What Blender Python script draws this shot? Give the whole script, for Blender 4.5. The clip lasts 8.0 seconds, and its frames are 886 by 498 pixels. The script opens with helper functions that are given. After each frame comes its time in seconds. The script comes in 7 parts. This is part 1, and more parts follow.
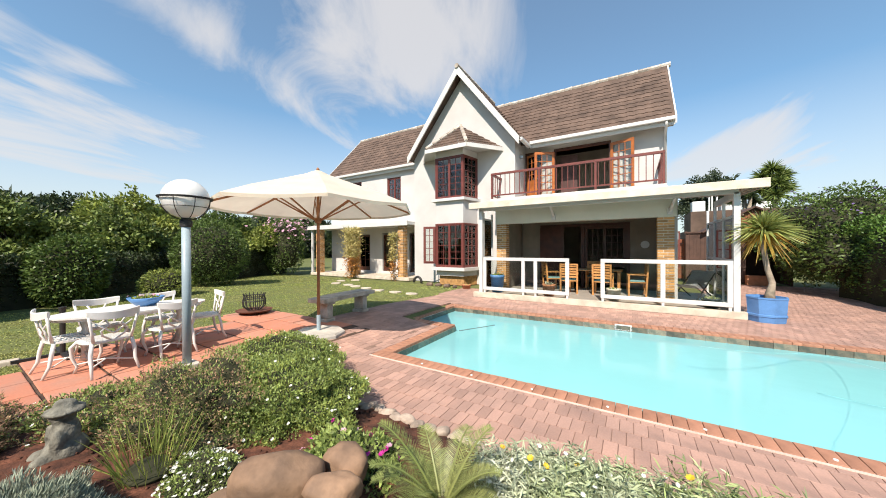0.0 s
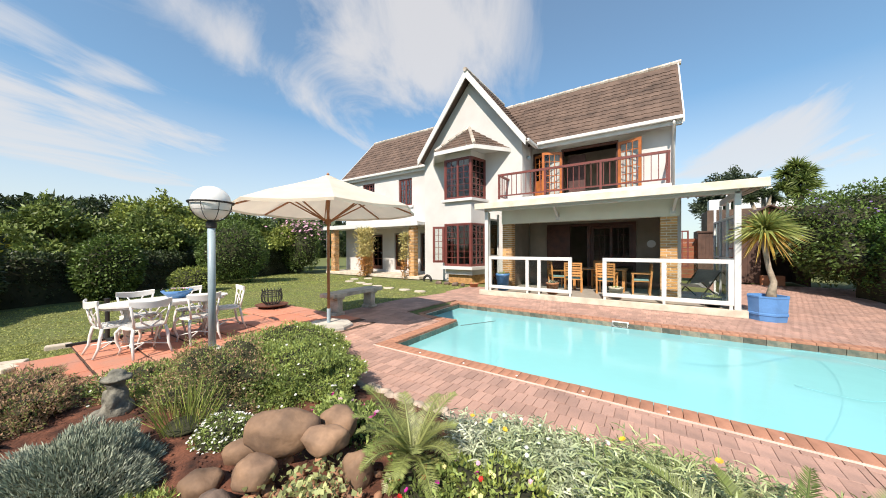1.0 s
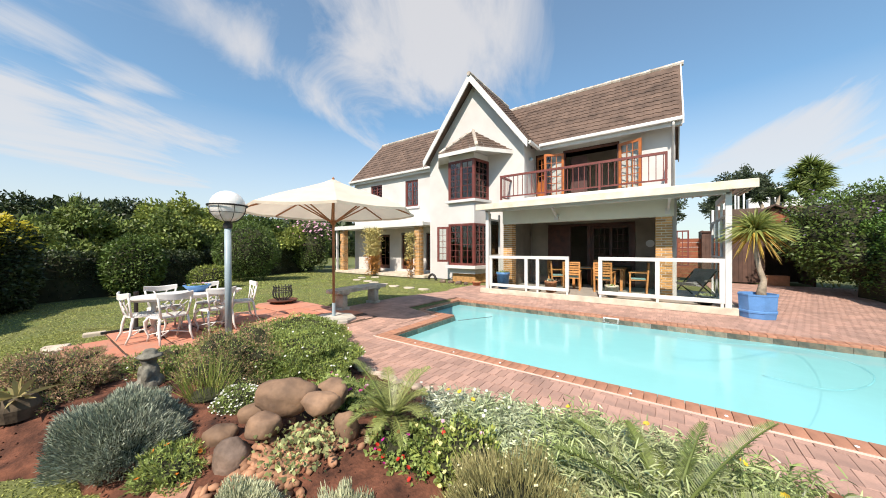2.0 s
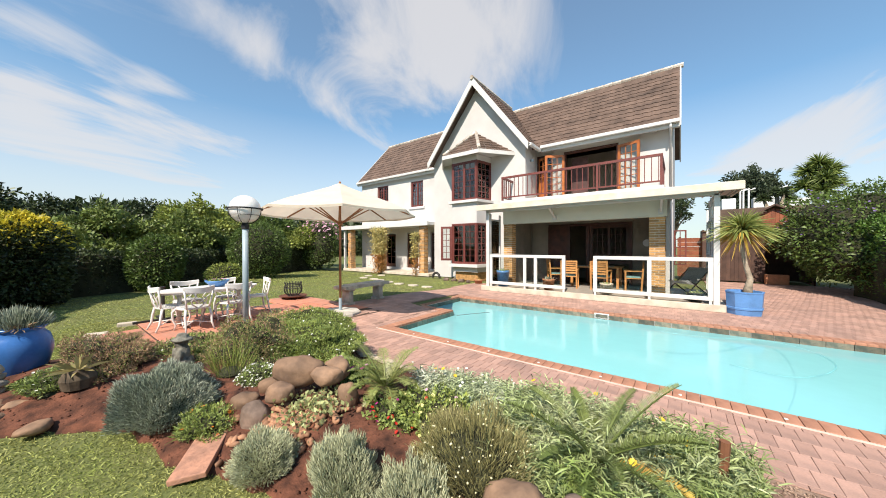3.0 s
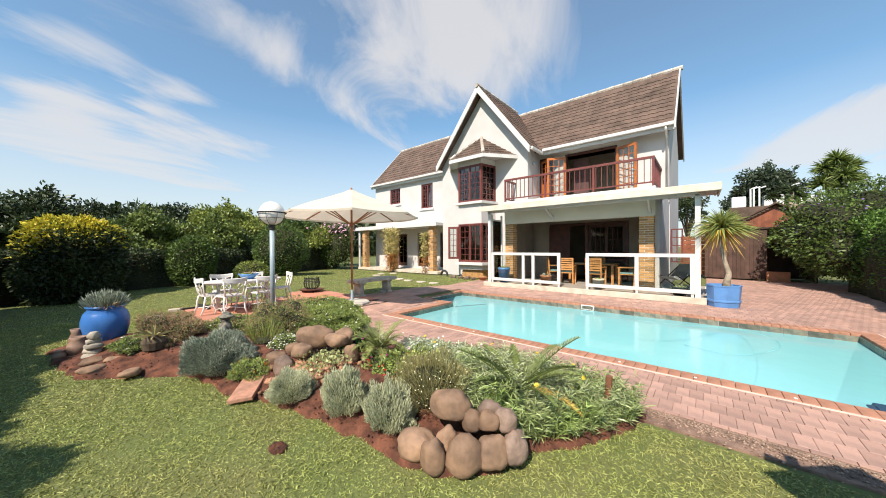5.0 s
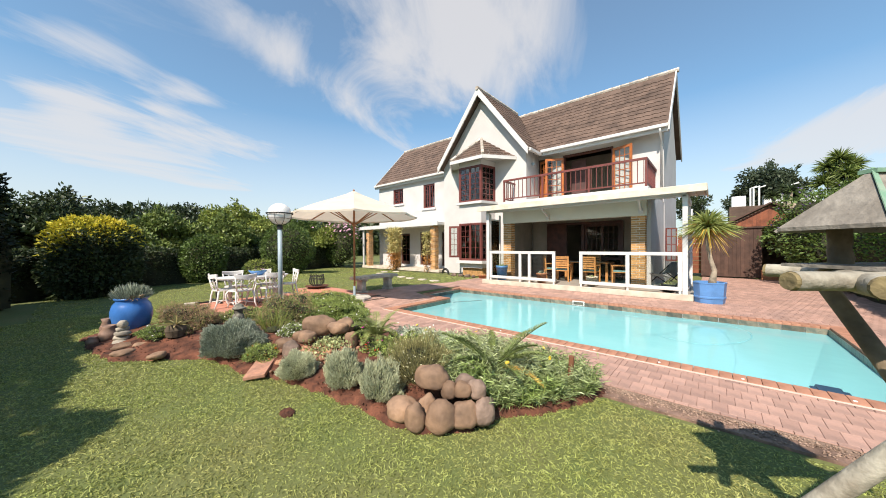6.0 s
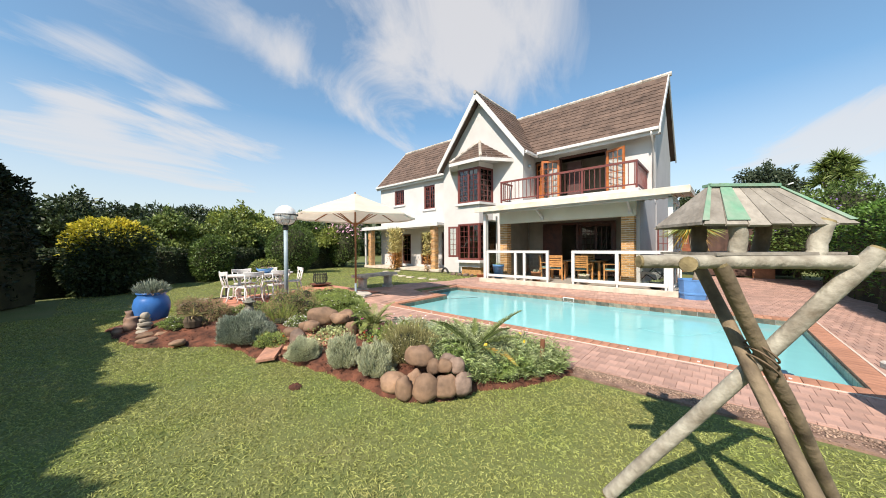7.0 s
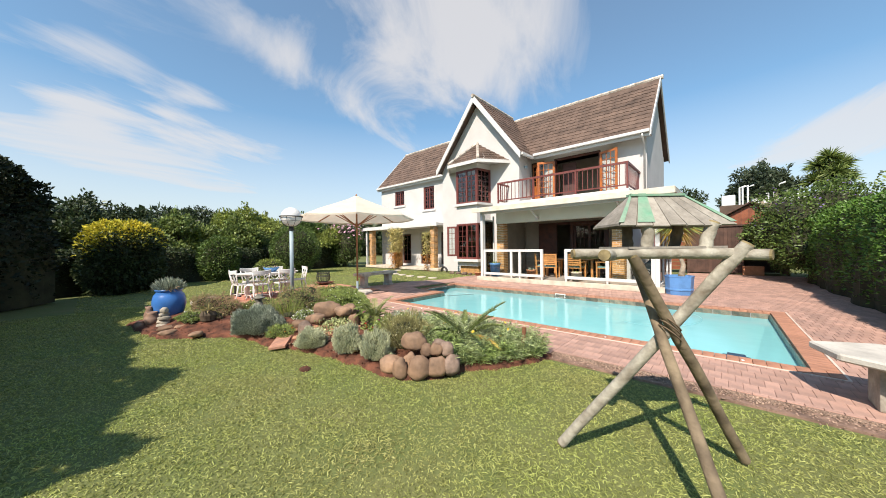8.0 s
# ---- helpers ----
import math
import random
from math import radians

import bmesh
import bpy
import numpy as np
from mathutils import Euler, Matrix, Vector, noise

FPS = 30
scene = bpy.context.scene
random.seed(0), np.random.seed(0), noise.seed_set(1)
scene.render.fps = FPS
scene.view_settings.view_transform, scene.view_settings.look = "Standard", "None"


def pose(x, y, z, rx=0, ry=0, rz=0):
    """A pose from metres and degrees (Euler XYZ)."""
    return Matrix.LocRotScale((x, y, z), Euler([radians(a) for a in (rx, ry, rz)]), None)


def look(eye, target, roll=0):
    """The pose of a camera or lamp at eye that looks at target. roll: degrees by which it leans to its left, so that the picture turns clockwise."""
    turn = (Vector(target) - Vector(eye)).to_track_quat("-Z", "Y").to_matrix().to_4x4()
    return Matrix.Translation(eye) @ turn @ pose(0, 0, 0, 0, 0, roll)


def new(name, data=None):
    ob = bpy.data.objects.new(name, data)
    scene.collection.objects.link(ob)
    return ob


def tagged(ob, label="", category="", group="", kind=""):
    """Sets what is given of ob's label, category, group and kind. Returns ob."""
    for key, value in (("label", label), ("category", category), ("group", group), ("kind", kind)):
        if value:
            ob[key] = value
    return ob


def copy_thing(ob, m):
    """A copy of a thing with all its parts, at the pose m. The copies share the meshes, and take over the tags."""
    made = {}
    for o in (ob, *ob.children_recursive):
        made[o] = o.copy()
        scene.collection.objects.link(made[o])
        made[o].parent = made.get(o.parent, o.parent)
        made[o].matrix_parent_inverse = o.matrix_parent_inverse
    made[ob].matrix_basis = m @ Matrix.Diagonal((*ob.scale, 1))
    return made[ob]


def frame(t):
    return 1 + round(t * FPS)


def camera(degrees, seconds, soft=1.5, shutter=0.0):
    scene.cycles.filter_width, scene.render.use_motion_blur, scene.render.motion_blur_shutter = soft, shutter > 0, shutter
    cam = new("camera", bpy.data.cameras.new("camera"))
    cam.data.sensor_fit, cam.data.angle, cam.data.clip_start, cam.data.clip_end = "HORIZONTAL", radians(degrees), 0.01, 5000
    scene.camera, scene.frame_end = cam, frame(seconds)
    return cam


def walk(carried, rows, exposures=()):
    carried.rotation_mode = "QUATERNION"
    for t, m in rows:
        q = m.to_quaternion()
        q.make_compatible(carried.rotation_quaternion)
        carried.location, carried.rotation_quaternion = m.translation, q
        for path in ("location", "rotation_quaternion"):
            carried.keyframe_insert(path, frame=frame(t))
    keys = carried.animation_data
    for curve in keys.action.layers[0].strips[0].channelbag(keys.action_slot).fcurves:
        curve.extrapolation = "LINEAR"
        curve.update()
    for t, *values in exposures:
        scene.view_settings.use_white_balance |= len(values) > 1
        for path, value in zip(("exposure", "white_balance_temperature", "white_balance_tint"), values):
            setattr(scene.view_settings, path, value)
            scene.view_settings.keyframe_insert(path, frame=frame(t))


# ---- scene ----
cam = camera(110.0, 8.0, soft=0.95)
PATH = [
    (0, (0.153, 0.114, 1.664), (-0.886, 1.823, 1.656), -0.2),
    (0.5, (0.379, 0.037, 1.645), (-0.706, 1.717, 1.639), -0.3),
    (1, (0.594, -0.05, 1.645), (-0.527, 1.607, 1.636), -0.2),
    (1.5, (0.827, -0.122, 1.624), (-0.323, 1.514, 1.617), -0.2),
    (3, (1.491, -0.48, 1.616), (0.278, 1.11, 1.603), -0.1),
    (3.5, (1.732, -0.583, 1.611), (0.495, 0.989, 1.599), -0.2),
    (4, (1.947, -0.691, 1.587), (0.688, 0.864, 1.576), -0.2),
    (4.5, (2.158, -0.807, 1.562), (0.881, 0.733, 1.553), -0.3),
    (6, (2.811, -1.118, 1.522), (1.496, 0.389, 1.508), -0.3),
    (6.5, (3.042, -1.229, 1.508), (1.717, 0.27, 1.494), -0.4),
    (7, (3.253, -1.346, 1.482), (1.925, 0.149, 1.472), -0.4),
    (7.5, (3.46, -1.465, 1.483), (2.128, 0.027, 1.471), -0.6),
    (8, (3.643, -1.605, 1.461), (2.309, -0.115, 1.45), -0.7),
]
walk(cam, [(t, look(eye, target, roll)) for t, eye, target, roll in PATH], [(0.0, 0.53, 6930, 14), (8.0, 0.53, 6930, 14)])

# ---- light ----
SUN = Vector((0.22, -1.0, 1.08)).normalized()
world = bpy.data.worlds.new("world")
scene.world = world
world.use_nodes = True
wn, wl = world.node_tree.nodes, world.node_tree.links
wn.clear()
w_out = wn.new("ShaderNodeOutputWorld")
w_bg = wn.new("ShaderNodeBackground")
w_sky = wn.new("ShaderNodeTexSky")
w_sky.sky_type, w_sky.sun_disc = "NISHITA", False
w_sky.sun_elevation = math.asin(SUN.z)
w_sky.sun_rotation = math.atan2(SUN.x, SUN.y)
w_sky.air_density, w_sky.dust_density, w_sky.ozone_density = 1.0, 0.4, 1.0
w_bg.inputs["Strength"].default_value = 0.072
# streaks of cirrus over the whole sky
w_co = wn.new("ShaderNodeTexCoord")
w_sep = wn.new("ShaderNodeSeparateXYZ")
wl.new(w_co.outputs["Generated"], w_sep.inputs[0])
w_add = wn.new("ShaderNodeMath")
w_add.operation, w_add.inputs[1].default_value = "ADD", 0.22
wl.new(w_sep.outputs["Z"], w_add.inputs[0])
w_div = wn.new("ShaderNodeVectorMath")
w_div.operation = "DIVIDE"
w_cmb = wn.new("ShaderNodeCombineXYZ")
for k in range(3):
    wl.new(w_add.outputs[0], w_cmb.inputs[k])
wl.new(w_co.outputs["Generated"], w_div.inputs[0])
wl.new(w_cmb.outputs[0], w_div.inputs[1])
w_map = wn.new("ShaderNodeMapping")
w_map.vector_type = "TEXTURE"
w_map.inputs["Location"].default_value = (0.3, 0.2, 0.0)
w_map.inputs["Rotation"].default_value = (0, 0, radians(105))
w_map.inputs["Scale"].default_value = (2.5, 0.95, 1.0)
wl.new(w_div.outputs[0], w_map.inputs["Vector"])
w_n1 = wn.new("ShaderNodeTexNoise")
w_n1.inputs["Scale"].default_value, w_n1.inputs["Detail"].default_value = 1.9, 9.0
w_n1.inputs["Roughness"].default_value, w_n1.inputs["Distortion"].default_value = 0.62, 0.9
wl.new(w_map.outputs[0], w_n1.inputs["Vector"])
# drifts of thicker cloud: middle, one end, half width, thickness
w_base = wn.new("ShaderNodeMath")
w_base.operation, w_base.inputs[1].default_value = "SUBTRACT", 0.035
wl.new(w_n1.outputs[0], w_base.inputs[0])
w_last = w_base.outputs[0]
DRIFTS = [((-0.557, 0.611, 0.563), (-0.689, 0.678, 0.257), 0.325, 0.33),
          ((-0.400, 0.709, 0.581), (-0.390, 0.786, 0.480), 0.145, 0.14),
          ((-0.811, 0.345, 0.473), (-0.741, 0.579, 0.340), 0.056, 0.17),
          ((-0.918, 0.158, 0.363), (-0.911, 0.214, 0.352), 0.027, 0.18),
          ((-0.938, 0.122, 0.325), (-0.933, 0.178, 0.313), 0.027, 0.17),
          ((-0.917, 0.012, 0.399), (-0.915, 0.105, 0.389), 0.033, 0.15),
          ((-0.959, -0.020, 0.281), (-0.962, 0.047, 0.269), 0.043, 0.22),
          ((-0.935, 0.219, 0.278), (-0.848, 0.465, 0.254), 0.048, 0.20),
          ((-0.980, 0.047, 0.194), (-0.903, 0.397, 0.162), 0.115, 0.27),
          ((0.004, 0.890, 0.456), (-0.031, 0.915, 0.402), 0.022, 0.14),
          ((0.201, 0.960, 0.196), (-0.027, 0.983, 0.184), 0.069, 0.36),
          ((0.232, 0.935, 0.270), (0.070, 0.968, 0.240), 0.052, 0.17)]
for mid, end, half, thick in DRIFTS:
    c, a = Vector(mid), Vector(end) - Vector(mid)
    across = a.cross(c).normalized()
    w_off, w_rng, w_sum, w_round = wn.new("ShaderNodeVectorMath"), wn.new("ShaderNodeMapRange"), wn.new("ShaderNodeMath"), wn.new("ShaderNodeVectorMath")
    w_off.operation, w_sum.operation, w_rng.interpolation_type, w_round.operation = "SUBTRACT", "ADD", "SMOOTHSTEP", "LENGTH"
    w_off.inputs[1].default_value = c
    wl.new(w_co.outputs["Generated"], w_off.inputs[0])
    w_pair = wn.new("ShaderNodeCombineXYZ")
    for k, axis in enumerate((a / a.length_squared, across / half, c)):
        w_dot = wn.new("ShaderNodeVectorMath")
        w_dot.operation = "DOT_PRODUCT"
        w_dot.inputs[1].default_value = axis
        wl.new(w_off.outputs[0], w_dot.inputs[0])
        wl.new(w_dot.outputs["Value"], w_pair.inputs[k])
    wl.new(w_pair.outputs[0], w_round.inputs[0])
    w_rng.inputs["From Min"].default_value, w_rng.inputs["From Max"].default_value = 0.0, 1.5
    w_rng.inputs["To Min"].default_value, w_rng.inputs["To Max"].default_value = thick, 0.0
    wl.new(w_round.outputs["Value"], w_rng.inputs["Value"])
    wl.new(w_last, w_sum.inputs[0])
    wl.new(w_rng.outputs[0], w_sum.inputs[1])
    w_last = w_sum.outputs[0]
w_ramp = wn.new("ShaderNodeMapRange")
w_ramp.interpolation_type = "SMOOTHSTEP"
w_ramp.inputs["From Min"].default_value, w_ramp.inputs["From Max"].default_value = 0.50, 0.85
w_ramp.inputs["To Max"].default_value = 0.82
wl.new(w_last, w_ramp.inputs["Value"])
# thin haze low over the horizon
w_haze = wn.new("ShaderNodeMapRange")
w_haze.inputs["From Min"].default_value, w_haze.inputs["From Max"].default_value = 0.08, 0.36
w_haze.inputs["To Min"].default_value, w_haze.inputs["To Max"].default_value = 0.74, 0.12
wl.new(w_sep.outputs["Z"], w_haze.inputs["Value"])
w_max = wn.new("ShaderNodeMath")
w_max.operation = "MAXIMUM"
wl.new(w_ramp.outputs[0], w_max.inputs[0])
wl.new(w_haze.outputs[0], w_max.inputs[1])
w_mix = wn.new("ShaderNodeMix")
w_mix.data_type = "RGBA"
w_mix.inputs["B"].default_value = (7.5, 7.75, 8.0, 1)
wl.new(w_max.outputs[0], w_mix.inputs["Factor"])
w_tone = wn.new("ShaderNodeMix")
w_tone.data_type, w_tone.blend_type = "RGBA", "MULTIPLY"
w_tone.inputs["Factor"].default_value = 1.0
w_tone.inputs["B"].default_value = (0.93, 1.68, 1.90, 1)
wl.new(w_sky.outputs[0], w_tone.inputs["A"])
wl.new(w_tone.outputs["Result"], w_mix.inputs["A"])
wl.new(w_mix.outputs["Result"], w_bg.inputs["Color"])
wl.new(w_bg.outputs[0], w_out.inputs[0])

sun_data = bpy.data.lights.new("sun", "SUN")
sun_data.energy, sun_data.angle, sun_data.color = 5.0, radians(0.53), (1.0, 0.945, 0.85)
sun = new("sun", sun_data)
sun.matrix_world = look(SUN * 60, (0, 0, 0))


# ---- materials ----
def mat(name, col, rough=0.7, var=0.18, scale=3.0, bump=0.15, bscale=60.0, metal=0.0, rand=0.0, island=0.0, tint=None, trans=0.0, spec=0.4):
    """A surface of one main colour with stains and grain at two sizes, and fine relief."""
    m = bpy.data.materials.new(name)
    m.use_nodes = True
    n, l = m.node_tree.nodes, m.node_tree.links
    b = n["Principled BSDF"]
    b.inputs["Roughness"].default_value, b.inputs["Metallic"].default_value = rough, metal
    b.inputs["Specular IOR Level"].default_value = spec
    co = n.new("ShaderNodeTexCoord")
    big, fine = n.new("ShaderNodeTexNoise"), n.new("ShaderNodeTexNoise")
    big.inputs["Scale"].default_value, big.inputs["Detail"].default_value = scale, 5
    fine.inputs["Scale"].default_value, fine.inputs["Detail"].default_value = bscale, 3
    l.new(co.outputs["Object"], big.inputs["Vector"])
    l.new(co.outputs["Object"], fine.inputs["Vector"])
    t = tint or [c * (1 - 2.2 * var) for c in col]
    mix = n.new("ShaderNodeMix")
    mix.data_type = "RGBA"
    mix.inputs["A"].default_value = (*[min(1, c * (1 + 0.5 * var)) for c in col], 1)
    mix.inputs["B"].default_value = (*t, 1)
    ramp = n.new("ShaderNodeMapRange")
    ramp.inputs["From Min"].default_value, ramp.inputs["From Max"].default_value = 0.35, 0.75
    l.new(big.outputs[0], ramp.inputs["Value"])
    l.new(ramp.outputs[0], mix.inputs["Factor"])
    value = n.new("ShaderNodeMath")
    value.operation = "MULTIPLY_ADD"
    value.inputs[1].default_value, value.inputs[2].default_value = 2 * var, 1 - var
    l.new(fine.outputs[0], value.inputs[0])
    last = value
    for amount, kind, socket in ((rand, "ShaderNodeObjectInfo", "Random"), (island, "ShaderNodeNewGeometry", "Random Per Island")):
        if amount:
            info, more, times = n.new(kind), n.new("ShaderNodeMath"), n.new("ShaderNodeMath")
            more.operation, times.operation = "MULTIPLY_ADD", "MULTIPLY"
            more.inputs[1].default_value, more.inputs[2].default_value = 2 * amount, 1 - amount
            l.new(info.outputs[socket], more.inputs[0])
            l.new(more.outputs[0], times.inputs[0])
            l.new(last.outputs[0], times.inputs[1])
            last = times
    hsv = n.new("ShaderNodeHueSaturation")
    l.new(last.outputs[0], hsv.inputs["Value"])
    l.new(mix.outputs["Result"], hsv.inputs["Color"])
    l.new(hsv.outputs[0], b.inputs["Base Color"])
    if bump:
        bm = n.new("ShaderNodeBump")
        bm.inputs["Strength"].default_value, bm.inputs["Distance"].default_value = bump, 0.01
        l.new(fine.outputs[0], bm.inputs["Height"])
        l.new(bm.outputs[0], b.inputs["Normal"])
    if trans:
        tr, ms = n.new("ShaderNodeBsdfTranslucent"), n.new("ShaderNodeMixShader")
        ms.inputs[0].default_value = trans
        l.new(hsv.outputs[0], tr.inputs["Color"])
        l.new(b.outputs[0], ms.inputs[1])
        l.new(tr.outputs[0], ms.inputs[2])
        l.new(ms.outputs[0], n["Material Output"].inputs["Surface"])
    return m


def pane(name, tint, rough=0.0, ior=1.45):
    """Clear sheet: it lets light straight through and mirrors by Fresnel."""
    m = bpy.data.materials.new(name)
    m.use_nodes = True
    n, l = m.node_tree.nodes, m.node_tree.links
    n.remove(n["Principled BSDF"])
    a, g, f, s = n.new("ShaderNodeBsdfTransparent"), n.new("ShaderNodeBsdfGlossy"), n.new("ShaderNodeFresnel"), n.new("ShaderNodeMixShader")
    a.inputs["Color"].default_value = (*tint, 1)
    g.inputs["Roughness"].default_value = rough
    f.inputs["IOR"].default_value = ior
    l.new(f.outputs[0], s.inputs[0])
    l.new(a.outputs[0], s.inputs[1])
    l.new(g.outputs[0], s.inputs[2])
    l.new(s.outputs[0], n["Material Output"].inputs["Surface"])
    return m


PLASTER = mat("plaster", (0.535, 0.515, 0.495), 0.85, 0.05, 1.2, 0.12, 90)
CREAM = mat("cream_paint", (0.66, 0.64, 0.54), 0.8, 0.05, 1.2, 0.08, 90)
WHITE = mat("white_paint", (0.585, 0.575, 0.55), 0.45, 0.05, 2.5, 0.05, 60)
AGED_WHITE = mat("aged_white_paint", (0.60, 0.555, 0.47), 0.55, 0.1, 3.0, 0.08, 60, tint=(0.50, 0.43, 0.32))
ROOF = mat("roof_tile", (0.135, 0.088, 0.066), 0.85, 0.25, 1.5, 0.3, 50, island=0.10)
CAP = mat("mortar_cap", (0.30, 0.24, 0.19), 0.9, 0.3, 6, 0.4, 40, rand=0.25, tint=(0.6, 0.56, 0.5))
YBRICK = mat("yellow_brick", (0.54, 0.29, 0.11), 0.85, 0.22, 8, 0.3, 60, rand=0.35)
MORTAR = mat("mortar", (0.68, 0.63, 0.54), 0.95, 0.15, 8, 0.3, 60)
PAVER = mat("paver", (0.41, 0.245, 0.19), 0.85, 0.2, 5, 0.4, 60, rand=0.14, tint=(0.30, 0.19, 0.155))
PAVER_M = mat("paver_field", (0.41, 0.245, 0.19), 0.85, 0.2, 1.9, 0.4, 60, island=0.15, tint=(0.30, 0.19, 0.155))
COPING = mat("coping_brick", (0.42, 0.20, 0.125), 0.7, 0.15, 6, 0.2, 60, rand=0.12)
JOINT = mat("paving_bed", (0.25, 0.155, 0.12), 0.95, 0.2, 5, 0.3, 60)
SLAB = mat("terracotta_slab", (0.50, 0.19, 0.115), 0.75, 0.14, 2.5, 0.2, 50, rand=0.12, tint=(0.42, 0.22, 0.16))
SOIL = mat("red_soil", (0.135, 0.050, 0.028), 0.95, 0.45, 6, 1.0, 45)
LAWN = mat("lawn", (0.095, 0.118, 0.033), 0.9, 0.3, 1.3, 0.8, 45, tint=(0.145, 0.145, 0.05))
BLADE = mat("grass_blade", (0.265, 0.305, 0.082), 0.6, 0.2, 0.8, 0, 30, island=0.42, tint=(0.325, 0.31, 0.11), trans=0.22)
MAROON = mat("maroon_paint", (0.155, 0.042, 0.034), 0.45, 0.12, 4, 0.1, 50)
DARKWOOD = mat("dark_stained_wood", (0.075, 0.024, 0.014), 0.45, 0.25, 5, 0.2, 40)
ORANGEWOOD = mat("varnished_wood", (0.42, 0.13, 0.035), 0.35, 0.18, 5, 0.15, 40)
TEAK = mat("teak", (0.55, 0.255, 0.085), 0.5, 0.18, 6, 0.2, 50)
# beige interior wall, darkened in colour for the shade indoors
ROOM_SHADE = mat("shade_toned_room", (0.24, 0.205, 0.165), 0.9, 0.1, 2, 0.1, 40)
STONEFLOOR = mat("patio_tile", (0.34, 0.31, 0.27), 0.5, 0.12, 3, 0.1, 40)
SANDSTONE = mat("patio_kerb", (0.58, 0.50, 0.40), 0.8, 0.15, 4, 0.2, 50)
POOLTILE = mat("pool_tile", (0.055, 0.10, 0.085), 0.35, 0.35, 7, 0.15, 40, rand=0.4, tint=(0.16, 0.16, 0.12))
GREYTILE = mat("weathered_tile", (0.15, 0.13, 0.095), 0.7, 0.35, 9, 0.5, 40, rand=0.45, tint=(0.07, 0.085, 0.07))
BASIN = mat("pool_paint", (0.36, 0.70, 0.70), 0.6, 0.05, 0.8, 0, 20)
CONCRETE = mat("concrete", (0.52, 0.48, 0.42), 0.9, 0.15, 4, 0.3, 50)
STONE = mat("weathered_stone", (0.36, 0.32, 0.26), 0.9, 0.25, 6, 0.5, 45)
STATUE = mat("mossy_stone", (0.20, 0.19, 0.155), 0.95, 0.3, 14, 0.7, 60)
ROCK = mat("river_rock", (0.25, 0.152, 0.093), 0.8, 0.3, 5, 0.6, 22, rand=0.34, tint=(0.125, 0.08, 0.055))
ROCKGREY = mat("grey_rock", (0.205, 0.142, 0.108), 0.8, 0.3, 5, 0.8, 26, rand=0.2)
EDGESTONE = mat("pale_stone", (0.42, 0.33, 0.26), 0.9, 0.25, 7, 0.6, 40, rand=0.2)
PEBBLE = mat("pebble", (0.32, 0.165, 0.095), 0.75, 0.2, 5, 0.2, 50, island=0.4)
LOG = mat("weathered_log", (0.34, 0.315, 0.255), 0.85, 0.3, 9, 0.8, 34, tint=(0.13, 0.10, 0.068))
LOGDARK = mat("brown_log", (0.20, 0.15, 0.095), 0.85, 0.3, 7, 0.8, 30, tint=(0.06, 0.042, 0.027))
LOGEND = mat("log_end", (0.26, 0.20, 0.10), 0.9, 0.3, 18, 0.4, 60)
PLANK = mat("grey_plank", (0.285, 0.255, 0.215), 0.85, 0.3, 8, 0.7, 35, rand=0.2, tint=(0.19, 0.165, 0.135))
GREENPAINT = mat("worn_green_paint", (0.11, 0.26, 0.165), 0.7, 0.2, 9, 0.3, 40, tint=(0.28, 0.31, 0.245))
STEEL = mat("painted_steel", (0.30, 0.38, 0.42), 0.45, 0.1, 4, 0.05, 50)
BLACKIRON = mat("black_iron", (0.03, 0.028, 0.026), 0.6, 0.2, 8, 0.2, 60)
RUST = mat("rusty_iron", (0.16, 0.06, 0.035), 0.85, 0.25, 8, 0.3, 60)
GLOBE = mat("opal_globe", (0.86, 0.85, 0.82), 0.25, 0.03, 3, 0, 50, trans=0.25)
CANVAS = mat("umbrella_canvas", (0.80, 0.72, 0.60), 0.85, 0.05, 3, 0.1, 150, trans=0.35)
POLEWOOD = mat("umbrella_wood", (0.33, 0.14, 0.06), 0.5, 0.15, 8, 0.1, 50)
BLUEGLAZE = mat("blue_glaze", (0.045, 0.17, 0.47), 0.3, 0.12, 3, 0.08, 40)
PALEBLUE = mat("pale_blue_paint", (0.10, 0.25, 0.52), 0.4, 0.12, 3, 0.08, 40)
CLAY = mat("terracotta_clay", (0.46, 0.20, 0.10), 0.8, 0.15, 6, 0.2, 50)
BROWNCLAY = mat("brown_clay", (0.26, 0.165, 0.12), 0.6, 0.2, 6, 0.2, 50)
BARK = mat("bark", (0.33, 0.27, 0.20), 0.95, 0.25, 9, 0.6, 30)
DARKBARK = mat("dark_bark", (0.10, 0.075, 0.05), 0.95, 0.25, 9, 0.6, 30)
SHED = mat("shed_board", (0.085, 0.045, 0.032), 0.7, 0.2, 4, 0.2, 40, rand=0.15)
REDBOARD = mat("red_board", (0.24, 0.075, 0.035), 0.6, 0.2, 4, 0.2, 40, rand=0.15)
TANK = mat("white_metal", (0.70, 0.71, 0.70), 0.5, 0.08, 3, 0.05, 40)
FABRIC = mat("grey_canvas", (0.42, 0.42, 0.42), 0.9, 0.1, 5, 0.1, 100)
CUSHION = mat("teal_cushion", (0.20, 0.36, 0.36), 0.9, 0.1, 8, 0.1, 100)
GLASS = pane("window_glass", (0.90, 0.93, 0.92))
WATER = pane("pool_water", (0.88, 0.985, 0.985), 0.11, 1.33)
n_w, l_w = WATER.node_tree.nodes, WATER.node_tree.links
w_wave, w_bump = n_w.new("ShaderNodeTexNoise"), n_w.new("ShaderNodeBump")
w_wave.inputs["Scale"].default_value, w_wave.inputs["Detail"].default_value = 2.2, 2
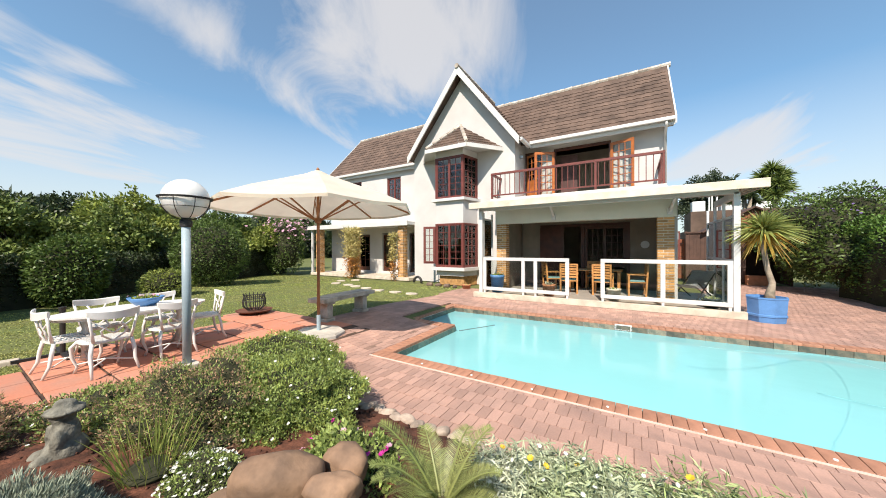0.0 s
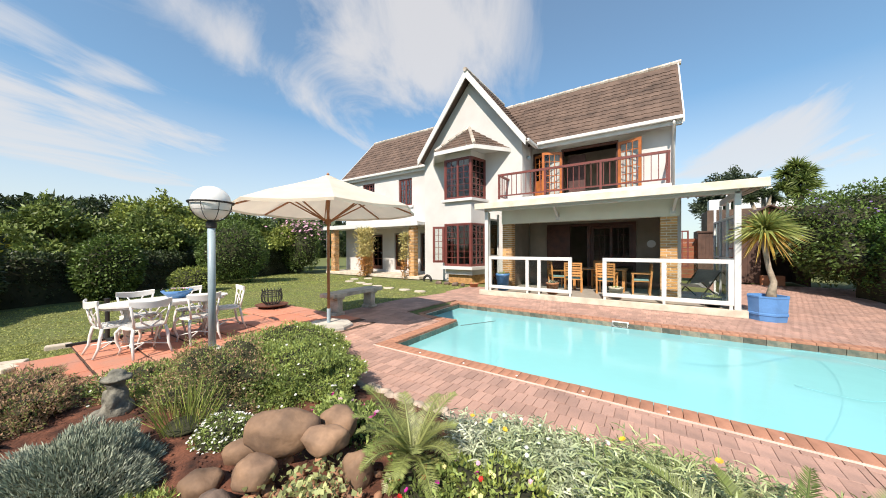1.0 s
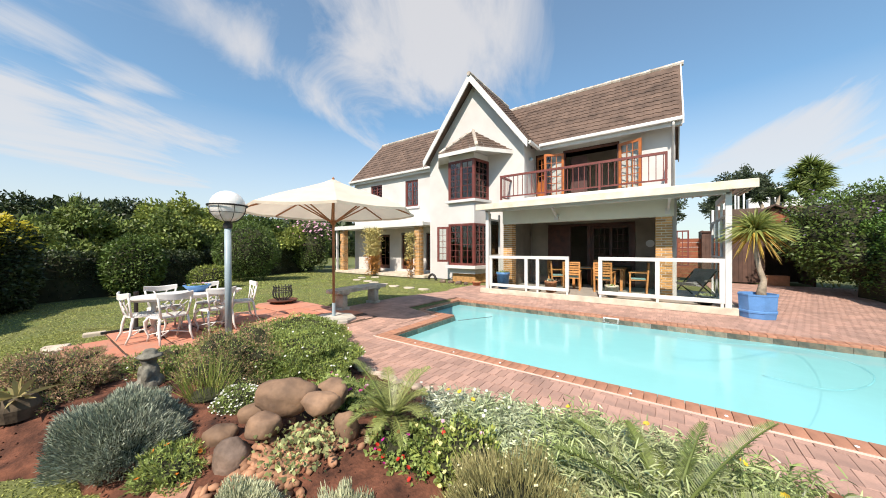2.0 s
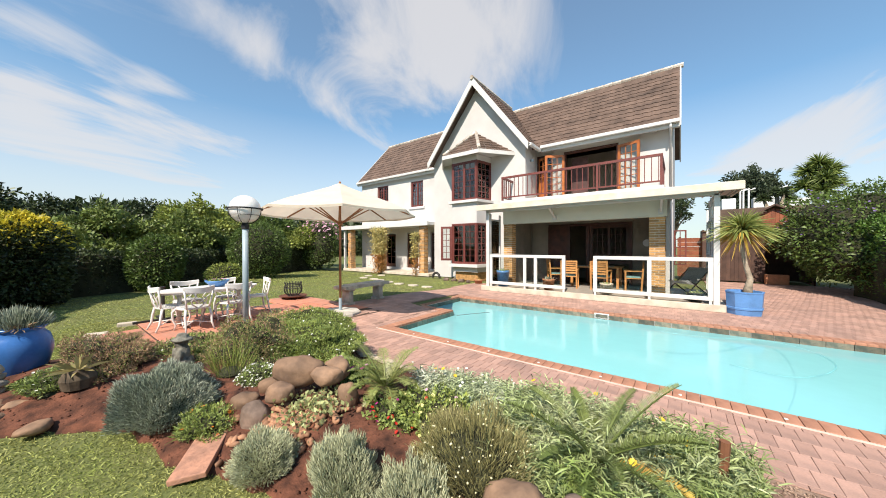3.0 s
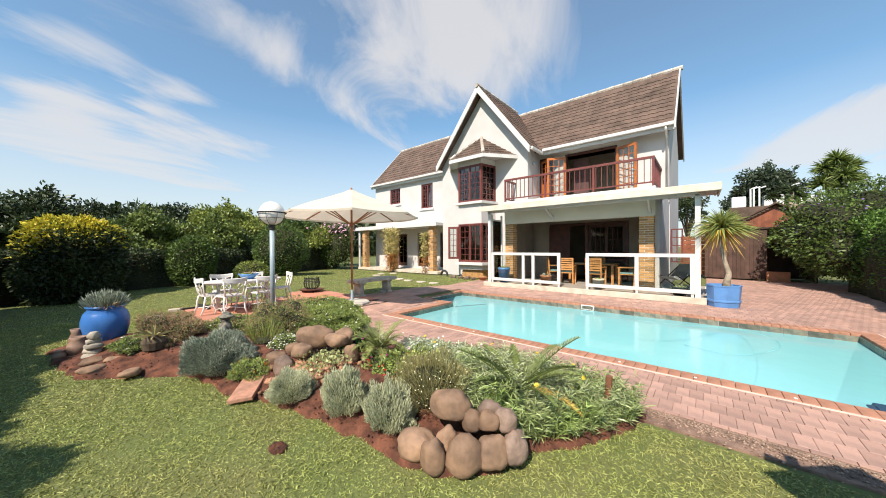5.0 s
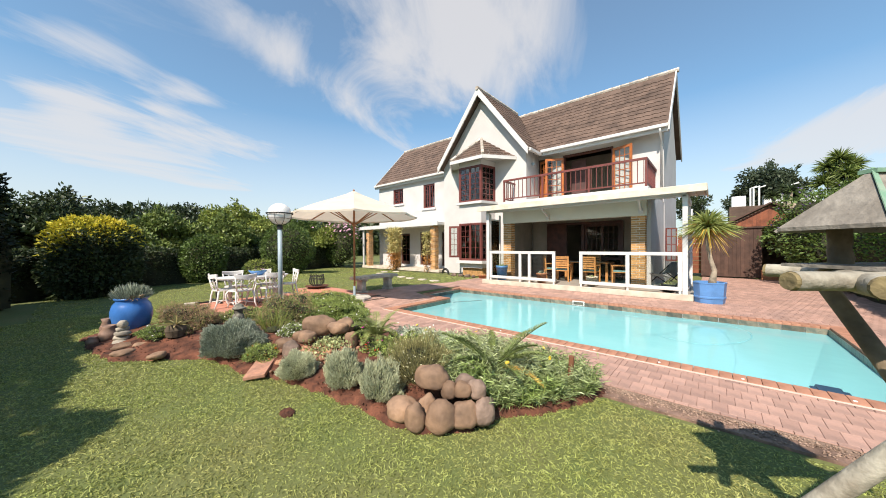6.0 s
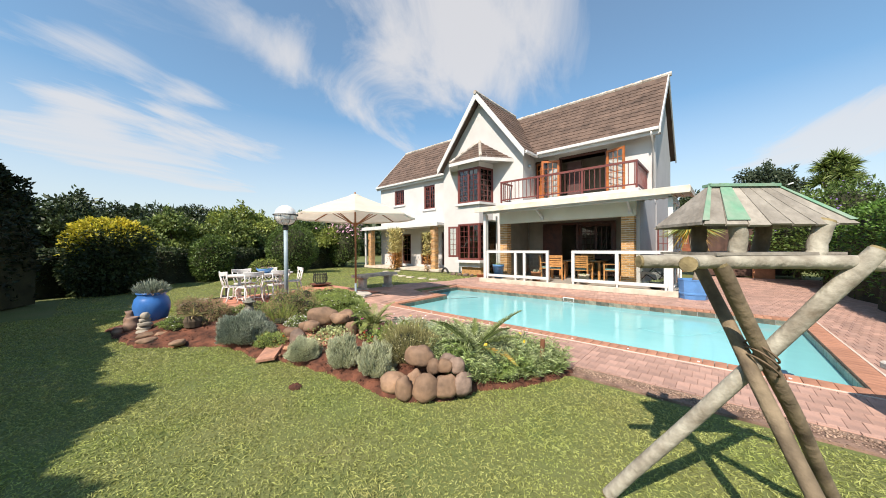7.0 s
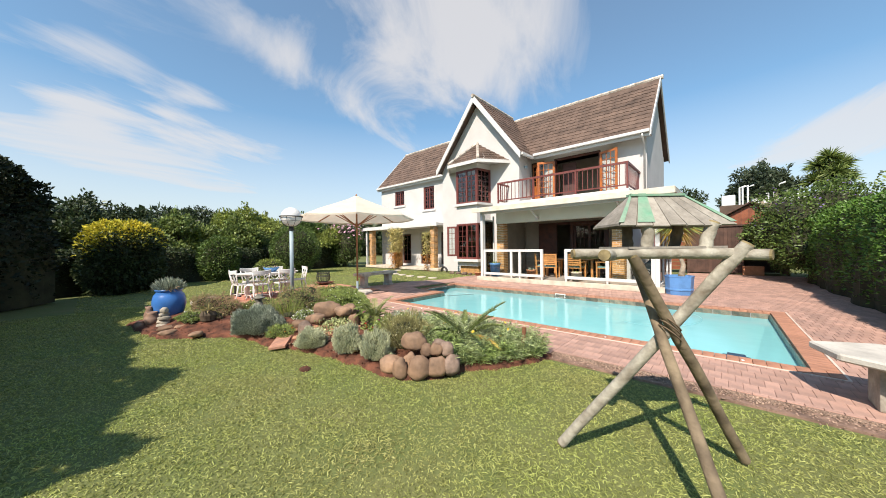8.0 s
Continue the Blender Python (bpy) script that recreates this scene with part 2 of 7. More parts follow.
w_bump.inputs["Strength"].default_value, w_bump.inputs["Distance"].default_value = 0.25, 0.02
w_pos = n_w.new("ShaderNodeTexCoord")
l_w.new(w_pos.outputs["Object"], w_wave.inputs["Vector"])
l_w.new(w_wave.outputs[0], w_bump.inputs["Height"])
w_milk, w_blend = n_w.new("ShaderNodeBsdfDiffuse"), n_w.new("ShaderNodeMixShader")
w_milk.inputs["Color"].default_value = (0.22, 0.525, 0.545, 1)
w_blend.inputs[0].default_value = 0.86
w_top = next(node for node in n_w if node.type == "MIX_SHADER" and node is not w_blend)
l_w.new(next(node for node in n_w if node.type == "BSDF_TRANSPARENT").outputs[0], w_blend.inputs[1])
l_w.new(w_milk.outputs[0], w_blend.inputs[2])
l_w.new(w_blend.outputs[0], w_top.inputs[1])
for node in list(n_w):
    if node.type in ("BSDF_GLOSSY", "FRESNEL"):
        l_w.new(w_bump.outputs[0], node.inputs["Normal"])


def leaf(name, col, tint, island=0.35, rough=0.55, trans=0.3):
    return mat(name, col, rough, 0.12, 1.6, 0, 30, island=island, tint=tint, trans=trans)


L_HEDGE = leaf("hedge_leaf", (0.105, 0.160, 0.034), (0.048, 0.082, 0.02), 0.5, 0.5, 0.18)
# tall hedge leaf: its shade is put into the near-black colour
L_SHADE = leaf("shade_darkened_leaf", (0.022, 0.033, 0.012), (0.012, 0.02, 0.008), 0.45, 0.6, 0.08)
L_DARK = leaf("dark_leaf", (0.052, 0.074, 0.026), (0.026, 0.040, 0.015), 0.55, 0.5, 0.12)
L_LIGHT = leaf("light_leaf", (0.29, 0.33, 0.075), (0.16, 0.205, 0.048), 0.5, 0.5, 0.22)
L_MID = leaf("garden_tree_leaf", (0.185, 0.235, 0.06), (0.075, 0.11, 0.03), 0.55, 0.5, 0.2)
L_GOLD = leaf("golden_leaf", (0.60, 0.50, 0.05), (0.36, 0.36, 0.045), 0.45)
L_BRIGHT = leaf("bright_leaf", (0.105, 0.205, 0.032), (0.06, 0.125, 0.024), 0.45, 0.5, 0.2)
L_LAV = leaf("lavender_leaf", (0.36, 0.39, 0.31), (0.17, 0.21, 0.14), 0.6, 0.8, 0.15)
L_SANT = leaf("santolina_leaf", (0.52, 0.53, 0.35), (0.37, 0.39, 0.245), 0.4, 0.8, 0.15)
L_GROUND = leaf("groundcover_leaf", (0.275, 0.345, 0.10), (0.175, 0.235, 0.068), 0.5, 0.5, 0.22)
L_BROWN = leaf("dry_stem", (0.40, 0.25, 0.16), (0.24, 0.18, 0.095), 0.45, 0.9, 0.15)
L_STRAP = leaf("strap_leaf", (0.20, 0.275, 0.075), (0.46, 0.48, 0.30), 0.6, 0.35, 0.18)
L_CYCAD = leaf("cycad_leaf", (0.078, 0.115, 0.03), (0.15, 0.18, 0.046), 0.35, 0.5, 0.1)
L_YELLOW = leaf("yellowed_leaf", (0.50, 0.36, 0.07), (0.40, 0.20, 0.05), 0.3, 0.6)
L_VARIEG = leaf("pale_leaf", (0.46, 0.48, 0.24), (0.22, 0.30, 0.10), 0.4, 0.5)
F_WHITE = leaf("white_petal", (0.80, 0.80, 0.76), (0.70, 0.70, 0.60), 0.1)
F_PINK = leaf("magenta_petal", (0.62, 0.03, 0.33), (0.5, 0.03, 0.28), 0.15)
F_RED = leaf("red_petal", (0.60, 0.03, 0.02), (0.5, 0.03, 0.02), 0.15)
F_YELLOW = leaf("yellow_petal", (0.80, 0.55, 0.03), (0.7, 0.5, 0.1), 0.15)
F_ORANGE = leaf("orange_petal", (0.75, 0.22, 0.03), (0.6, 0.2, 0.03), 0.15)
F_VIOLET = leaf("violet_petal", (0.20, 0.13, 0.34), (0.14, 0.10, 0.24), 0.2)
F_BLUSH = leaf("pale_pink_petal", (0.70, 0.42, 0.52), (0.6, 0.3, 0.42), 0.2)


# ---- building blocks ----
def part(name, bm, material, parent=None, label="", smooth=False):
    """Links a bmesh as one mesh object, under a thing or under a part."""
    me = bpy.data.meshes.new(name)
    bm.to_mesh(me)
    bm.free()
    me.materials.append(material)
    if smooth:
        for p in me.polygons:
            p.use_smooth = True
    ob = new(name, me)
    ob.parent = parent
    return tagged(ob, label)


def thing(name, label, category, group="", kind="", at=(0, 0, 0), turn=0.0):
    ob = new(name)
    ob.empty_display_size = 0.1
    ob.matrix_basis = pose(*at, 0, 0, turn)
    return tagged(ob, label, category, group, kind)


def box(bm, x0, x1, y0, y1, z0, z1, bev=0.0):
    vs = [bm.verts.new((x, y, z)) for z in (z0, z1) for y in (y0, y1) for x in (x0, x1)]
    fs = [bm.faces.new([vs[i] for i in q]) for q in ((0, 2, 3, 1), (4, 5, 7, 6), (0, 1, 5, 4), (1, 3, 7, 5), (3, 2, 6, 7), (2, 0, 4, 6))]
    if bev:
        bmesh.ops.bevel(bm, geom=list({e for f in fs for e in f.edges}), offset=bev, segments=2, affect="EDGES", profile=0.6)
    return bm


def boxes(*dims, bev=0.0):
    bm = bmesh.new()
    for d in dims:
        box(bm, *d, bev=bev)
    return bm


def bar(bm, p, q, w, h=None, up=(0, 0, 1)):
    """A square bar from p to q, w across and h high."""
    p, q, h = Vector(p), Vector(q), h or w
    d = (q - p).normalized()
    side = d.cross(Vector(up))
    side = side.normalized() if side.length > 1e-4 else Vector((1, 0, 0))
    top = side.cross(d)
    vs = [bm.verts.new(c + side * a * w / 2 + top * b * h / 2) for c in (p, q) for a, b in ((-1, -1), (1, -1), (1, 1), (-1, 1))]
    for f in ((3, 2, 1, 0), (4, 5, 6, 7), (0, 1, 5, 4), (1, 2, 6, 5), (2, 3, 7, 6), (3, 0, 4, 7)):
        bm.faces.new([vs[i] for i in f])
    return bm


def tube(bm, pts, radii, n=8, caps=True):
    """A round rod through pts, with one radius or one for each point."""
    pts = [Vector(p) for p in pts]
    radii = radii if isinstance(radii, (list, tuple)) else [radii] * len(pts)
    rings, side = [], None
    for i, (p, r) in enumerate(zip(pts, radii)):
        d = (pts[min(i + 1, len(pts) - 1)] - pts[max(i - 1, 0)]).normalized()
        if side is None:
            side = d.orthogonal().normalized()
        side = (side - d * side.dot(d)).normalized()
        other = d.cross(side)
        rings.append([bm.verts.new(p + r * (math.cos(a) * side + math.sin(a) * other)) for a in (2 * math.pi * k / n for k in range(n))])
    for a, b in zip(rings, rings[1:]):
        for k in range(n):
            bm.faces.new((a[k], a[(k + 1) % n], b[(k + 1) % n], b[k]))
    if caps:
        bm.faces.new(rings[0][::-1])
        bm.faces.new(rings[-1])
    return bm


def lathe(bm, profile, n=24, at=(0, 0, 0)):
    """Turns (radius, height) pairs round the upright axis."""
    rings = []
    for r, z in profile:
        rings.append([bm.verts.new((at[0] + r * math.cos(2 * math.pi * k / n), at[1] + r * math.sin(2 * math.pi * k / n), at[2] + z)) for k in range(n)])
    for a, b in zip(rings, rings[1:]):
        for k in range(n):
            bm.faces.new((a[k], a[(k + 1) % n], b[(k + 1) % n], b[k]))
    if profile[0][0] > 1e-4:
        bm.faces.new(rings[0][::-1])
    if profile[-1][0] > 1e-4:
        bm.faces.new(rings[-1])
    return bm


def prism(bm, pts, z0, z1):
    """An upright block over a flat outline, counter-clockwise."""
    lo, hi = [bm.verts.new((x, y, z0)) for x, y in pts], [bm.verts.new((x, y, z1)) for x, y in pts]
    bm.faces.new(lo[::-1])
    bm.faces.new(hi)
    for i in range(len(pts)):
        j = (i + 1) % len(pts)
        bm.faces.new((lo[i], lo[j], hi[j], hi[i]))
    return bm


def sheet(bm, quad, thick):
    """A slab of even thickness over four corners."""
    a, b, c, d = [Vector(p) for p in quad]
    nrm = (b - a).cross(d - a).normalized() * thick
    lo, hi = [bm.verts.new(p) for p in (a, b, c, d)], [bm.verts.new(p + nrm) for p in (a, b, c, d)]
    bm.faces.new(lo[::-1])
    bm.faces.new(hi)
    for i in range(4):
        j = (i + 1) % 4
        bm.faces.new((lo[i], lo[j], hi[j], hi[i]))
    return bm


def ease(v):
    v = min(1.0, max(0.0, v))
    return v * v * (3 - 2 * v)


def lift(x, y):
    """The ground's height: the terrace side lies a hand higher than the pool's edge."""
    return 0.10 * ease((-3.4 - x) / 1.2) * (1 - ease((y - 6.5) / 3.0)) * ease((y + 0.9) / 1.2)


def raw_mesh(name, verts, faces, material, parent=None, smooth=False):
    me = bpy.data.meshes.new(name)
    me.from_pydata(verts, [], faces)
    me.materials.append(material)
    if smooth:
        for p in me.polygons:
            p.use_smooth = True
    ob = new(name, me)
    ob.parent = parent
    return ob


# ---- ground, pool, paving ----
PX0, PX1, PY0, PY1 = -3.10, 4.42, 3.88, 7.80
AX0, AY0 = -4.15, 5.95
WATER_Z = -0.130


def in_pool(x, y, grow=0.0):
    return (PX0 - grow < x < PX1 + grow and PY0 - grow < y < PY1 + grow) or (AX0 - grow < x <= PX0 and AY0 - grow < y < PY1 + grow)


def lines(lo, hi, step, extra):
    vals = sorted(set([round(lo + k * step, 3) for k in range(int((hi - lo) / step) + 1)] + list(extra)))
    return vals


gx = [-3000, -400, -120, -60] + lines(-40, 40, 0.5, (AX0 - 0.05, PX0 - 0.05, PX1 + 0.05)) + [60, 120, 400, 3000]
gy = [-3000, -400, -120, -60] + lines(-30, 40, 0.5, (PY0 - 0.05, AY0 - 0.05, PY1 + 0.05)) + [60, 120, 400, 3000]
g_verts = [(x, y, lift(x, y) - 0.035) for y in gy for x in gx]
g_faces = []
for j in range(len(gy) - 1):
    for i in range(len(gx) - 1):
        if not in_pool((gx[i] + gx[i + 1]) / 2, (gy[j] + gy[j + 1]) / 2, 0.06):
            a = j * len(gx) + i
            g_faces.append((a, a + 1, a + 1 + len(gx), a + len(gx)))
ground = raw_mesh("ground", g_verts, g_faces, LAWN)
tagged(ground, "mown green lawn round the house and pool", "lawn", kind="structure")

# paving bed, a sheet under the bricks
REGIONS = [(-5.3, 1.9, 2.38, PY0 - 0.24), (1.9, 9.0, 2.62, PY0 - 0.24), (-5.7, PX0 - 0.24, PY0 - 0.24, AY0 - 0.24), (-5.7, AX0 - 0.24, AY0 - 0.24, PY1 + 0.24),
           (-5.7, 9.0, PY1 + 0.24, 9.66), (PX1 + 0.24, 9.0, PY0 - 0.24, PY1 + 0.24), (2.40, 9.0, 9.66, 18.6), (-5.85, -4.45, 9.66, 11.6)]
pb = bmesh.new()
for x0, x1, y0, y1 in REGIONS:
    xs, ys = np.linspace(x0, x1, max(2, int((x1 - x0) / 0.4) + 1)), np.linspace(y0, y1, max(2, int((y1 - y0) / 0.4) + 1))
    grid = [[pb.verts.new((x, y, lift(x, y) - 0.008)) for x in xs] for y in ys]
    for j in range(len(ys) - 1):
        for i in range(len(xs) - 1):
            pb.faces.new((grid[j][i], grid[j][i + 1], grid[j + 1][i + 1], grid[j + 1][i]))
pavement = tagged(part("pavement", pb, JOINT), "pinkish red brick paving round the swimming pool", "paving", kind="structure")

# the basin: walls and floor of painted plaster, with a shelf in the alcove
pool = thing("swimming_pool", "rectangular swimming pool with turquoise water and brick coping", "swimming pool")
bb = bmesh.new()
DEEP = -1.55
box(bb, PX0 - 0.2, PX1 + 0.2, PY0 - 0.2, PY1 + 0.2, DEEP - 0.2, DEEP)
box(bb, PX0, PX1, PY0 - 0.2, PY0, DEEP, -0.19)
box(bb, AX0, PX1, PY1, PY1 + 0.2, DEEP, -0.19)
box(bb, PX1, PX1 + 0.2, PY0 - 0.2, PY1 + 0.2, DEEP, -0.19)
box(bb, PX0 - 0.2, PX0, PY0 - 0.2, AY0, DEEP, -0.19)
box(bb, AX0 - 0.2, PX0, AY0 - 0.2, AY0, DEEP, -0.19)
box(bb, AX0 - 0.2, AX0, AY0, PY1 + 0.2, DEEP, -0.19)
box(bb, AX0, PX0, AY0, PY1, DEEP, -0.40)
part("basin", bb, BASIN, pool, "smooth turquoise painted pool shell")
wb = bmesh.new()
wb.faces.new([wb.verts.new((x, y, WATER_Z)) for x, y in ((PX0, PY0), (PX1, PY0), (PX1, PY1), (AX0, PY1), (AX0, AY0), (PX0, AY0))])
water = part("water", wb, WATER, pool, "calm clear turquoise water")
water.visible_shadow = False
# band of tiles at the waterline
def band(x0, y0, x1, y1, material, name, n):
    d, s = Vector((x1 - x0, y1 - y0)), None
    length = d.length
    d.normalize()
    nrm = Vector((d.y, -d.x))
    k = max(1, int(length / n))
    me = None
    for i in range(k):
        p, q = Vector((x0, y0)) + d * (i * length / k + 0.004), Vector((x0, y0)) + d * ((i + 1) * length / k - 0.004)
        if me is None:
            bm = bmesh.new()
            box(bm, 0, length / k - 0.008, -0.004, 0.03, -0.11, 0.11)
            ob = part(name, bm, material, pool)
            me = ob.data
        else:
            ob = new(name, me)
            ob.parent = pool
        ob.matrix_basis = Matrix.Translation((p.x, p.y, -0.14)) @ Matrix.Rotation(math.atan2(d.y, d.x), 4, "Z")


band(PX1, PY1, AX0, PY1, GREYTILE, "waterline_tile", 0.30)
band(PX0, AY0, PX0, PY0, POOLTILE, "waterline_tile", 0.16)
band(AX0, AY0, PX0, AY0, POOLTILE, "waterline_tile", 0.16)
band(AX0, PY1, AX0, AY0, POOLTILE, "waterline_tile", 0.16)
band(PX1, PY0, PX1, PY1, POOLTILE, "waterline_tile", 0.16)
band(PX0, PY0, PX1, PY0, POOLTILE, "waterline_tile", 0.16)
# skimmer mouth in the long wall
part("skimmer_mouth", boxes((-0.16, 0.16, PY1 - 0.03, PY1 - 0.012, -0.02, 0.005), (-0.16, 0.16, PY1 - 0.03, PY1 - 0.012, -0.12, -0.10),
                            (-0.16, -0.13, PY1 - 0.03, PY1 - 0.012, -0.10, -0.02), (0.13, 0.16, PY1 - 0.03, PY1 - 0.012, -0.10, -0.02)), WHITE, pool, "white plastic skimmer mouth")
part("skimmer_throat", boxes((-0.13, 0.13, PY1 - 0.014, PY1 - 0.008, -0.10, -0.02)), BLACKIRON, pool)
# rail in the alcove water
rb = bmesh.new()
tube(rb, [(-3.02, 6.0, WATER_Z), (-2.55, 6.85, WATER_Z - 0.003)], 0.014)
part("safety_rail", rb, mat("pool_rail", (0.10, 0.16, 0.16), 0.4), pool)
# cleaner and its floating hose
hb = bmesh.new()
bends = [Vector(p) for p in ((0.3, 7.5), (1.2, 7.3), (2.0, 7.4), (2.8, 7.7), (3.25, 7.3), (3.32, 6.65), (3.05, 6.0), (2.6, 5.6), (2.0, 5.75), (1.55, 5.6))]
hose = []
for i in range(1, len(bends) - 2):
    for k in range(6):
        s = k / 6
        p = 0.5 * (2 * bends[i] + (bends[i + 1] - bends[i - 1]) * s + (2 * bends[i - 1] - 5 * bends[i] + 4 * bends[i + 1] - bends[i + 2]) * s * s + (3 * bends[i] - bends[i - 1] - 3 * bends[i + 1] + bends[i + 2]) * s ** 3)
        hose.append((p.x, p.y, WATER_Z - 0.010))
tube(hb, hose, 0.013, 6)
cleaner = thing("pool_cleaner", "dull teal floating pool hose with a dark cleaner head", "pool cleaner")
part("hose", hb, mat("hose", (0.17, 0.49, 0.51), 0.5), cleaner, "dull teal floating hose", True)
part("head", boxes((3.65, 3.95, 4.25, 4.42, -0.20, -0.115), (3.70, 3.90, 4.20, 4.47, -0.16, -0.10), bev=0.02), mat("cleaner_plastic", (0.03, 0.07, 0.12), 0.4), cleaner)
for cx, cy in ((0.75, 5.6), (3.9, 4.75)):
    db = bmesh.new()
    lathe(db, [(0.0, 0.0), (0.12, 0.0), (0.12, 0.03), (0.0, 0.045)], 16, (cx, cy, DEEP))
    part("drain", db, mat("drain_grey", (0.10, 0.25, 0.26), 0.5), pool)


def brick_mesh(w, d, h, bev, material, name):
    """A loaf of fired clay with worn upper edges: bottom left open."""
    bm = bmesh.new()
    lo = [bm.verts.new((x * w / 2, y * d / 2, -h)) for x, y in ((-1, -1), (1, -1), (1, 1), (-1, 1))]
    mid = [bm.verts.new((x * w / 2, y * d / 2, -bev)) for x, y in ((-1, -1), (1, -1), (1, 1), (-1, 1))]
    top = [bm.verts.new((x * (w / 2 - bev), y * (d / 2 - bev), 0)) for x, y in ((-1, -1), (1, -1), (1, 1), (-1, 1))]
    for a, b in ((lo, mid), (mid, top)):
        for i in range(4):
            bm.faces.new((a[i], a[(i + 1) % 4], b[(i + 1) % 4], b[i]))
    bm.faces.new(top)
    me = bpy.data.meshes.new(name)
    bm.to_mesh(me)
    bm.free()
    me.materials.append(material)
    return me


def piece(name, me, parent, m):
    ob = new(name, me)
    ob.parent = parent
    ob.matrix_basis = m
    return ob


# ---- house ----
house = thing("house", "white plastered two-storey house with a steep brown tiled roof", "house")
EAVE_Y, EAVE_Z, RIDGE_Y, RIDGE_Z, BACK_Y = 13.75, 6.25, 16.9, 9.62, 20.05
HX0, HX1 = -17.0, 1.28
GX0, GX1, GY = -9.35, -4.06, 12.95
WALL_Y = 14.3
WING_Y = 14.0
APEX_X, APEX_Z = -6.58, 9.85


def wall_along(bm, x0, x1, y0, y1, z0, z1, holes=()):
    """A wall along x in one piece, with rectangular openings (xa, xb, za, zb) through it."""
    xs = sorted({x0, x1, *[h[0] for h in holes], *[h[1] for h in holes]})
    zs = sorted({z0, z1, *[h[2] for h in holes], *[h[3] for h in holes]})
    nx, nz = len(xs) - 1, len(zs) - 1
    solid = {(i, j) for i in range(nx) for j in range(nz)
             if not any(h[0] <= xs[i] and xs[i + 1] <= h[1] and h[2] <= zs[j] and zs[j + 1] <= h[3] for h in holes)}
    made = {}

    def v(i, j, y):
        if (i, j, y) not in made:
            made[i, j, y] = bm.verts.new((xs[i], y, zs[j]))
        return made[i, j, y]

    for i, j in solid:
        bm.faces.new((v(i, j, y0), v(i + 1, j, y0), v(i + 1, j + 1, y0), v(i, j + 1, y0)))
        bm.faces.new((v(i, j + 1, y1), v(i + 1, j + 1, y1), v(i + 1, j, y1), v(i, j, y1)))
        for (a, b), p, q in (((-1, 0), (i, j), (i, j + 1)), ((1, 0), (i + 1, j + 1), (i + 1, j)), ((0, -1), (i + 1, j), (i, j)), ((0, 1), (i, j + 1), (i + 1, j + 1))):
            if (i + a, j + b) not in solid:
                bm.faces.new((v(*p, y0), v(*q, y0), v(*q, y1), v(*p, y1)))
    return bm


def rim(bm, x0, x1, y0, y1, z0, z1, t):
    """A rectangular frame in one piece, t wide."""
    return wall_along(bm, x0, x1, y0, y1, z0, z1, [(x0 + t, x1 - t, z0 + t, z1 - t)])


DOOR_HOLE = (-2.75, -0.55, 3.66, 5.95)
bm = bmesh.new()
wall_along(bm, GX1, HX1, WALL_Y, WALL_Y + 0.25, 3.3, 6.35, [DOOR_HOLE, (-4.0, -3.3, 3.66, 5.95)])
part("upper_wall", bm, PLASTER, house)
bm = bmesh.new()
wall_along(bm, HX0, GX0, WING_Y, WING_Y + 0.25, 0.0, 6.4, [(-12.13, -11.09, 4.15, 5.75), (-15.3, -14.2, 4.7, 5.8), (-14.5, -13.5, 0.3, 2.5), (-12.5, -11.5, 0.3, 2.55), (-10.5, -9.6, 0.3, 2.5)])
part("wing_wall", bm, PLASTER, house)
bm = wall_along(bmesh.new(), GX0, GX1, GY, GY + 0.25, 0.0, 6.2, [(-7.62, -5.82, 0.8, 2.75), (-7.62, -5.82, 3.85, 5.7)])
part("gable_wall", bm, PLASTER, house)
# the triangle under the gable
bm = bmesh.new()
tri = [(GX0, 6.2), (GX1, 6.2), (APEX_X + 0.02, APEX_Z - 0.22)]
fr, bk = [bm.verts.new((x, GY, z)) for x, z in tri], [bm.verts.new((x, GY + 0.25, z)) for x, z in tri]
bm.faces.new(fr)
bm.faces.new(bk[::-1])
for i in range(3):
    bm.faces.new((fr[i], bk[i], bk[(i + 1) % 3], fr[(i + 1) % 3]))
part("gable_top", bm, PLASTER, house)
part("return_wall", boxes((GX1 - 0.25, GX1, GY + 0.25, WALL_Y + 0.2, 0.0, 6.45)), PLASTER, house)
part("return_wall", boxes((GX0, GX0 + 0.25, GY + 0.25, WING_Y + 0.2, 0.0, 6.45)), PLASTER, house)
for x0 in (HX0, HX1 - 0.25):
    y0 = 14.25 if x0 < 0 else WALL_Y + 0.25
    bm = bmesh.new()
    pent = [(y0, 0.0), (19.5, 0.0), (19.5, 6.35), (RIDGE_Y, RIDGE_Z - 0.2), (y0, 6.35)]
    fr, bk = [bm.verts.new((x0, y, z)) for y, z in pent], [bm.verts.new((x0 + 0.25, y, z)) for y, z in pent]
    bm.faces.new(fr[::-1])
    bm.faces.new(bk)
    for i in range(5):
        bm.faces.new((fr[i], fr[(i + 1) % 5], bk[(i + 1) % 5], bk[i]))
    part("end_wall", bm, PLASTER, house)
part("patio_wall", boxes((HX1 - 0.25, HX1 - 0.02, 10.98, WALL_Y + 0.25, 0.0, 3.40)), PLASTER, house)
bm = boxes((HX0, HX1, 19.5, 19.75, 0.0, 6.35))
part("rear_wall", bm, PLASTER, house)
part("upper_floor", boxes((HX0 + 0.25, GX1 - 0.25, GY + 1.3, 19.5, 3.2, 3.45), (GX1, HX1 - 0.26, 10.86, 19.5, 2.75, 3.40)), CREAM, house)
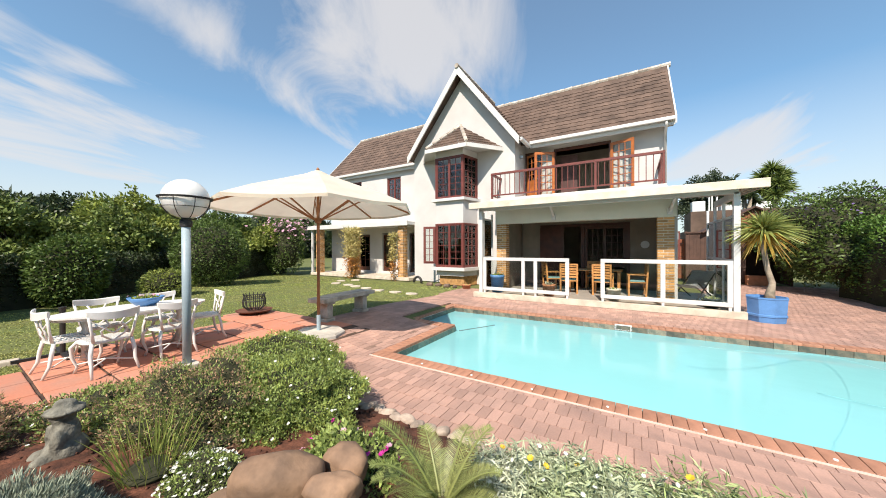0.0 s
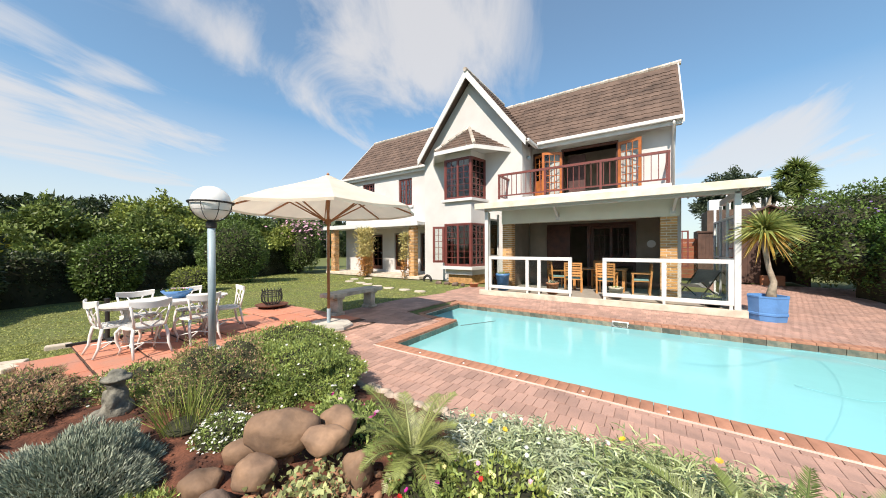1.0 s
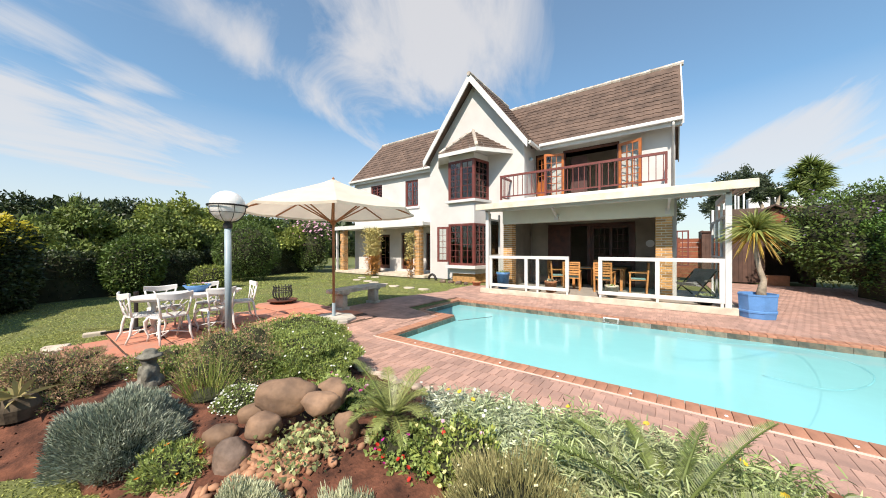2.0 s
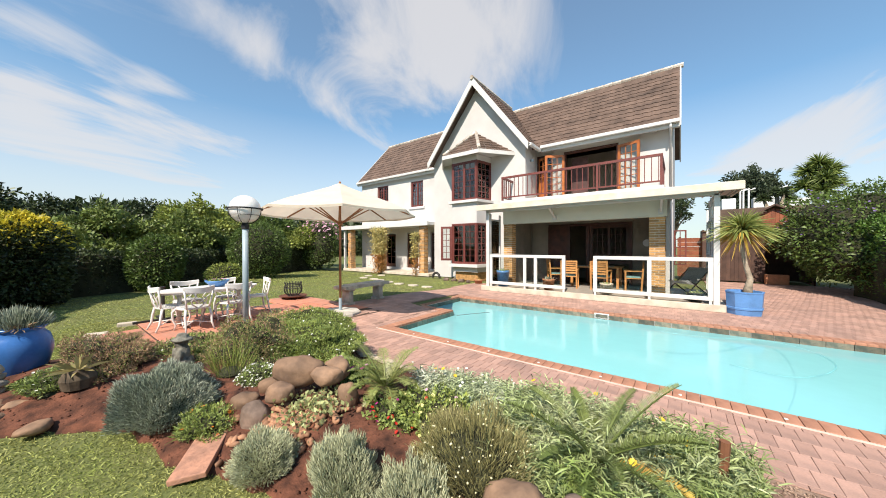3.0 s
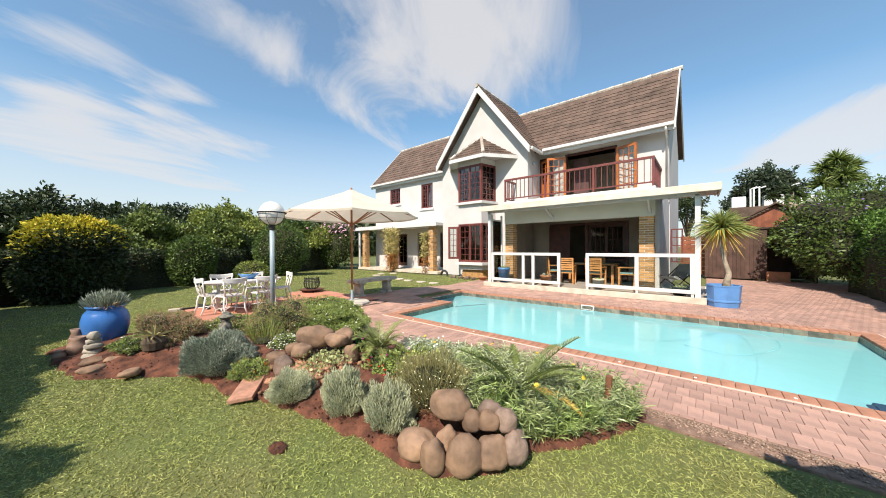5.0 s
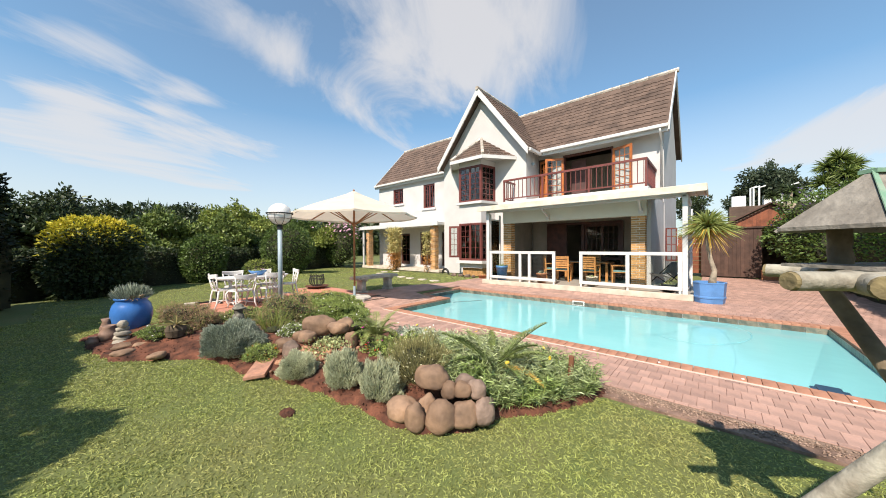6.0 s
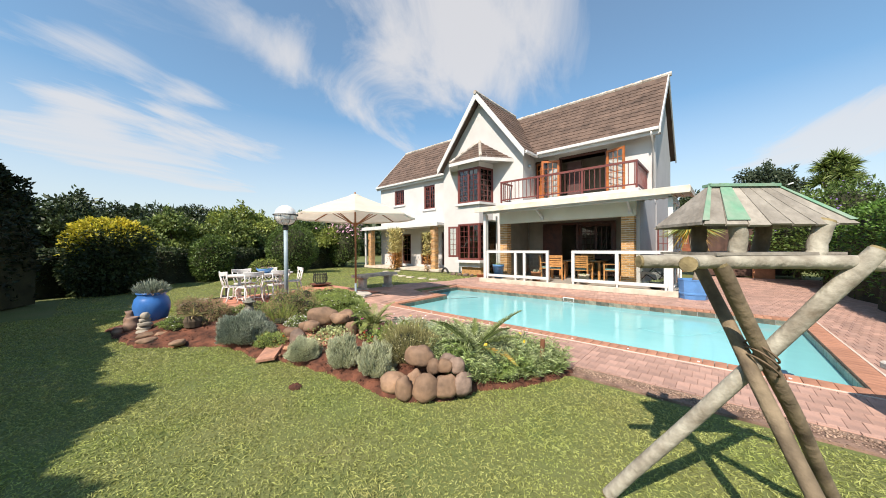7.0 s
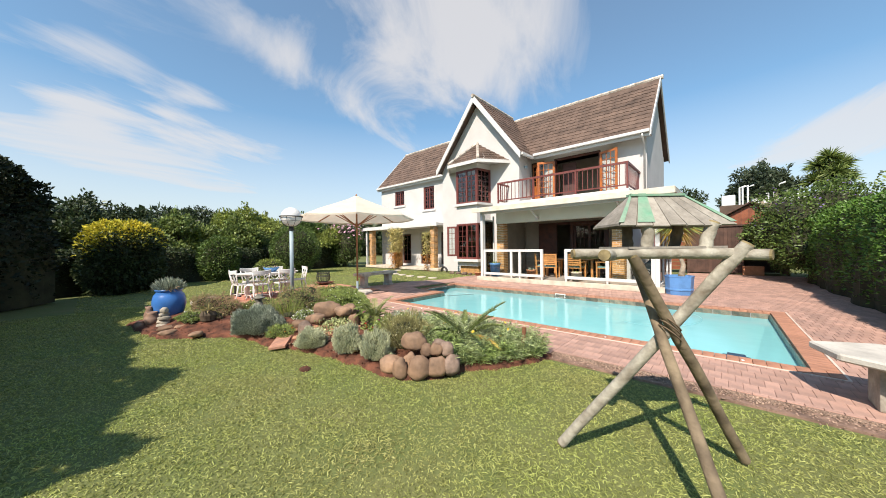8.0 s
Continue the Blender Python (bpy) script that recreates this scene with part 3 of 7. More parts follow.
part("partition", boxes((-9.0, 1.0, 16.6, 16.75, 0.0, 6.3), (-3.99, -3.75, 10.98, 12.9, 0.16, 2.75)), ROOM_SHADE, house)
part("lintel", boxes((-4.0, 1.20, 10.60, 10.86, 2.50, 3.12)), CREAM, house, "cream painted concrete beam")


def tiles(bm, origin, along, up, nu, nv, keep=None, w=0.30, h=0.33):
    """Courses of rolled concrete tiles, each with its lip."""
    o, u, v = Vector(origin), Vector(along).normalized(), Vector(up).normalized()
    nrm = u.cross(v).normalized()
    if nrm.z < 0:
        nrm = -nrm
    prof = ((0.0, 0.0), (0.22, 0.004), (0.42, 0.019), (0.62, 0.021), (0.85, 0.005), (1.0, 0.0))
    for j in range(nv):
        off = 0.0
        for i in range(nu):
            c = o + u * (i * w + off + w / 2) + v * ((j + 0.5) * h)
            if keep and not keep(c):
                continue
            jit = random.uniform(-0.006, 0.006)
            rows = []
            for s, z in ((0.0, 0.0), (0.0, 0.034), (1.06, 0.008)):
                rows.append([bm.verts.new(o + u * (i * w + off + a * w) + v * ((j + s) * h + jit) + nrm * (z + (hh if s == 0 and z > 0 or s > 0 else 0))) for a, hh in prof])
            for r0, r1 in zip(rows, rows[1:]):
                for k in range(len(prof) - 1):
                    bm.faces.new((r0[k], r0[k + 1], r1[k + 1], r1[k]))


def main_z(y):
    return EAVE_Z + (y - EAVE_Y) * (RIDGE_Z - EAVE_Z) / (RIDGE_Y - EAVE_Y)


def gable_z(x):
    return APEX_Z - abs(x - APEX_X) * (APEX_Z - 6.12) / 2.85


slope_len = math.hypot(RIDGE_Y - EAVE_Y, RIDGE_Z - EAVE_Z)
RX0, RX1 = HX0 - 0.2, HX1 + 0.2
bm = bmesh.new()
sheet(bm, [(RX0, EAVE_Y, EAVE_Z - 0.08), (RX1, EAVE_Y, EAVE_Z - 0.08), (RX1, RIDGE_Y, RIDGE_Z - 0.08), (RX0, RIDGE_Y, RIDGE_Z - 0.08)], 0.07)
sheet(bm, [(RX0, RIDGE_Y, RIDGE_Z - 0.08), (RX1, RIDGE_Y, RIDGE_Z - 0.08), (RX1, BACK_Y, EAVE_Z - 0.08), (RX0, BACK_Y, EAVE_Z - 0.08)], 0.07)
main_roof = part("main_roof", bm, ROOF, house, "brown interlocking concrete roof tiles")
bm = bmesh.new()
tiles(bm, (RX0, EAVE_Y, EAVE_Z), (1, 0, 0), (0, RIDGE_Y - EAVE_Y, RIDGE_Z - EAVE_Z), int((RX1 - RX0) / 0.30), int(slope_len / 0.33),
      lambda c: gable_z(c.x) < c.z + 0.05)
tagged(part("roof_tiles", bm, ROOF, main_roof), kind="stuff")
gs = 2.85
bm = bmesh.new()
reach = lambda z: EAVE_Y + (z - EAVE_Z) * (RIDGE_Y - EAVE_Y) / (RIDGE_Z - EAVE_Z)
for s in (-1, 1):
    q = [(APEX_X + s * gs, 12.5, 6.04), (APEX_X + s * gs, 13.9, 6.04), (APEX_X, 17.0, APEX_Z - 0.08), (APEX_X, 12.5, APEX_Z - 0.08)]
    sheet(bm, q if s > 0 else [q[0], q[3], q[2], q[1]], 0.07)
gable_roof = part("gable_roof", bm, ROOF, house, "steep brown tiled roof over the gable")
bm = bmesh.new()
for s in (-1, 1):
    tiles(bm, (APEX_X + s * gs, 12.5 if s > 0 else 17.2, 6.12), (0, 1 if s > 0 else -1, 0), (-s * gs, 0, APEX_Z - 6.12), 15, int(math.hypot(gs, APEX_Z - 6.12) / 0.33),
          lambda c: c.z > main_z(c.y) - 0.1 and c.y > 12.5)
tagged(part("roof_tiles", bm, ROOF, gable_roof), kind="stuff")
# ridge caps bedded in pale mortar
bm = bmesh.new()
tube(bm, [(-0.21, 0, 0), (0.21, 0, 0)], [0.10, 0.115], 8)
cap_me = bpy.data.meshes.new("ridge_cap")
bm.to_mesh(cap_me)
bm.free()
cap_me.materials.append(CAP)
x = RX0 + 0.2
while x < RX1:
    piece("ridge_cap", cap_me, main_roof, pose(x, RIDGE_Y, RIDGE_Z + 0.03, random.uniform(-6, 6), random.uniform(-3, 3), 0))
    x += 0.40
y = 12.6
while y < 16.8:
    piece("ridge_cap", cap_me, gable_roof, pose(APEX_X, y, APEX_Z + 0.02, 0, 0, 90))
    y += 0.40
# verges, bargeboards, gutters
for s, n in ((-1, "bargeboard"), (1, "bargeboard")):
    bm = bmesh.new()
    dx, dz = -s * gs, APEX_Z - 6.12
    ln = math.hypot(dx, dz)
    nx, nz = (dz / ln) * s, gs / ln
    quad = [(APEX_X + s * gs, 6.12), (APEX_X, APEX_Z), (APEX_X, APEX_Z - 0.40), (APEX_X + s * gs - s * 0.02, 6.12 - 0.32)]
    quad = [(a + (0.0), b + 0.06) for a, b in quad]
    if s > 0:
        quad = quad[::-1]
    f0, f1 = [bm.verts.new((a, 12.44, b)) for a, b in quad], [bm.verts.new((a, 12.50, b)) for a, b in quad]
    bm.faces.new(f0[::-1])
    bm.faces.new(f1)
    for i in range(4):
        bm.faces.new((f0[i], f0[(i + 1) % 4], f1[(i + 1) % 4], f1[i]))
    bmesh.ops.recalc_face_normals(bm, faces=bm.faces)
    part(n, bm, WHITE, house, "white painted bargeboard")
for x0 in (RX1, RX0 - 0.05):
    bm = bmesh.new()
    for y0, y1 in ((EAVE_Y, RIDGE_Y), (BACK_Y, RIDGE_Y)):
        f = [(y0, EAVE_Z + 0.06), (y1, RIDGE_Z + 0.08), (y1, RIDGE_Z - 0.22), (y0, EAVE_Z - 0.20)]
        f0, f1 = [bm.verts.new((x0, a, b)) for a, b in f], [bm.verts.new((x0 + 0.05, a, b)) for a, b in f]
        bm.faces.new(f0)
        bm.faces.new(f1[::-1])
        for i in range(4):
            bm.faces.new((f0[i], f1[i], f1[(i + 1) % 4], f0[(i + 1) % 4]))
    bmesh.ops.recalc_face_normals(bm, faces=bm.faces)
    part("verge_board", bm, WHITE, house)
for x0, x1 in ((GX1 + 0.42, RX1), (RX0, GX0 - 0.12)):
    bm = bmesh.new()
    box(bm, x0, x1, EAVE_Y - 0.13, EAVE_Y, EAVE_Z - 0.10, EAVE_Z + 0.03, 0.02)
    box(bm, x0, x1, EAVE_Y + 0.02, EAVE_Y + 0.06, EAVE_Z - 0.24, EAVE_Z - 0.02)
    part("gutter", bm, WHITE, house, "white painted metal gutter")
    part("soffit", boxes((x0, x1, EAVE_Y + 0.06, WALL_Y + 0.1, EAVE_Z - 0.10, EAVE_Z - 0.06)), WHITE, house)
part("gutter", boxes((GX1 + 0.32, GX1 + 0.45, 12.5, EAVE_Y, 6.02, 6.15), bev=0.02), WHITE, house)
bm = bmesh.new()
tube(bm, [(HX1 - 0.06, EAVE_Y - 0.06, 6.16), (HX1 - 0.06, EAVE_Y - 0.06, 6.02), (HX1 - 0.06, WALL_Y - 0.08, 5.80), (HX1 - 0.06, WALL_Y - 0.08, 3.5)], 0.045, 8)
part("downpipe", bm, WHITE, house, "white downpipe", True)


def window(parent, m, w, z0, z1, leaves, nx, ny, material=MAROON, deep=0.09, sill=True):
    """A window in its own frame: x along the wall, -y outwards. Frame with leaves, glazing bars, glass and sill."""
    bm = rim(bmesh.new(), 0, w, -0.02, deep, z0, z1, 0.06)
    lw = (w - 0.12) / leaves
    bm.transform(m)
    ob = part("window", bm, material, parent)
    for k in range(leaves):
        bm = rim(bmesh.new(), 0.06 + k * lw + 0.001, 0.06 + (k + 1) * lw - 0.001, -0.004, 0.062, z0 + 0.06, z1 - 0.06, 0.045)
        bm.transform(m)
        part("casement", bm, material, ob)
    for k in range(leaves):
        xa, xb = 0.06 + k * lw + 0.045, 0.06 + (k + 1) * lw - 0.045
        za, zb = z0 + 0.105, z1 - 0.105
        bm = bmesh.new()
        for i in range(1, nx):
            x = xa + (xb - xa) * i / nx
            box(bm, x - 0.012, x + 0.012, 0.012, 0.045, za, zb)
        for j in range(1, ny):
            z = za + (zb - za) * j / ny
            box(bm, xa, xb, 0.014, 0.043, z - 0.012, z + 0.012)
        bm.transform(m)
        part("glazing_grid", bm, material, ob)
        bm = boxes((xa - 0.01, xb + 0.01, 0.026, 0.032, za - 0.01, zb + 0.01))
        bm.transform(m)
        g = part("pane", bm, GLASS, ob)
        g.visible_shadow = False
    if sill:
        bm = boxes((-0.08, w + 0.08, -0.12, deep, z0 - 0.08, z0), bev=0.015)
        bm.transform(m)
        part("sill", bm, WHITE, ob)
    return ob


def facet(p, q):
    d = Vector((q[0] - p[0], q[1] - p[1], 0))
    return Matrix.Translation((p[0], p[1], 0)) @ Matrix.Rotation(math.atan2(d.y, d.x), 4, "Z"), d.length


# bay with its own little tiled roof
BA, BB, BC, BD = (-7.62, 12.95), (-7.42, 11.95), (-6.02, 11.95), (-5.82, 12.95)
bay = part("bay_wall", prism(bmesh.new(), [BA, BB, BC, BD], 2.74, 3.72), PLASTER, house)
part("bay_base", prism(bmesh.new(), [BA, (BB[0], BB[1] + 0.06), (BC[0], BC[1] + 0.06), BD], 0.42, 0.66), PLASTER, house)
part("bay_plinth", prism(bmesh.new(), [(-7.6, 12.95), (-7.35, 12.15), (-6.1, 12.15), (-5.85, 12.95)], 0.0, 0.42), YBRICK, house, "low brick plinth under the bay")
for z0, z1 in ((3.72, 3.84), (0.66, 0.80)):
    grow = [(-7.80, 12.95), (-7.55, 11.80), (-5.90, 11.80), (-5.66, 12.95)]
    bm = prism(bmesh.new(), grow, z0, z1)
    part("bay_sill", bm, WHITE, house, "white projecting window sill")
part("bay_head", prism(bmesh.new(), [BA, BB, BC, BD], 5.68, 5.95), PLASTER, house)
for z0, z1, ny in ((3.84, 5.68, 6), (0.80, 2.74, 6)):
    for p, q, lv in ((BA, BB, 1), (BB, BC, 2), (BC, BD, 1)):
        m, ln = facet(p, q)
        window(house, m, ln, z0, z1, lv, 3 if lv == 1 else 2, ny, sill=False)
EV = [(-8.75, 12.95), (-7.70, 11.55), (-5.65, 11.55), (-4.60, 12.95)]
top = Vector((-6.65, 12.93, 7.30))
bm = bmesh.new()
for p, q in zip(EV, EV[1:]):
    for j in range(7):
        a0, a1 = j / 7, (j + 1) / 7 + 0.02
        e0, e1 = Vector((*p, 5.98)), Vector((*q, 5.98))
        l0, l1 = e0.lerp(top, a0), e1.lerp(top, a0)
        h0, h1 = e0.lerp(top, min(1, a1)), e1.lerp(top, min(1, a1))
        out = Vector(((q[1] - p[1]), -(q[0] - p[0]), 0)).normalized()
        up = Vector((0, 0, 0.05)) + out * 0.015
        n = max(1, int((l1 - l0).length / 0.3))
        for i in range(n):
            s, t = i / n, (i + 1) / n - 0.02
            w0 = [bm.verts.new(v) for v in (l0.lerp(l1, s), l0.lerp(l1, t), l0.lerp(l1, t) + up, l0.lerp(l1, s) + up, h0.lerp(h1, s) + Vector((0, 0, 0.012)), h0.lerp(h1, t) + Vector((0, 0, 0.012)))]
            bm.faces.new((w0[0], w0[1], w0[2], w0[3]))
            bm.faces.new((w0[3], w0[2], w0[5], w0[4]))
bay_roof = part("bay_roof", bm, ROOF, house, "small brown tiled roof over the bay window")
bm = bmesh.new()
vv = [bm.verts.new((*p, 5.97)) for p in EV]
ap = bm.verts.new(top - Vector((0, 0, 0.03)))
for a, b in zip(vv, vv[1:]):
    bm.faces.new((a, b, ap))
bm.faces.new(vv[::-1])
part("bay_soffit", bm, WHITE, house)
for p in (EV[1], EV[2]):
    e = Vector((*p, 6.0))
    d = top - e
    for k in range(5):
        c = e + d * ((k + 0.5) / 5) + Vector((0, 0, 0.05))
        q = d.to_track_quat("X", "Z").to_matrix().to_4x4()
        piece("ridge_cap", cap_me, bay_roof, Matrix.Translation(c) @ q @ Matrix.Diagonal((0.95, 0.75, 0.75, 1)))
for p, q in zip(EV, EV[1:]):
    bm = bmesh.new()
    bar(bm, (*p, 5.93), (*q, 5.93), 0.06, 0.17)
    part("bay_fascia", bm, WHITE, house)
# open casement leaf by the lower bay
m = Matrix.Translation((-7.42, 11.93, 0)) @ Matrix.Rotation(radians(-155), 4, "Z")
window(house, m, 0.55, 0.95, 2.62, 1, 2, 5, MAROON, 0.045, False)
# upper wing windows
for x0, x1, z0, z1 in ((-12.13, -11.09, 4.15, 5.75), (-15.3, -14.2, 4.7, 5.8)):
    window(house, Matrix.Translation((x0, WING_Y + 0.08, 0)), x1 - x0, z0, z1, 2, 2, 5)
    part("window_surround", boxes((x0 - 0.12, x1 + 0.12, WING_Y - 0.08, WING_Y, z0 - 0.14, z0 - 0.02)), WHITE, house)


def glazed_door(parent, m, w, h, nx, ny, material, solid=0.0):
    """A door leaf with glazing bars; x runs along the leaf from its hinge."""
    bm = bmesh.new()
    for x in (0, w - 0.10):
        box(bm, x, x + 0.10, -0.025, 0.025, 0, h)
    for z0, z1 in ((0, 0.22), (h - 0.11, h)):
        box(bm, 0.10, w - 0.10, -0.025, 0.025, z0, z1)
    if solid:
        box(bm, 0.10, w - 0.10, -0.012, 0.012, 0.22, solid)
    bm.transform(m)
    ob = part("door", bm, material, parent)
    lo = max(0.22, solid)
    bm = bmesh.new()
    for i in range(1, nx):
        x = 0.10 + (w - 0.20) * i / nx
        box(bm, x - 0.013, x + 0.013, -0.015, 0.015, lo, h - 0.11)
    for j in range(1, ny):
        z = lo + (h - 0.11 - lo) * j / ny
        box(bm, 0.10, w - 0.10, -0.013, 0.013, z - 0.013, z + 0.013)
    bm.transform(m)
    part("glazing_grid", bm, material, ob)
    bm = boxes((0.09, w - 0.09, -0.003, 0.003, lo - 0.01, h - 0.10))
    bm.transform(m)
    g = part("pane", bm, GLASS, ob)
    g.visible_shadow = False
    bm = bmesh.new()
    tube(bm, [(w - 0.05, -0.06, 1.02), (w - 0.16, -0.06, 1.02)], 0.011, 6)
    tube(bm, [(w - 0.05, -0.025, 1.02), (w - 0.05, -0.06, 1.02)], 0.011, 6)
    bm.transform(m)
    part("handle", bm, STEEL, ob)
    return ob


# upper doors onto the balcony
bm = bmesh.new()
for x0, x1 in ((-2.75, -0.55), (-4.0, -3.3)):
    box(bm, x0, x0 + 0.07, 14.24, 14.45, 3.66, 5.95)
    box(bm, x1 - 0.07, x1, 14.24, 14.45, 3.66, 5.95)
    box(bm, x0 + 0.07, x1 - 0.07, 14.24, 14.45, 5.87, 5.95)
part("door_frame", bm, DARKWOOD, house)
glazed_door(house, Matrix.Translation((-2.72, 14.22, 3.68)) @ Matrix.Rotation(radians(-152), 4, "Z"), 0.86, 2.15, 3, 6, ORANGEWOOD)
glazed_door(house, Matrix.Translation((-0.56, 14.22, 3.68)) @ Matrix.Rotation(radians(-22), 4, "Z"), 0.86, 2.15, 3, 6, ORANGEWOOD)
glazed_door(house, Matrix.Translation((-3.95, 14.30, 3.68)) @ Matrix.Rotation(radians(-30), 4, "Z"), 0.62, 2.15, 2, 4, ORANGEWOOD, 1.0)
part("curtain", boxes((-2.6, -1.9, 15.0, 15.03, 3.5, 5.8)), mat("curtain", (0.10, 0.055, 0.05), 0.95), house)
# balcony
part("balcony_floor", boxes((-4.72, 1.08, 11.82, GY - 0.01, 3.42, 3.62), (GX1, 1.08, GY, WALL_Y, 3.42, 3.62)), WHITE, house)
railing = part("balcony_railing", boxes((-4.72, 1.05, 11.87, 11.95, 4.58, 4.66), (-4.72, 1.05, 11.89, 11.93, 3.74, 3.79),
                                        (0.97, 1.05, 11.95, WALL_Y, 4.58, 4.66), (0.99, 1.03, 11.95, WALL_Y, 3.74, 3.79),
                                        (-4.72, -4.64, 11.95, GY, 4.58, 4.66), (-4.70, -4.66, 11.95, GY, 3.74, 3.79)), MAROON, house, "maroon painted steel balcony railing")
bm = boxes((-0.012, 0.012, -0.012, 0.012, 0, 0.80))
bal_me = bpy.data.meshes.new("baluster")
bm.to_mesh(bal_me)
bm.free()
bal_me.materials.append(MAROON)
x = -4.52
while x < 0.95:
    piece("baluster", bal_me, railing, pose(x, 11.91, 3.785))
    x += 0.195
for k in range(1, 12):
    piece("baluster", bal_me, railing, pose(1.01, 11.91 + 0.2 * k, 3.785))
for k in range(1, 5):
    piece("baluster", bal_me, railing, pose(-4.68, 11.91 + 0.2 * k, 3.785))
bm = boxes((-0.035, 0.035, -0.035, 0.035, 0, 0.96))
post_me = bpy.data.meshes.new("railing_post")
bm.to_mesh(post_me)
bm.free()
post_me.materials.append(MAROON)
for x, y in ((-4.68, 11.91), (-2.8, 11.91), (-0.9, 11.91), (1.01, 11.91)):
    piece("railing_post", post_me, railing, pose(x, y, 3.62))
bm = bmesh.new()
lathe(bm, [(0.0, 0), (0.07, 0.01), (0.09, 0.07), (0.06, 0.13), (0.0, 0.14)], 12, (GX1 + 0.10, 13.5, 5.55))
part("wall_lamp", bm, STEEL, house, "round outdoor wall lamp", True)

# porch of the wing
part("porch_floor", boxes((-17.1, GX0, 12.45, WING_Y, 0.0, 0.16), bev=0.02), SANDSTONE, house)
part("porch_roof", boxes((-17.25, GX0 - 0.01, 12.40, WING_Y - 0.01, 2.84, 3.00), (-17.28, GX0 - 0.01, 12.34, 12.40, 2.80, 3.04)), WHITE, house, "flat white porch roof")
part("porch_post", boxes((-17.08, -16.96, 12.5, 12.62, 0.16, 2.84)), WHITE, house)


def brick_pillar(parent, x, y, w, d, z0, z1):
    """A pillar of face bricks round a mortar core."""
    core = part("pillar", boxes((x - w / 2 + 0.012, x + w / 2 - 0.012, y - d / 2 + 0.012, y + d / 2 - 0.012, z0, z1)), MORTAR, parent, "yellow face-brick pillar")
    h = 0.075
    ma, mb = None, None
    n = int((z1 - z0) / h)
    bm = boxes((-0.5, 0.5, -0.5, 0.5, 0, 1))
    me = bpy.data.meshes.new("brick")
    bm.to_mesh(me)
    bm.free()
    me.materials.append(YBRICK)
    for k in range(n):
        z = z0 + k * h + 0.005
        split = 0.62 if k % 2 else 0.38
        for side in (-1, 1):
            xa = x - w / 2
            for a, b in ((0, split), (split, 1)):
                cx, ww = xa + w * (a + b) / 2, w * (b - a) - 0.015
                piece("brick", me, core, Matrix.Translation((cx, y + side * (d / 2 - 0.05), z)) @ Matrix.Diagonal((ww, 0.10 + random.uniform(-0.004, 0.004), h - 0.018, 1)))
            piece("brick", me, core, Matrix.Translation((x + side * (w / 2 - 0.05), y, z)) @ Matrix.Diagonal((0.10 + 0.004 * (k % 2), d - 0.215, h - 0.018, 1)))


for x in (-16.5, -13.35, -9.95):
    brick_pillar(house, x, 12.72, 0.36, 0.36, 0.16, 2.84)
brick_pillar(house, 0.96, 10.78, 0.40, 0.36, 0.17, 2.50)
brick_pillar(house, -3.80, 10.78, 0.36, 0.36, 0.17, 2.50)
for x in (-14.5, -12.5, -10.5):
    w = 0.9 if x < -10.6 else 0.85
    glazed_door(house, Matrix.Translation((x + 0.04, WING_Y + 0.1, 0.3)), w, 2.15, 2, 4, DARKWOOD)

# ---- patio under the canopy ----
patio_floor = tagged(part("patio_floor", boxes((-4.42, 2.36, 9.80, 13.0, 0.0, 0.165)), STONEFLOOR), "grey tiled patio floor raised one step", "patio", kind="structure")
kerb = part("patio_kerb", boxes((-4.45, 2.40, 9.66, 9.80, 0.0, 0.172), (2.36, 2.40, 9.80, 13.0, 0.0, 0.172), bev=0.012), SANDSTONE)
tagged(kerb, "pale sandstone kerb along the patio edge", "kerb", kind="structure")
room = thing("dining_room_wall", "dining room wall toned darker for shade, with dark wooden sliding doors", "wall", kind="structure")
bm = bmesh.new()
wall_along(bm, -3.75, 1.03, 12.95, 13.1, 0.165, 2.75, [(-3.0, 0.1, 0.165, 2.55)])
part("wall", bm, ROOM_SHADE, room)
bm = boxes((-3.0, -2.9, 12.9, 13.1, 0.17, 2.55), (0.0, 0.1, 12.9, 13.1, 0.17, 2.55), (-2.9, 0.0, 12.9, 13.1, 2.45, 2.55), (-1.5, -1.38, 12.92, 13.08, 0.17, 2.45), (-3.0, -2.1, 12.86, 12.90, 0.17, 2.45))
part("door_frame", bm, DARKWOOD, room)
window(room, Matrix.Translation((-1.38, 12.99, 0)), 1.38, 0.95, 2.45, 2, 3, 5, DARKWOOD, 0.05, False)

canopy = thing("patio_canopy", "cream sheet-metal lean-to canopy on white posts", "canopy")
bm = bmesh.new()
sheet(bm, [(-4.45, 9.42, 3.03), (2.66, 9.42, 3.03), (2.66, 11.8, 3.12), (-4.45, 11.8, 3.12)], 0.04)
part("roof_sheet", bm, mat("roof_sheeting", (0.50, 0.49, 0.45), 0.5, 0.1, 3, 0.1, 60), canopy)
bm = bmesh.new()
for k in range(38):
    x = -4.4 + 7.0 * k / 37
    bar(bm, (x, 9.47, 3.02), (x, 11.78, 3.105), 0.035, 0.035)
part("corrugation", bm, AGED_WHITE, canopy)
part("front_fascia", boxes((-4.47, 2.68, 9.36, 9.42, 2.94, 3.14), bev=0.012), AGED_WHITE, canopy, "cream fascia board with faint stains")
bm = bmesh.new()
bar(bm, (2.67, 9.42, 3.05), (2.67, 11.8, 3.14), 0.04, 0.16)
part("side_fascia", bm, AGED_WHITE, canopy)
bm = bmesh.new()
bar(bm, (-4.25, 9.72, 2.93), (2.25, 9.72, 2.93), 0.08, 0.10)
part("front_beam", bm, WHITE, canopy)
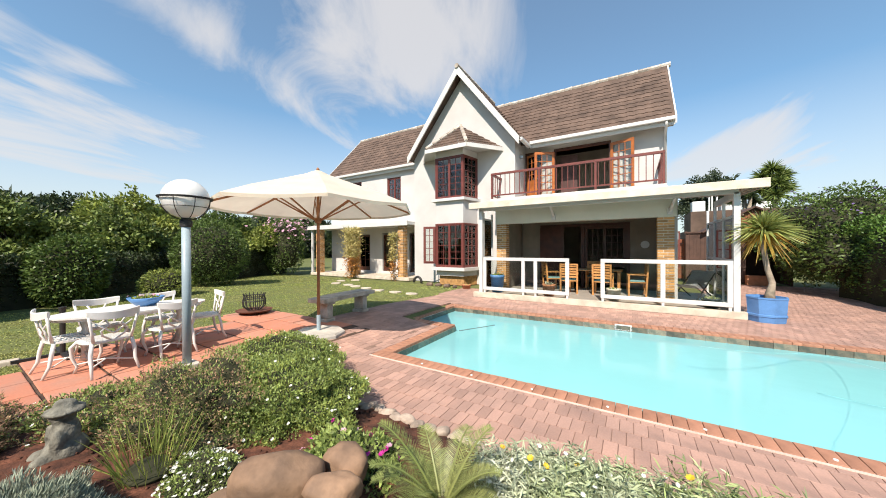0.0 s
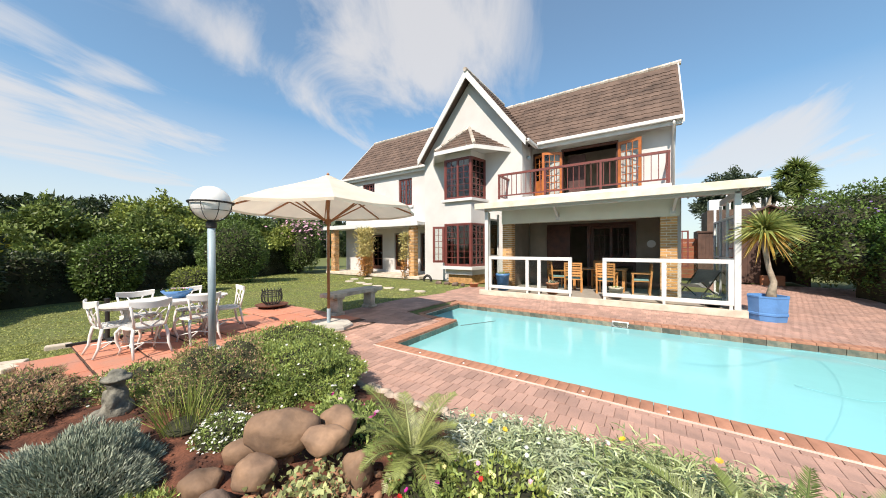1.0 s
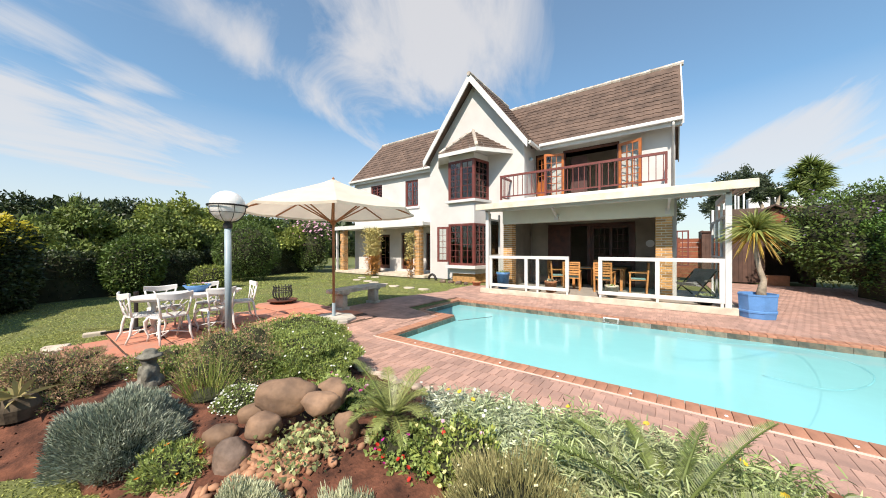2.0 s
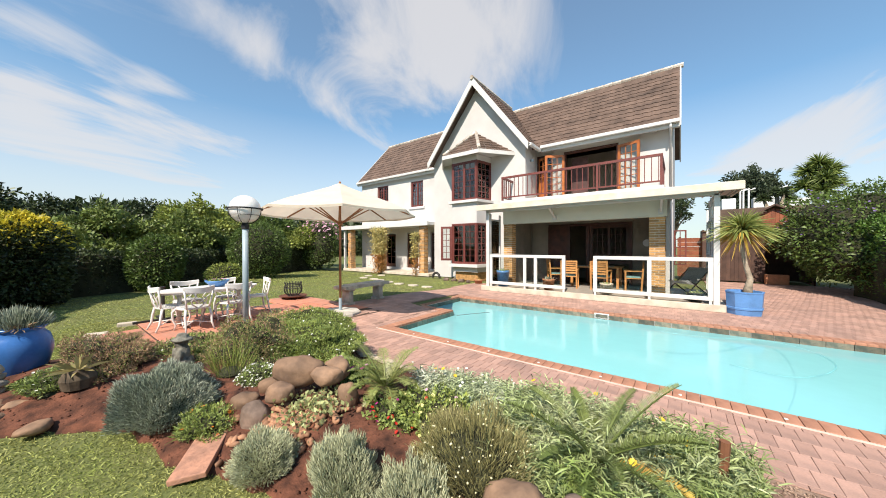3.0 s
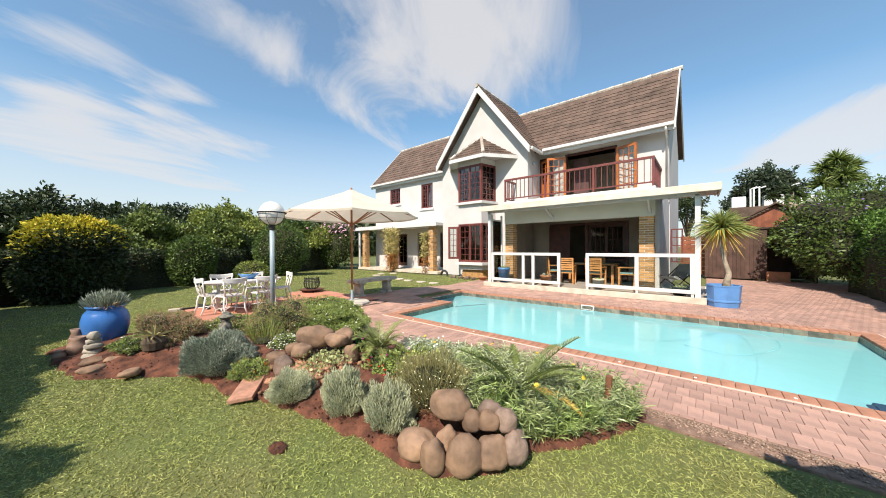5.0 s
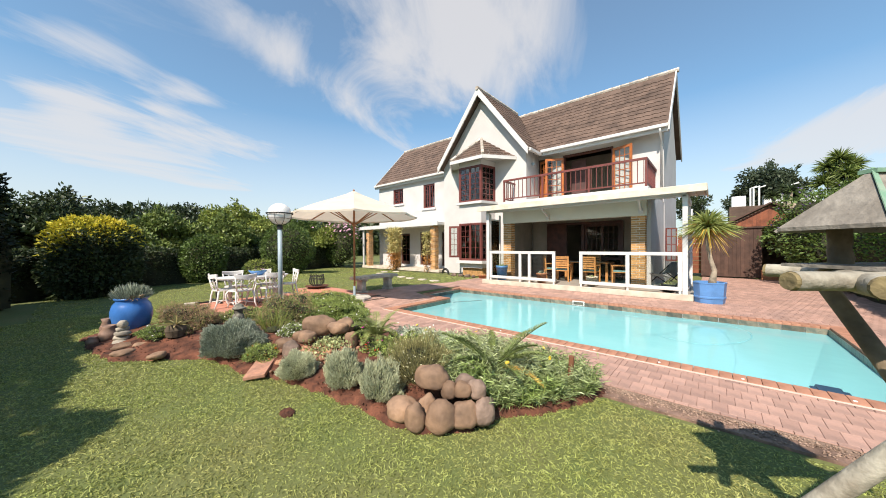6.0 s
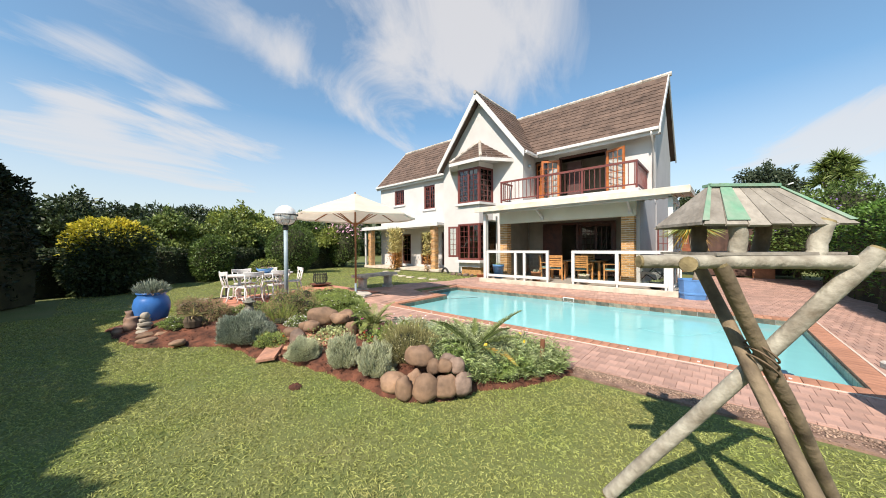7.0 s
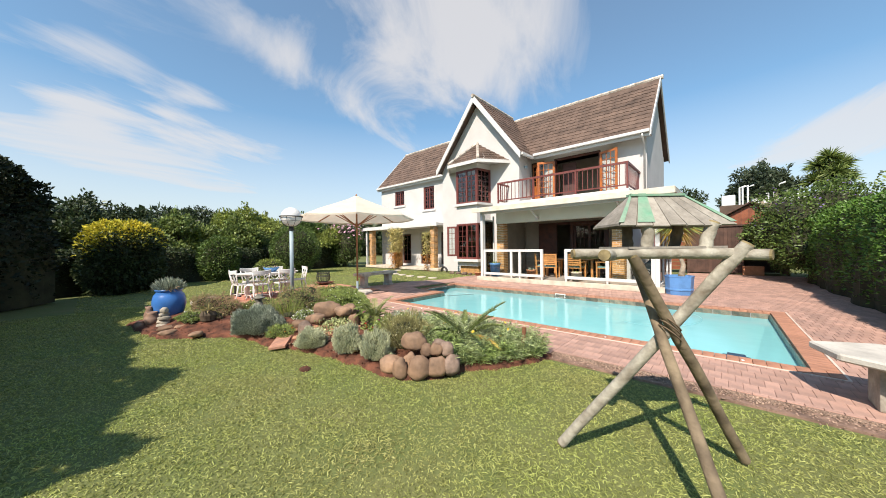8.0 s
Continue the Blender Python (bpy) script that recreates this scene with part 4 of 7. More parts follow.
part("side_beam", boxes((2.18, 2.28, 9.78, 11.8, 2.80, 2.95)), WHITE, canopy)
for x in (-2.0, 1.05):
    bm = bmesh.new()
    bar(bm, (x, 10.6, 2.62), (x + 0.05, 9.8, 2.95), 0.06, 0.06)
    box(bm, x - 0.06, x + 0.06, 10.50, 10.60, 2.55, 2.72)
    part("bracket", bm, WHITE, canopy)
for x in (-4.18, 2.22):
    part("post", boxes((x - 0.06, x + 0.06, 9.66 + 0.02, 9.80, 0.17, 2.93), bev=0.01), WHITE, canopy, "white square post")

# white framed glass balustrade along the step
def balustrade(x0, x1, mids, label):
    b = thing("glass_balustrade", label, "balustrade", "white framed balustrades of the patio")
    y0, y1, z0, z1 = 9.69, 9.77, 0.26, 1.34
    part("top_rail", boxes((x0, x1, y0, y1, z1 - 0.10, z1), bev=0.008), WHITE, b)
    part("bottom_rail", boxes((x0, x1, y0, y1, z0, z0 + 0.10), bev=0.008), WHITE, b)
    stops = [x0] + mids + [x1 - 0.10]
    for x in stops:
        part("upright", boxes((x, x + 0.10, y0 + 0.003, y1 - 0.003, z0 + 0.10, z1 - 0.10)), WHITE, b)
        part("foot", boxes((x + 0.02, x + 0.08, y0 + 0.01, y1 - 0.01, 0.172, z0)), WHITE, b)
    for a, c in zip(stops, stops[1:]):
        g = part("pane", boxes((a + 0.10, c, 9.727, 9.733, z0 + 0.10, z1 - 0.10)), GLASS, b)
        g.visible_shadow = False


balustrade(-4.10, -1.40, [-2.80, -2.42], "white framed glass balustrade with a narrow middle panel")
balustrade(-0.58, 2.158, [0.78], "white framed glass balustrade beside the corner post")
screen = thing("glass_side_screen", "grey framed sliding glass screen at the patio side", "glass screen")
bm = bmesh.new()
for y in (9.85, 10.9, 11.9, 12.9):
    box(bm, 2.19, 2.25, y - 0.03, y + 0.03, 0.17, 2.8)
for z in (0.17, 1.30, 2.35):
    box(bm, 2.195, 2.245, 9.88, 12.87, z, z + 0.06)
part("frame", bm, TANK, screen)
g = part("pane", boxes((2.217, 2.223, 9.85, 12.9, 0.2, 2.4)), GLASS, screen)
g.visible_shadow = False
screen2 = thing("glass_side_screen", "white framed glass screen between house and post", "glass screen")
bm = bmesh.new()
for y in (9.85, 10.6):
    box(bm, -4.18, -4.12, y - 0.03, y + 0.03, 0.17, 2.85)
for z in (0.17, 1.30, 2.60):
    box(bm, -4.175, -4.125, 9.88, 10.57, z, z + 0.06)
part("frame", bm, WHITE, screen2)
g = part("pane", boxes((-4.153, -4.147, 9.85, 10.6, 0.2, 2.6)), GLASS, screen2)
g.visible_shadow = False


# ---- plants: makers ----
RNG = np.random.default_rng(7)


def quick_mesh(name, verts, quads, material, parent=None, tris=None):
    """A mesh from arrays of corners and four-sided (and three-sided) faces."""
    me = bpy.data.meshes.new(name)
    nq = 0 if quads is None else len(quads)
    nt = 0 if tris is None else len(tris)
    me.vertices.add(len(verts))
    me.vertices.foreach_set("co", np.asarray(verts, dtype=np.float32).ravel())
    me.loops.add(4 * nq + 3 * nt)
    idx = np.concatenate([np.asarray(a, dtype=np.int32).ravel() for a in (quads, tris) if a is not None])
    me.loops.foreach_set("vertex_index", idx)
    me.polygons.add(nq + nt)
    starts = np.concatenate([np.arange(nq) * 4, 4 * nq + np.arange(nt) * 3]).astype(np.int32)
    me.polygons.foreach_set("loop_start", starts)
    me.update(calc_edges=True)
    me.validate()
    me.materials.append(material)
    ob = new(name, me)
    ob.parent = parent
    return ob


def unit(a):
    return a / np.maximum(1e-9, np.linalg.norm(a, axis=1, keepdims=True))


def leaves(name, pts, out, length, width, material, parent=None, spread=0.8):
    """Pointed leaves at pts, turned outwards along out with some disorder."""
    n = len(pts)
    d = unit(out + spread * RNG.normal(size=(n, 3)))
    s = unit(np.cross(d, RNG.normal(size=(n, 3))))
    ln = length * RNG.uniform(0.6, 1.3, (n, 1))
    wd = width * RNG.uniform(0.7, 1.2, (n, 1))
    fold = np.cross(d, s) * wd * 0.25
    v = np.stack([pts, pts + d * ln * 0.5 + s * wd / 2 + fold, pts + d * ln, pts + d * ln * 0.5 - s * wd / 2 + fold], axis=1).reshape(-1, 3)
    return quick_mesh(name, v, np.arange(4 * n).reshape(-1, 4), material, parent)


def blades(name, base, dirs, length, width, droop, material, parent=None):
    """Narrow bent leaves from base along dirs."""
    n = len(base)
    d = unit(dirs)
    s = unit(np.cross(d, RNG.normal(size=(n, 3)))) * width / 2
    ln = np.asarray(length).reshape(-1, 1) * np.ones((n, 1))
    down = np.array([[0, 0, -1.0]])
    mid = base + d * ln * 0.55 + down * droop * ln * 0.12
    tip = base + d * ln + down * droop * ln * 0.5
    v = np.stack([base - s * 0.7, base + s * 0.7, mid + s, mid - s, tip], axis=1).reshape(-1, 3)
    k = np.arange(n)[:, None] * 5
    return quick_mesh(name, v, k + np.array([[0, 1, 2, 3]]), material, parent, k + np.array([[3, 2, 4]]))


def blossoms(name, pts, r, petals, material, parent=None, tilt=0.35):
    """Open flowers of flat petals."""
    n = len(pts)
    up = unit(np.array([[0.1, -0.35, 1.0]]) + 0.35 * RNG.normal(size=(n, 3)))
    e1 = unit(np.cross(up, RNG.normal(size=(n, 3))))
    e2 = np.cross(up, e1)
    vs = []
    for k in range(petals):
        a = 2 * math.pi * k / petals
        d = math.cos(a) * e1 + math.sin(a) * e2
        s = -math.sin(a) * e1 + math.cos(a) * e2
        vs.append(np.stack([pts, pts + r * (0.6 * d + 0.42 * s + tilt * 0.5 * up), pts + r * (d + tilt * up), pts + r * (0.6 * d - 0.42 * s + tilt * 0.5 * up)], axis=1))
    v = np.concatenate(vs).reshape(-1, 3)
    return quick_mesh(name, v, np.arange(len(v)).reshape(-1, 4), material, parent)


def bumpy(p, f, amp):
    return amp * (noise.noise(Vector(p) * f) + 0.5 * noise.noise(Vector(p) * f * 2.3))


def blob_points(c, r, n, amp=0.22, f=1.1, low=-0.9, deep=0.25):
    """Points near the skin of an uneven ellipsoid, and the outward way at each."""
    c, r = np.array(c), np.array(r)
    d = unit(RNG.normal(size=(int(n * 1.5), 3)))
    d = d[d[:, 2] > low][:n]
    k = np.array([1 + bumpy(tuple(c + q * r), f, amp) for q in d]) - deep * RNG.random(len(d)) ** 2
    return c + d * r * k[:, None], unit(d / r)


def blob_core(name, c, r, material, parent, amp=0.22, f=1.1, shrink=0.8):
    bm = bmesh.new()
    bmesh.ops.create_icosphere(bm, subdivisions=3, radius=1.0)
    for v in bm.verts:
        d = v.co.normalized()
        p = Vector((c[0] + d.x * r[0], c[1] + d.y * r[1], c[2] + d.z * r[2]))
        k = (1 + bumpy(p, f, amp)) * shrink
        v.co = Vector((c[0] + d.x * r[0] * k, c[1] + d.y * r[1] * k, max(0.02, c[2] + d.z * r[2] * k)))
    return part(name, bm, material, parent)


# near-black filling behind foliage: the shade of the gaps painted as colour
CORE = mat("gap_shade", (0.035, 0.036, 0.016), 0.95, 0.3, 3, 0.3, 30)


def bush(name, label, category, c, r, n, size, material, amp=0.22, f=1.1, group="", spread=0.8, core=True, wide=0.5):
    b = thing(name, label, category, group)
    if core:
        blob_core("branch_shade_core", c, r, CORE, b, amp, f)
    p, o = blob_points(c, r, n, amp, f)
    p[:, 2] = np.maximum(p[:, 2], 0.05)
    leaves("foliage", p, o, size, size * wide, material, b, spread)
    return b


def tree(name, label, at, height, crown, n, size, material, bark=DARKBARK, clumps=34, group=""):
    """A tapered trunk with limbs and a crown of many leaf clumps with gaps between them."""
    t = thing(name, label, "tree", group)
    x, y, z = at
    bm = bmesh.new()
    tube(bm, [(x, y, z - 0.1), (x + 0.1, y, z + height * 0.3), (x - 0.05, y + 0.1, z + height * 0.6)], [height * 0.035, height * 0.026, height * 0.014], 9)
    mid = Vector((x, y, z + height - crown[2] * 1.02))
    spots = []
    for k in range(clumps):
        d = Vector((random.gauss(0, 1), random.gauss(0, 1), random.gauss(0.25, 0.8))).normalized()
        far = random.uniform(0.45, 0.82) * (0.85 + 0.3 * noise.noise(d * 1.7 + Vector((x, y, 0))))
        spots.append(mid + Vector((d.x * crown[0], d.y * crown[1], d.z * crown[2])) * far)
    for s in spots[::4]:
        m = Vector((x, y, z + height * 0.4)).lerp(s, 0.5)
        tube(bm, [(x, y, z + height * random.uniform(0.25, 0.45)), m, s], [height * 0.015, height * 0.01, height * 0.004], 6)
    part("trunk", bm, bark, t, smooth=True)
    ps, os = [], []
    for s in spots:
        k = random.uniform(0.20, 0.34)
        p, o = blob_points(s, (crown[0] * k, crown[1] * k, crown[2] * k * 0.8), n // clumps, 0.4, 0.9, -0.5, 0.6)
        ps.append(p)
        os.append(o)
    # loose sprigs that break the outline
    for s in spots[::3]:
        d = (s - mid).normalized() + Vector((0, 0, 0.5))
        q = np.array(s)[None] + np.array(d)[None] * (crown[2] * RNG.uniform(0.0, 0.26, (n // clumps // 4, 1))) + 0.035 * crown[0] * RNG.normal(size=(n // clumps // 4, 3))
        ps.append(q)
        os.append(np.tile(np.array(d)[None], (len(q), 1)))
    leaves("crown", np.concatenate(ps), np.concatenate(os), size, size * 0.5, material, t)
    return t


def hedge(name, label, path, thick, tall, n, size, material, amp=0.16, f=0.9, category="hedge"):
    """A clipped hedge along a path: an uneven body coloured dark as shade under a skin of leaves."""
    h = thing(name, label, category)
    path = [Vector((*p, 0)) for p in path]
    lens = [(b - a).length for a, b in zip(path, path[1:])]
    total = sum(lens)

    def spot(s):
        for a, b, ln in zip(path, path[1:], lens):
            if s <= ln or b is path[-1]:
                d = (b - a).normalized()
                return a + d * min(s, ln), d
            s -= ln

    def skin(s, q, shrink=1.0):
        """q from 0 to 1 runs up one side, over the top and down the other."""
        c, d = spot(s)
        side = Vector((d.y, -d.x, 0))
        a = math.pi * q
        cx, cz = -math.cos(a), math.sin(a)
        px = math.copysign(abs(cx) ** 0.45, cx) * thick / 2
        top = tall[0] + (tall[1] - tall[0]) * s / total
        pz = abs(cz) ** 0.45 * top
        p = c + side * px + Vector((0, 0, pz))
        o = side * cx + Vector((0, 0, max(0.1, cz)))
        k = bumpy(p, f, amp * 1.6) + 0.10 * noise.noise(p * 3.1)
        p = c + (p - c) * shrink + o * (k if shrink == 1.0 else k - 0.08)
        return p, o

    bm = bmesh.new()
    ns, nq = max(4, int(total / 0.35)), 14
    rows = []
    for i in range(ns + 1):
        rows.append([bm.verts.new(skin(total * i / ns, j / nq, 0.93)[0]) for j in range(nq + 1)])
    for a, b in zip(rows, rows[1:]):
        for j in range(nq):
            bm.faces.new((a[j], b[j], b[j + 1], a[j + 1]))
    bm.faces.new(rows[0])
    bm.faces.new(rows[-1][::-1])
    part("twig_shade_core", bm, CORE, h)
    ps, os = [], []
    for _ in range(n):
        p, o = skin(random.random() * total, random.random())
        ps.append(p)
        os.append(o)
    ps, os = np.array([tuple(p) for p in ps]), unit(np.array([tuple(o) for o in os]))
    ps -= os * 0.15 * RNG.random((len(ps), 1))
    ps[:, 2] = np.maximum(ps[:, 2], 0.04)
    leaves("foliage", ps, os, size, size * 0.5, material, h)
    return h


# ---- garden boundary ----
# the tall hedge takes leaves with shade painted into their colour
hedge("tall_hedge", "tall hedge beside the lawn, its leaves coloured near black for shade", [(1.0, -4.95), (-3, -5.0), (-7, -4.7), (-9.5, -3.95), (-11.2, -3.05)], 1.5, (3.4, 3.75), 46000, 0.13, L_SHADE, 0.3)
hedge("clipped_hedge", "low clipped green hedge along the lawn", [(-12.3, -3.1), (-13.7, -1.9), (-13.9, -0.2), (-14.3, 1.8), (-16.6, 4.4), (-19.0, 8.5), (-20.5, 12.5)], 1.3, (1.45, 1.6), 23000, 0.10, L_DARK)
hedge("boundary_hedge", "bright green clipped hedge beside the paved yard", [(6.75, 4.0), (6.75, 9.0), (6.7, 15.6)], 1.6, (2.5, 2.55), 26000, 0.085, L_BRIGHT, 0.12)
# golden shrub: sunlight painted as yellow leaves above, dark green ones below
gold = thing("golden_shrub", "rounded golden shrub, leaves coloured sunlit yellow above and dark green below", "shrub")
blob_core("branch_shade_core", (-12.3, -0.95, 1.15), (0.98, 0.98, 1.28), CORE, gold, 0.3, 1.4)
p, o = blob_points((-12.3, -0.95, 1.15), (1.06, 1.06, 1.42), 18000, 0.3, 1.4)
up = p[:, 2] + RNG.normal(size=len(p)) * 0.30 > 1.88 + 0.25 * np.sin(3 * p[:, 0] + 2 * p[:, 1])
leaves("sunlit_yellow_foliage", p[up], o[up], 0.13, 0.06, L_GOLD, gold)
leaves("green_foliage", np.maximum(p[~up], [-99, -99, 0.05]), o[~up], 0.12, 0.06, L_DARK, gold)
bush("round_bush", "rounded clipped green bush by the hedge", "bush", (-13.6, 2.15, 1.0), (0.80, 0.80, 1.05), 6000, 0.11, L_HEDGE, 0.12, 1.2, "rounded bushes")
bush("round_bush", "large rounded dark green bush by the hedge", "bush", (-15.4, 6.4, 1.45), (1.32, 1.32, 1.5), 9000, 0.10, L_HEDGE, 0.10, 1.0, "rounded bushes")
bush("round_bush", "small round bush in front of the hedge", "bush", (-13.2, 4.2, 0.45), (0.7, 0.7, 0.5), 2200, 0.09, L_LIGHT, 0.15, 1.2, "rounded bushes")
for x, y, r, h, m_, lab in ((-19.0, 1.6, 2.2, 3.7, L_MID, "bushy light green garden tree"), (-20.0, 5.2, 2.4, 4.5, L_LIGHT, "bushy light green garden tree"), (-17.6, 4.3, 1.5, 3.4, L_MID, "slim light green tree"),
                        (-21.0, 9.4, 2.3, 4.3, L_HEDGE, "bushy green tree by the porch"), (-19.6, 10.6, 1.8, 3.5, L_LIGHT, "shrubby tree by the porch"), (-22.5, 14.0, 2.4, 4.4, L_HEDGE, "bushy green tree by the porch")):
    tree("garden_tree", lab, (x, y, 0), h, (r, r, h * 0.42), 9000, 0.19, m_, group="trees behind the hedge")
pf = np.array([(-18.6, 11.6, 2.9)]) + RNG.normal(size=(260, 3)) * np.array([[0.9, 0.7, 0.45]])
flowering = bush("flowering_shrub", "tall shrub with pale pink flowers beside the porch", "shrub", (-18.7, 11.7, 1.8), (1.4, 1.2, 1.7), 4200, 0.12, L_HEDGE)
blossoms("flower", pf, 0.09, 5, F_BLUSH, flowering)
for x, y, r, h in ((-27, -3, 3.6, 5.0), (-30, 2.0, 4.0, 5.0), (-36, -8, 5.0, 6.6), (-40, 5, 5.0, 7.0), (-41, -1, 5.0, 6.6), (-34, 9.5, 4.0, 5.0), (-46, 14, 6, 6.6), (-38, 18, 5, 5.4), (-24, -7.5, 3.5, 5.6)):
    tree("woodland_tree", "large dark green tree beyond the garden", (x, y, 0), h, (r, r, h * 0.45), 10000, 0.30, L_DARK, group="trees beyond the garden")
woods = tagged(new("distant_woods"), "belt of dark woodland far behind the garden", "woodland", kind="stuff")
ps, os = [], []
for k in range(46):
    a = radians(104 + 84 * k / 45)
    rr = 75 + 14 * math.sin(k * 2.1)
    p, o = blob_points((rr * math.cos(a), rr * math.sin(a), 3.0), (8, 8, 3.0 + 1.2 * math.sin(k * 1.7)), 700, 0.3, 0.12)
    ps.append(p)
    os.append(o)
leaves("treetops", np.concatenate(ps), np.concatenate(os), 1.3, 0.8, L_DARK, woods)
hills = []
for k in range(46):
    a = radians(104 + 84 * k / 45)
    rr = 75 + 14 * math.sin(k * 2.1)
    hills.append((rr * math.cos(a), rr * math.sin(a)))
# plain sheet added behind the treetops, coloured as the shade between them
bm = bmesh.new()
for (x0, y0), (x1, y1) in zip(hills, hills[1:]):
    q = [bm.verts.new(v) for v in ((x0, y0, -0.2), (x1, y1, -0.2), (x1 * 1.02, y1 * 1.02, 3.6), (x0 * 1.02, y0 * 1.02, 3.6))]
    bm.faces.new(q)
part("shade_backing", bm, CORE, woods)
# right-hand yard
violet = bush("violet_shrub", "large sprawling shrub dotted with violet flowers", "shrub", (6.5, 17.2, 2.0), (2.0, 2.3, 1.75), 11000, 0.12, L_HEDGE, 0.3, 0.9)
p, o = blob_points((6.5, 17.2, 2.0), (2.08, 2.38, 1.83), 330, 0.3, 0.9, 0.0)
blossoms("flower", p, 0.038, 5, F_VIOLET, violet)
bush("yard_shrub", "leafy shrub with pale leaves overhanging the yard", "shrub", (6.0, 15.5, 1.3), (0.9, 1.2, 0.9), 2600, 0.13, L_HEDGE, 0.35, 1.2)
bush("tall_shrub", "tall olive-green shrub behind the hedge", "shrub", (9.8, 17.0, 2.2), (2.4, 4.0, 2.5), 6000, 0.14, L_LIGHT, 0.3, 0.6)
tree("grey_tree", "open-crowned grey-green tree behind the yard", (5.9, 36.0, 0), 8.6, (2.9, 2.9, 3.0), 12000, 0.26, leaf("grey_leaf", (0.075, 0.10, 0.055), (0.05, 0.07, 0.045)), clumps=40)
tree("grey_tree", "small grey-green tree beside the house", (0.9, 41.0, 0), 7.6, (2.0, 2.0, 2.0), 3000, 0.26, L_DARK)


def spiky_head(c, r, n, width, material, name, parent, low=-0.35, droop=0.6):
    d = unit(RNG.normal(size=(n * 2, 3)))
    d = d[d[:, 2] > low][:n]
    blades(name, np.tile(np.array(c), (len(d), 1)), d, r * RNG.uniform(0.75, 1.1, len(d)), width, droop, material, parent)


for x, y, h, stems in ((9.7, 34.8, 8.1, ((0.0, 0.0, 0.0), (0.53, 0.11, -0.53), (-0.53, 0.11, -0.53), (0.26, -0.42, -1.22), (-0.32, 0.32, -1.31), (0.76, 0.21, -1.57), (-0.73, -0.11, -1.66), (0.05, -0.63, -2.1))), (5.9, 25.2, 5.0, ((0, 0, 0), (0.5, 0.2, -0.35), (-0.5, 0.2, -0.3), (0.2, -0.3, -0.1)))):
    d_ = thing("dragon_tree", "tall dragon tree with spiky leaf heads", "tree", "dragon trees behind the shed")
    bm = bmesh.new()
    for sx, sy, sz in stems:
        tube(bm, [(x, y, 0), (x + sx * 0.3, y + sy * 0.3, h * 0.62), (x + sx, y + sy, h + sz - 0.35)], [0.16, 0.12, 0.08], 7)
    part("trunk", bm, BARK, d_, smooth=True)
    for sx, sy, sz in stems:
        spiky_head((x + sx, y + sy, h + sz - 0.3), 1.0 if h > 6 else 0.50, 190, 0.085 if h > 6 else 0.05, L_MID if h > 6 else L_DARK, "leaf_head", d_, -0.5, 0.35)

# shed at the end of the yard
shed = thing("garden_shed", "dark brown timber shed with a red gable front", "shed")
SY = 18.7
me = None
x = 2.35
while x < 4.35:
    z1 = 2.35
    bm = boxes((x, x + 0.135, SY, SY + 0.03, 0.05, z1))
    part("board", bm, SHED, shed)
    x += 0.14
part("back_wall", boxes((2.35, 5.9, 20.6, 20.66, 0.0, 2.4), (5.84, 5.9, SY, 20.6, 0.0, 2.4), (2.35, 2.41, SY + 0.03, 20.6, 0.0, 2.4)), SHED, shed)
x = 3.3
while x < 6.0:
    z1 = 3.28 - abs(x + 0.06 - 4.7) * 0.62
    part("gable_board", boxes((x, x + 0.115, SY - 0.04, SY - 0.01, 2.36, z1)), REDBOARD, shed)
    x += 0.12
for s in (-1, 1):
    bm = bmesh.new()
    q = [(4.7, SY - 0.25, 3.36), (4.7, 20.8, 3.36), (4.7 + s * 1.75, 20.8, 2.30), (4.7 + s * 1.75, SY - 0.25, 2.30)]
    sheet(bm, q if s < 0 else q[::-1], 0.06)
    part("roof", bm, SHED, shed)
part("beam", boxes((2.3, 6.0, SY - 0.06, SY + 0.04, 2.30, 2.37)), SHED, shed)
part("brick_bench", boxes((4.4, 5.1, SY - 0.35, SY - 0.05, 0.0, 0.42), bev=0.02), CLAY, shed)
fence = thing("timber_fence", "brown horizontal board fence behind the patio", "fence")
for k in range(9):
    part("board", boxes((1.4, 2.6, 19.2, 19.24, 0.12 + 0.215 * k, 0.32 + 0.215 * k)), REDBOARD, fence)
for x in (1.45, 2.5):
    part("post", boxes((x, x + 0.1, 19.24, 19.32, 0, 2.1)), SHED, fence)
neighbour = thing("rooftop_tanks", "white metal tanks and pipes on a far roof", "tank")
part("roof_slab", boxes((3.6, 8.4, 27, 30, 0.0, 4.05)), ROOF, neighbour, "brown roof of the far outbuilding")
for x0, x1, z1 in ((3.7, 4.4, 4.75), (5.2, 6.2, 4.7), (6.6, 7.6, 4.5)):
    part("tank", boxes((x0, x1, 27.1, 27.9, 4.05, z1), bev=0.05), TANK, neighbour)
for x in (4.6, 4.75, 5.0, 6.4):
    part("pipe", tube(bmesh.new(), [(x, 27.2, 4.05), (x, 27.2, 5.2), (x + 0.3, 27.2, 5.3)], 0.05, 6), TANK, neighbour)


# ---- planting bed ----
BED = [(-5.3, -1.2), (-4.4, -1.12), (-3.4, -0.92), (-2.95, -0.40), (-2.4, 0.05), (-1.95, 0.08), (-1.42, 0.15), (-0.98, 0.37), (-0.55, 0.47), (0.08, 0.56), (0.62, 0.60), (1.0, 0.68), (1.26, 1.0), (1.36, 1.35), (1.63, 1.62), (1.92, 2.22), (1.95, 2.45), (1.2, 2.62), (0.1, 2.62), (-0.6, 2.50), (-2.25, 2.45),
       (-2.95, 2.80), (-3.9, 3.15), (-4.4, 3.3), (-4.75, 2.4), (-4.35, 1.3), (-4.5, 0.4), (-5.2, -0.1), (-5.7, -0.6)]


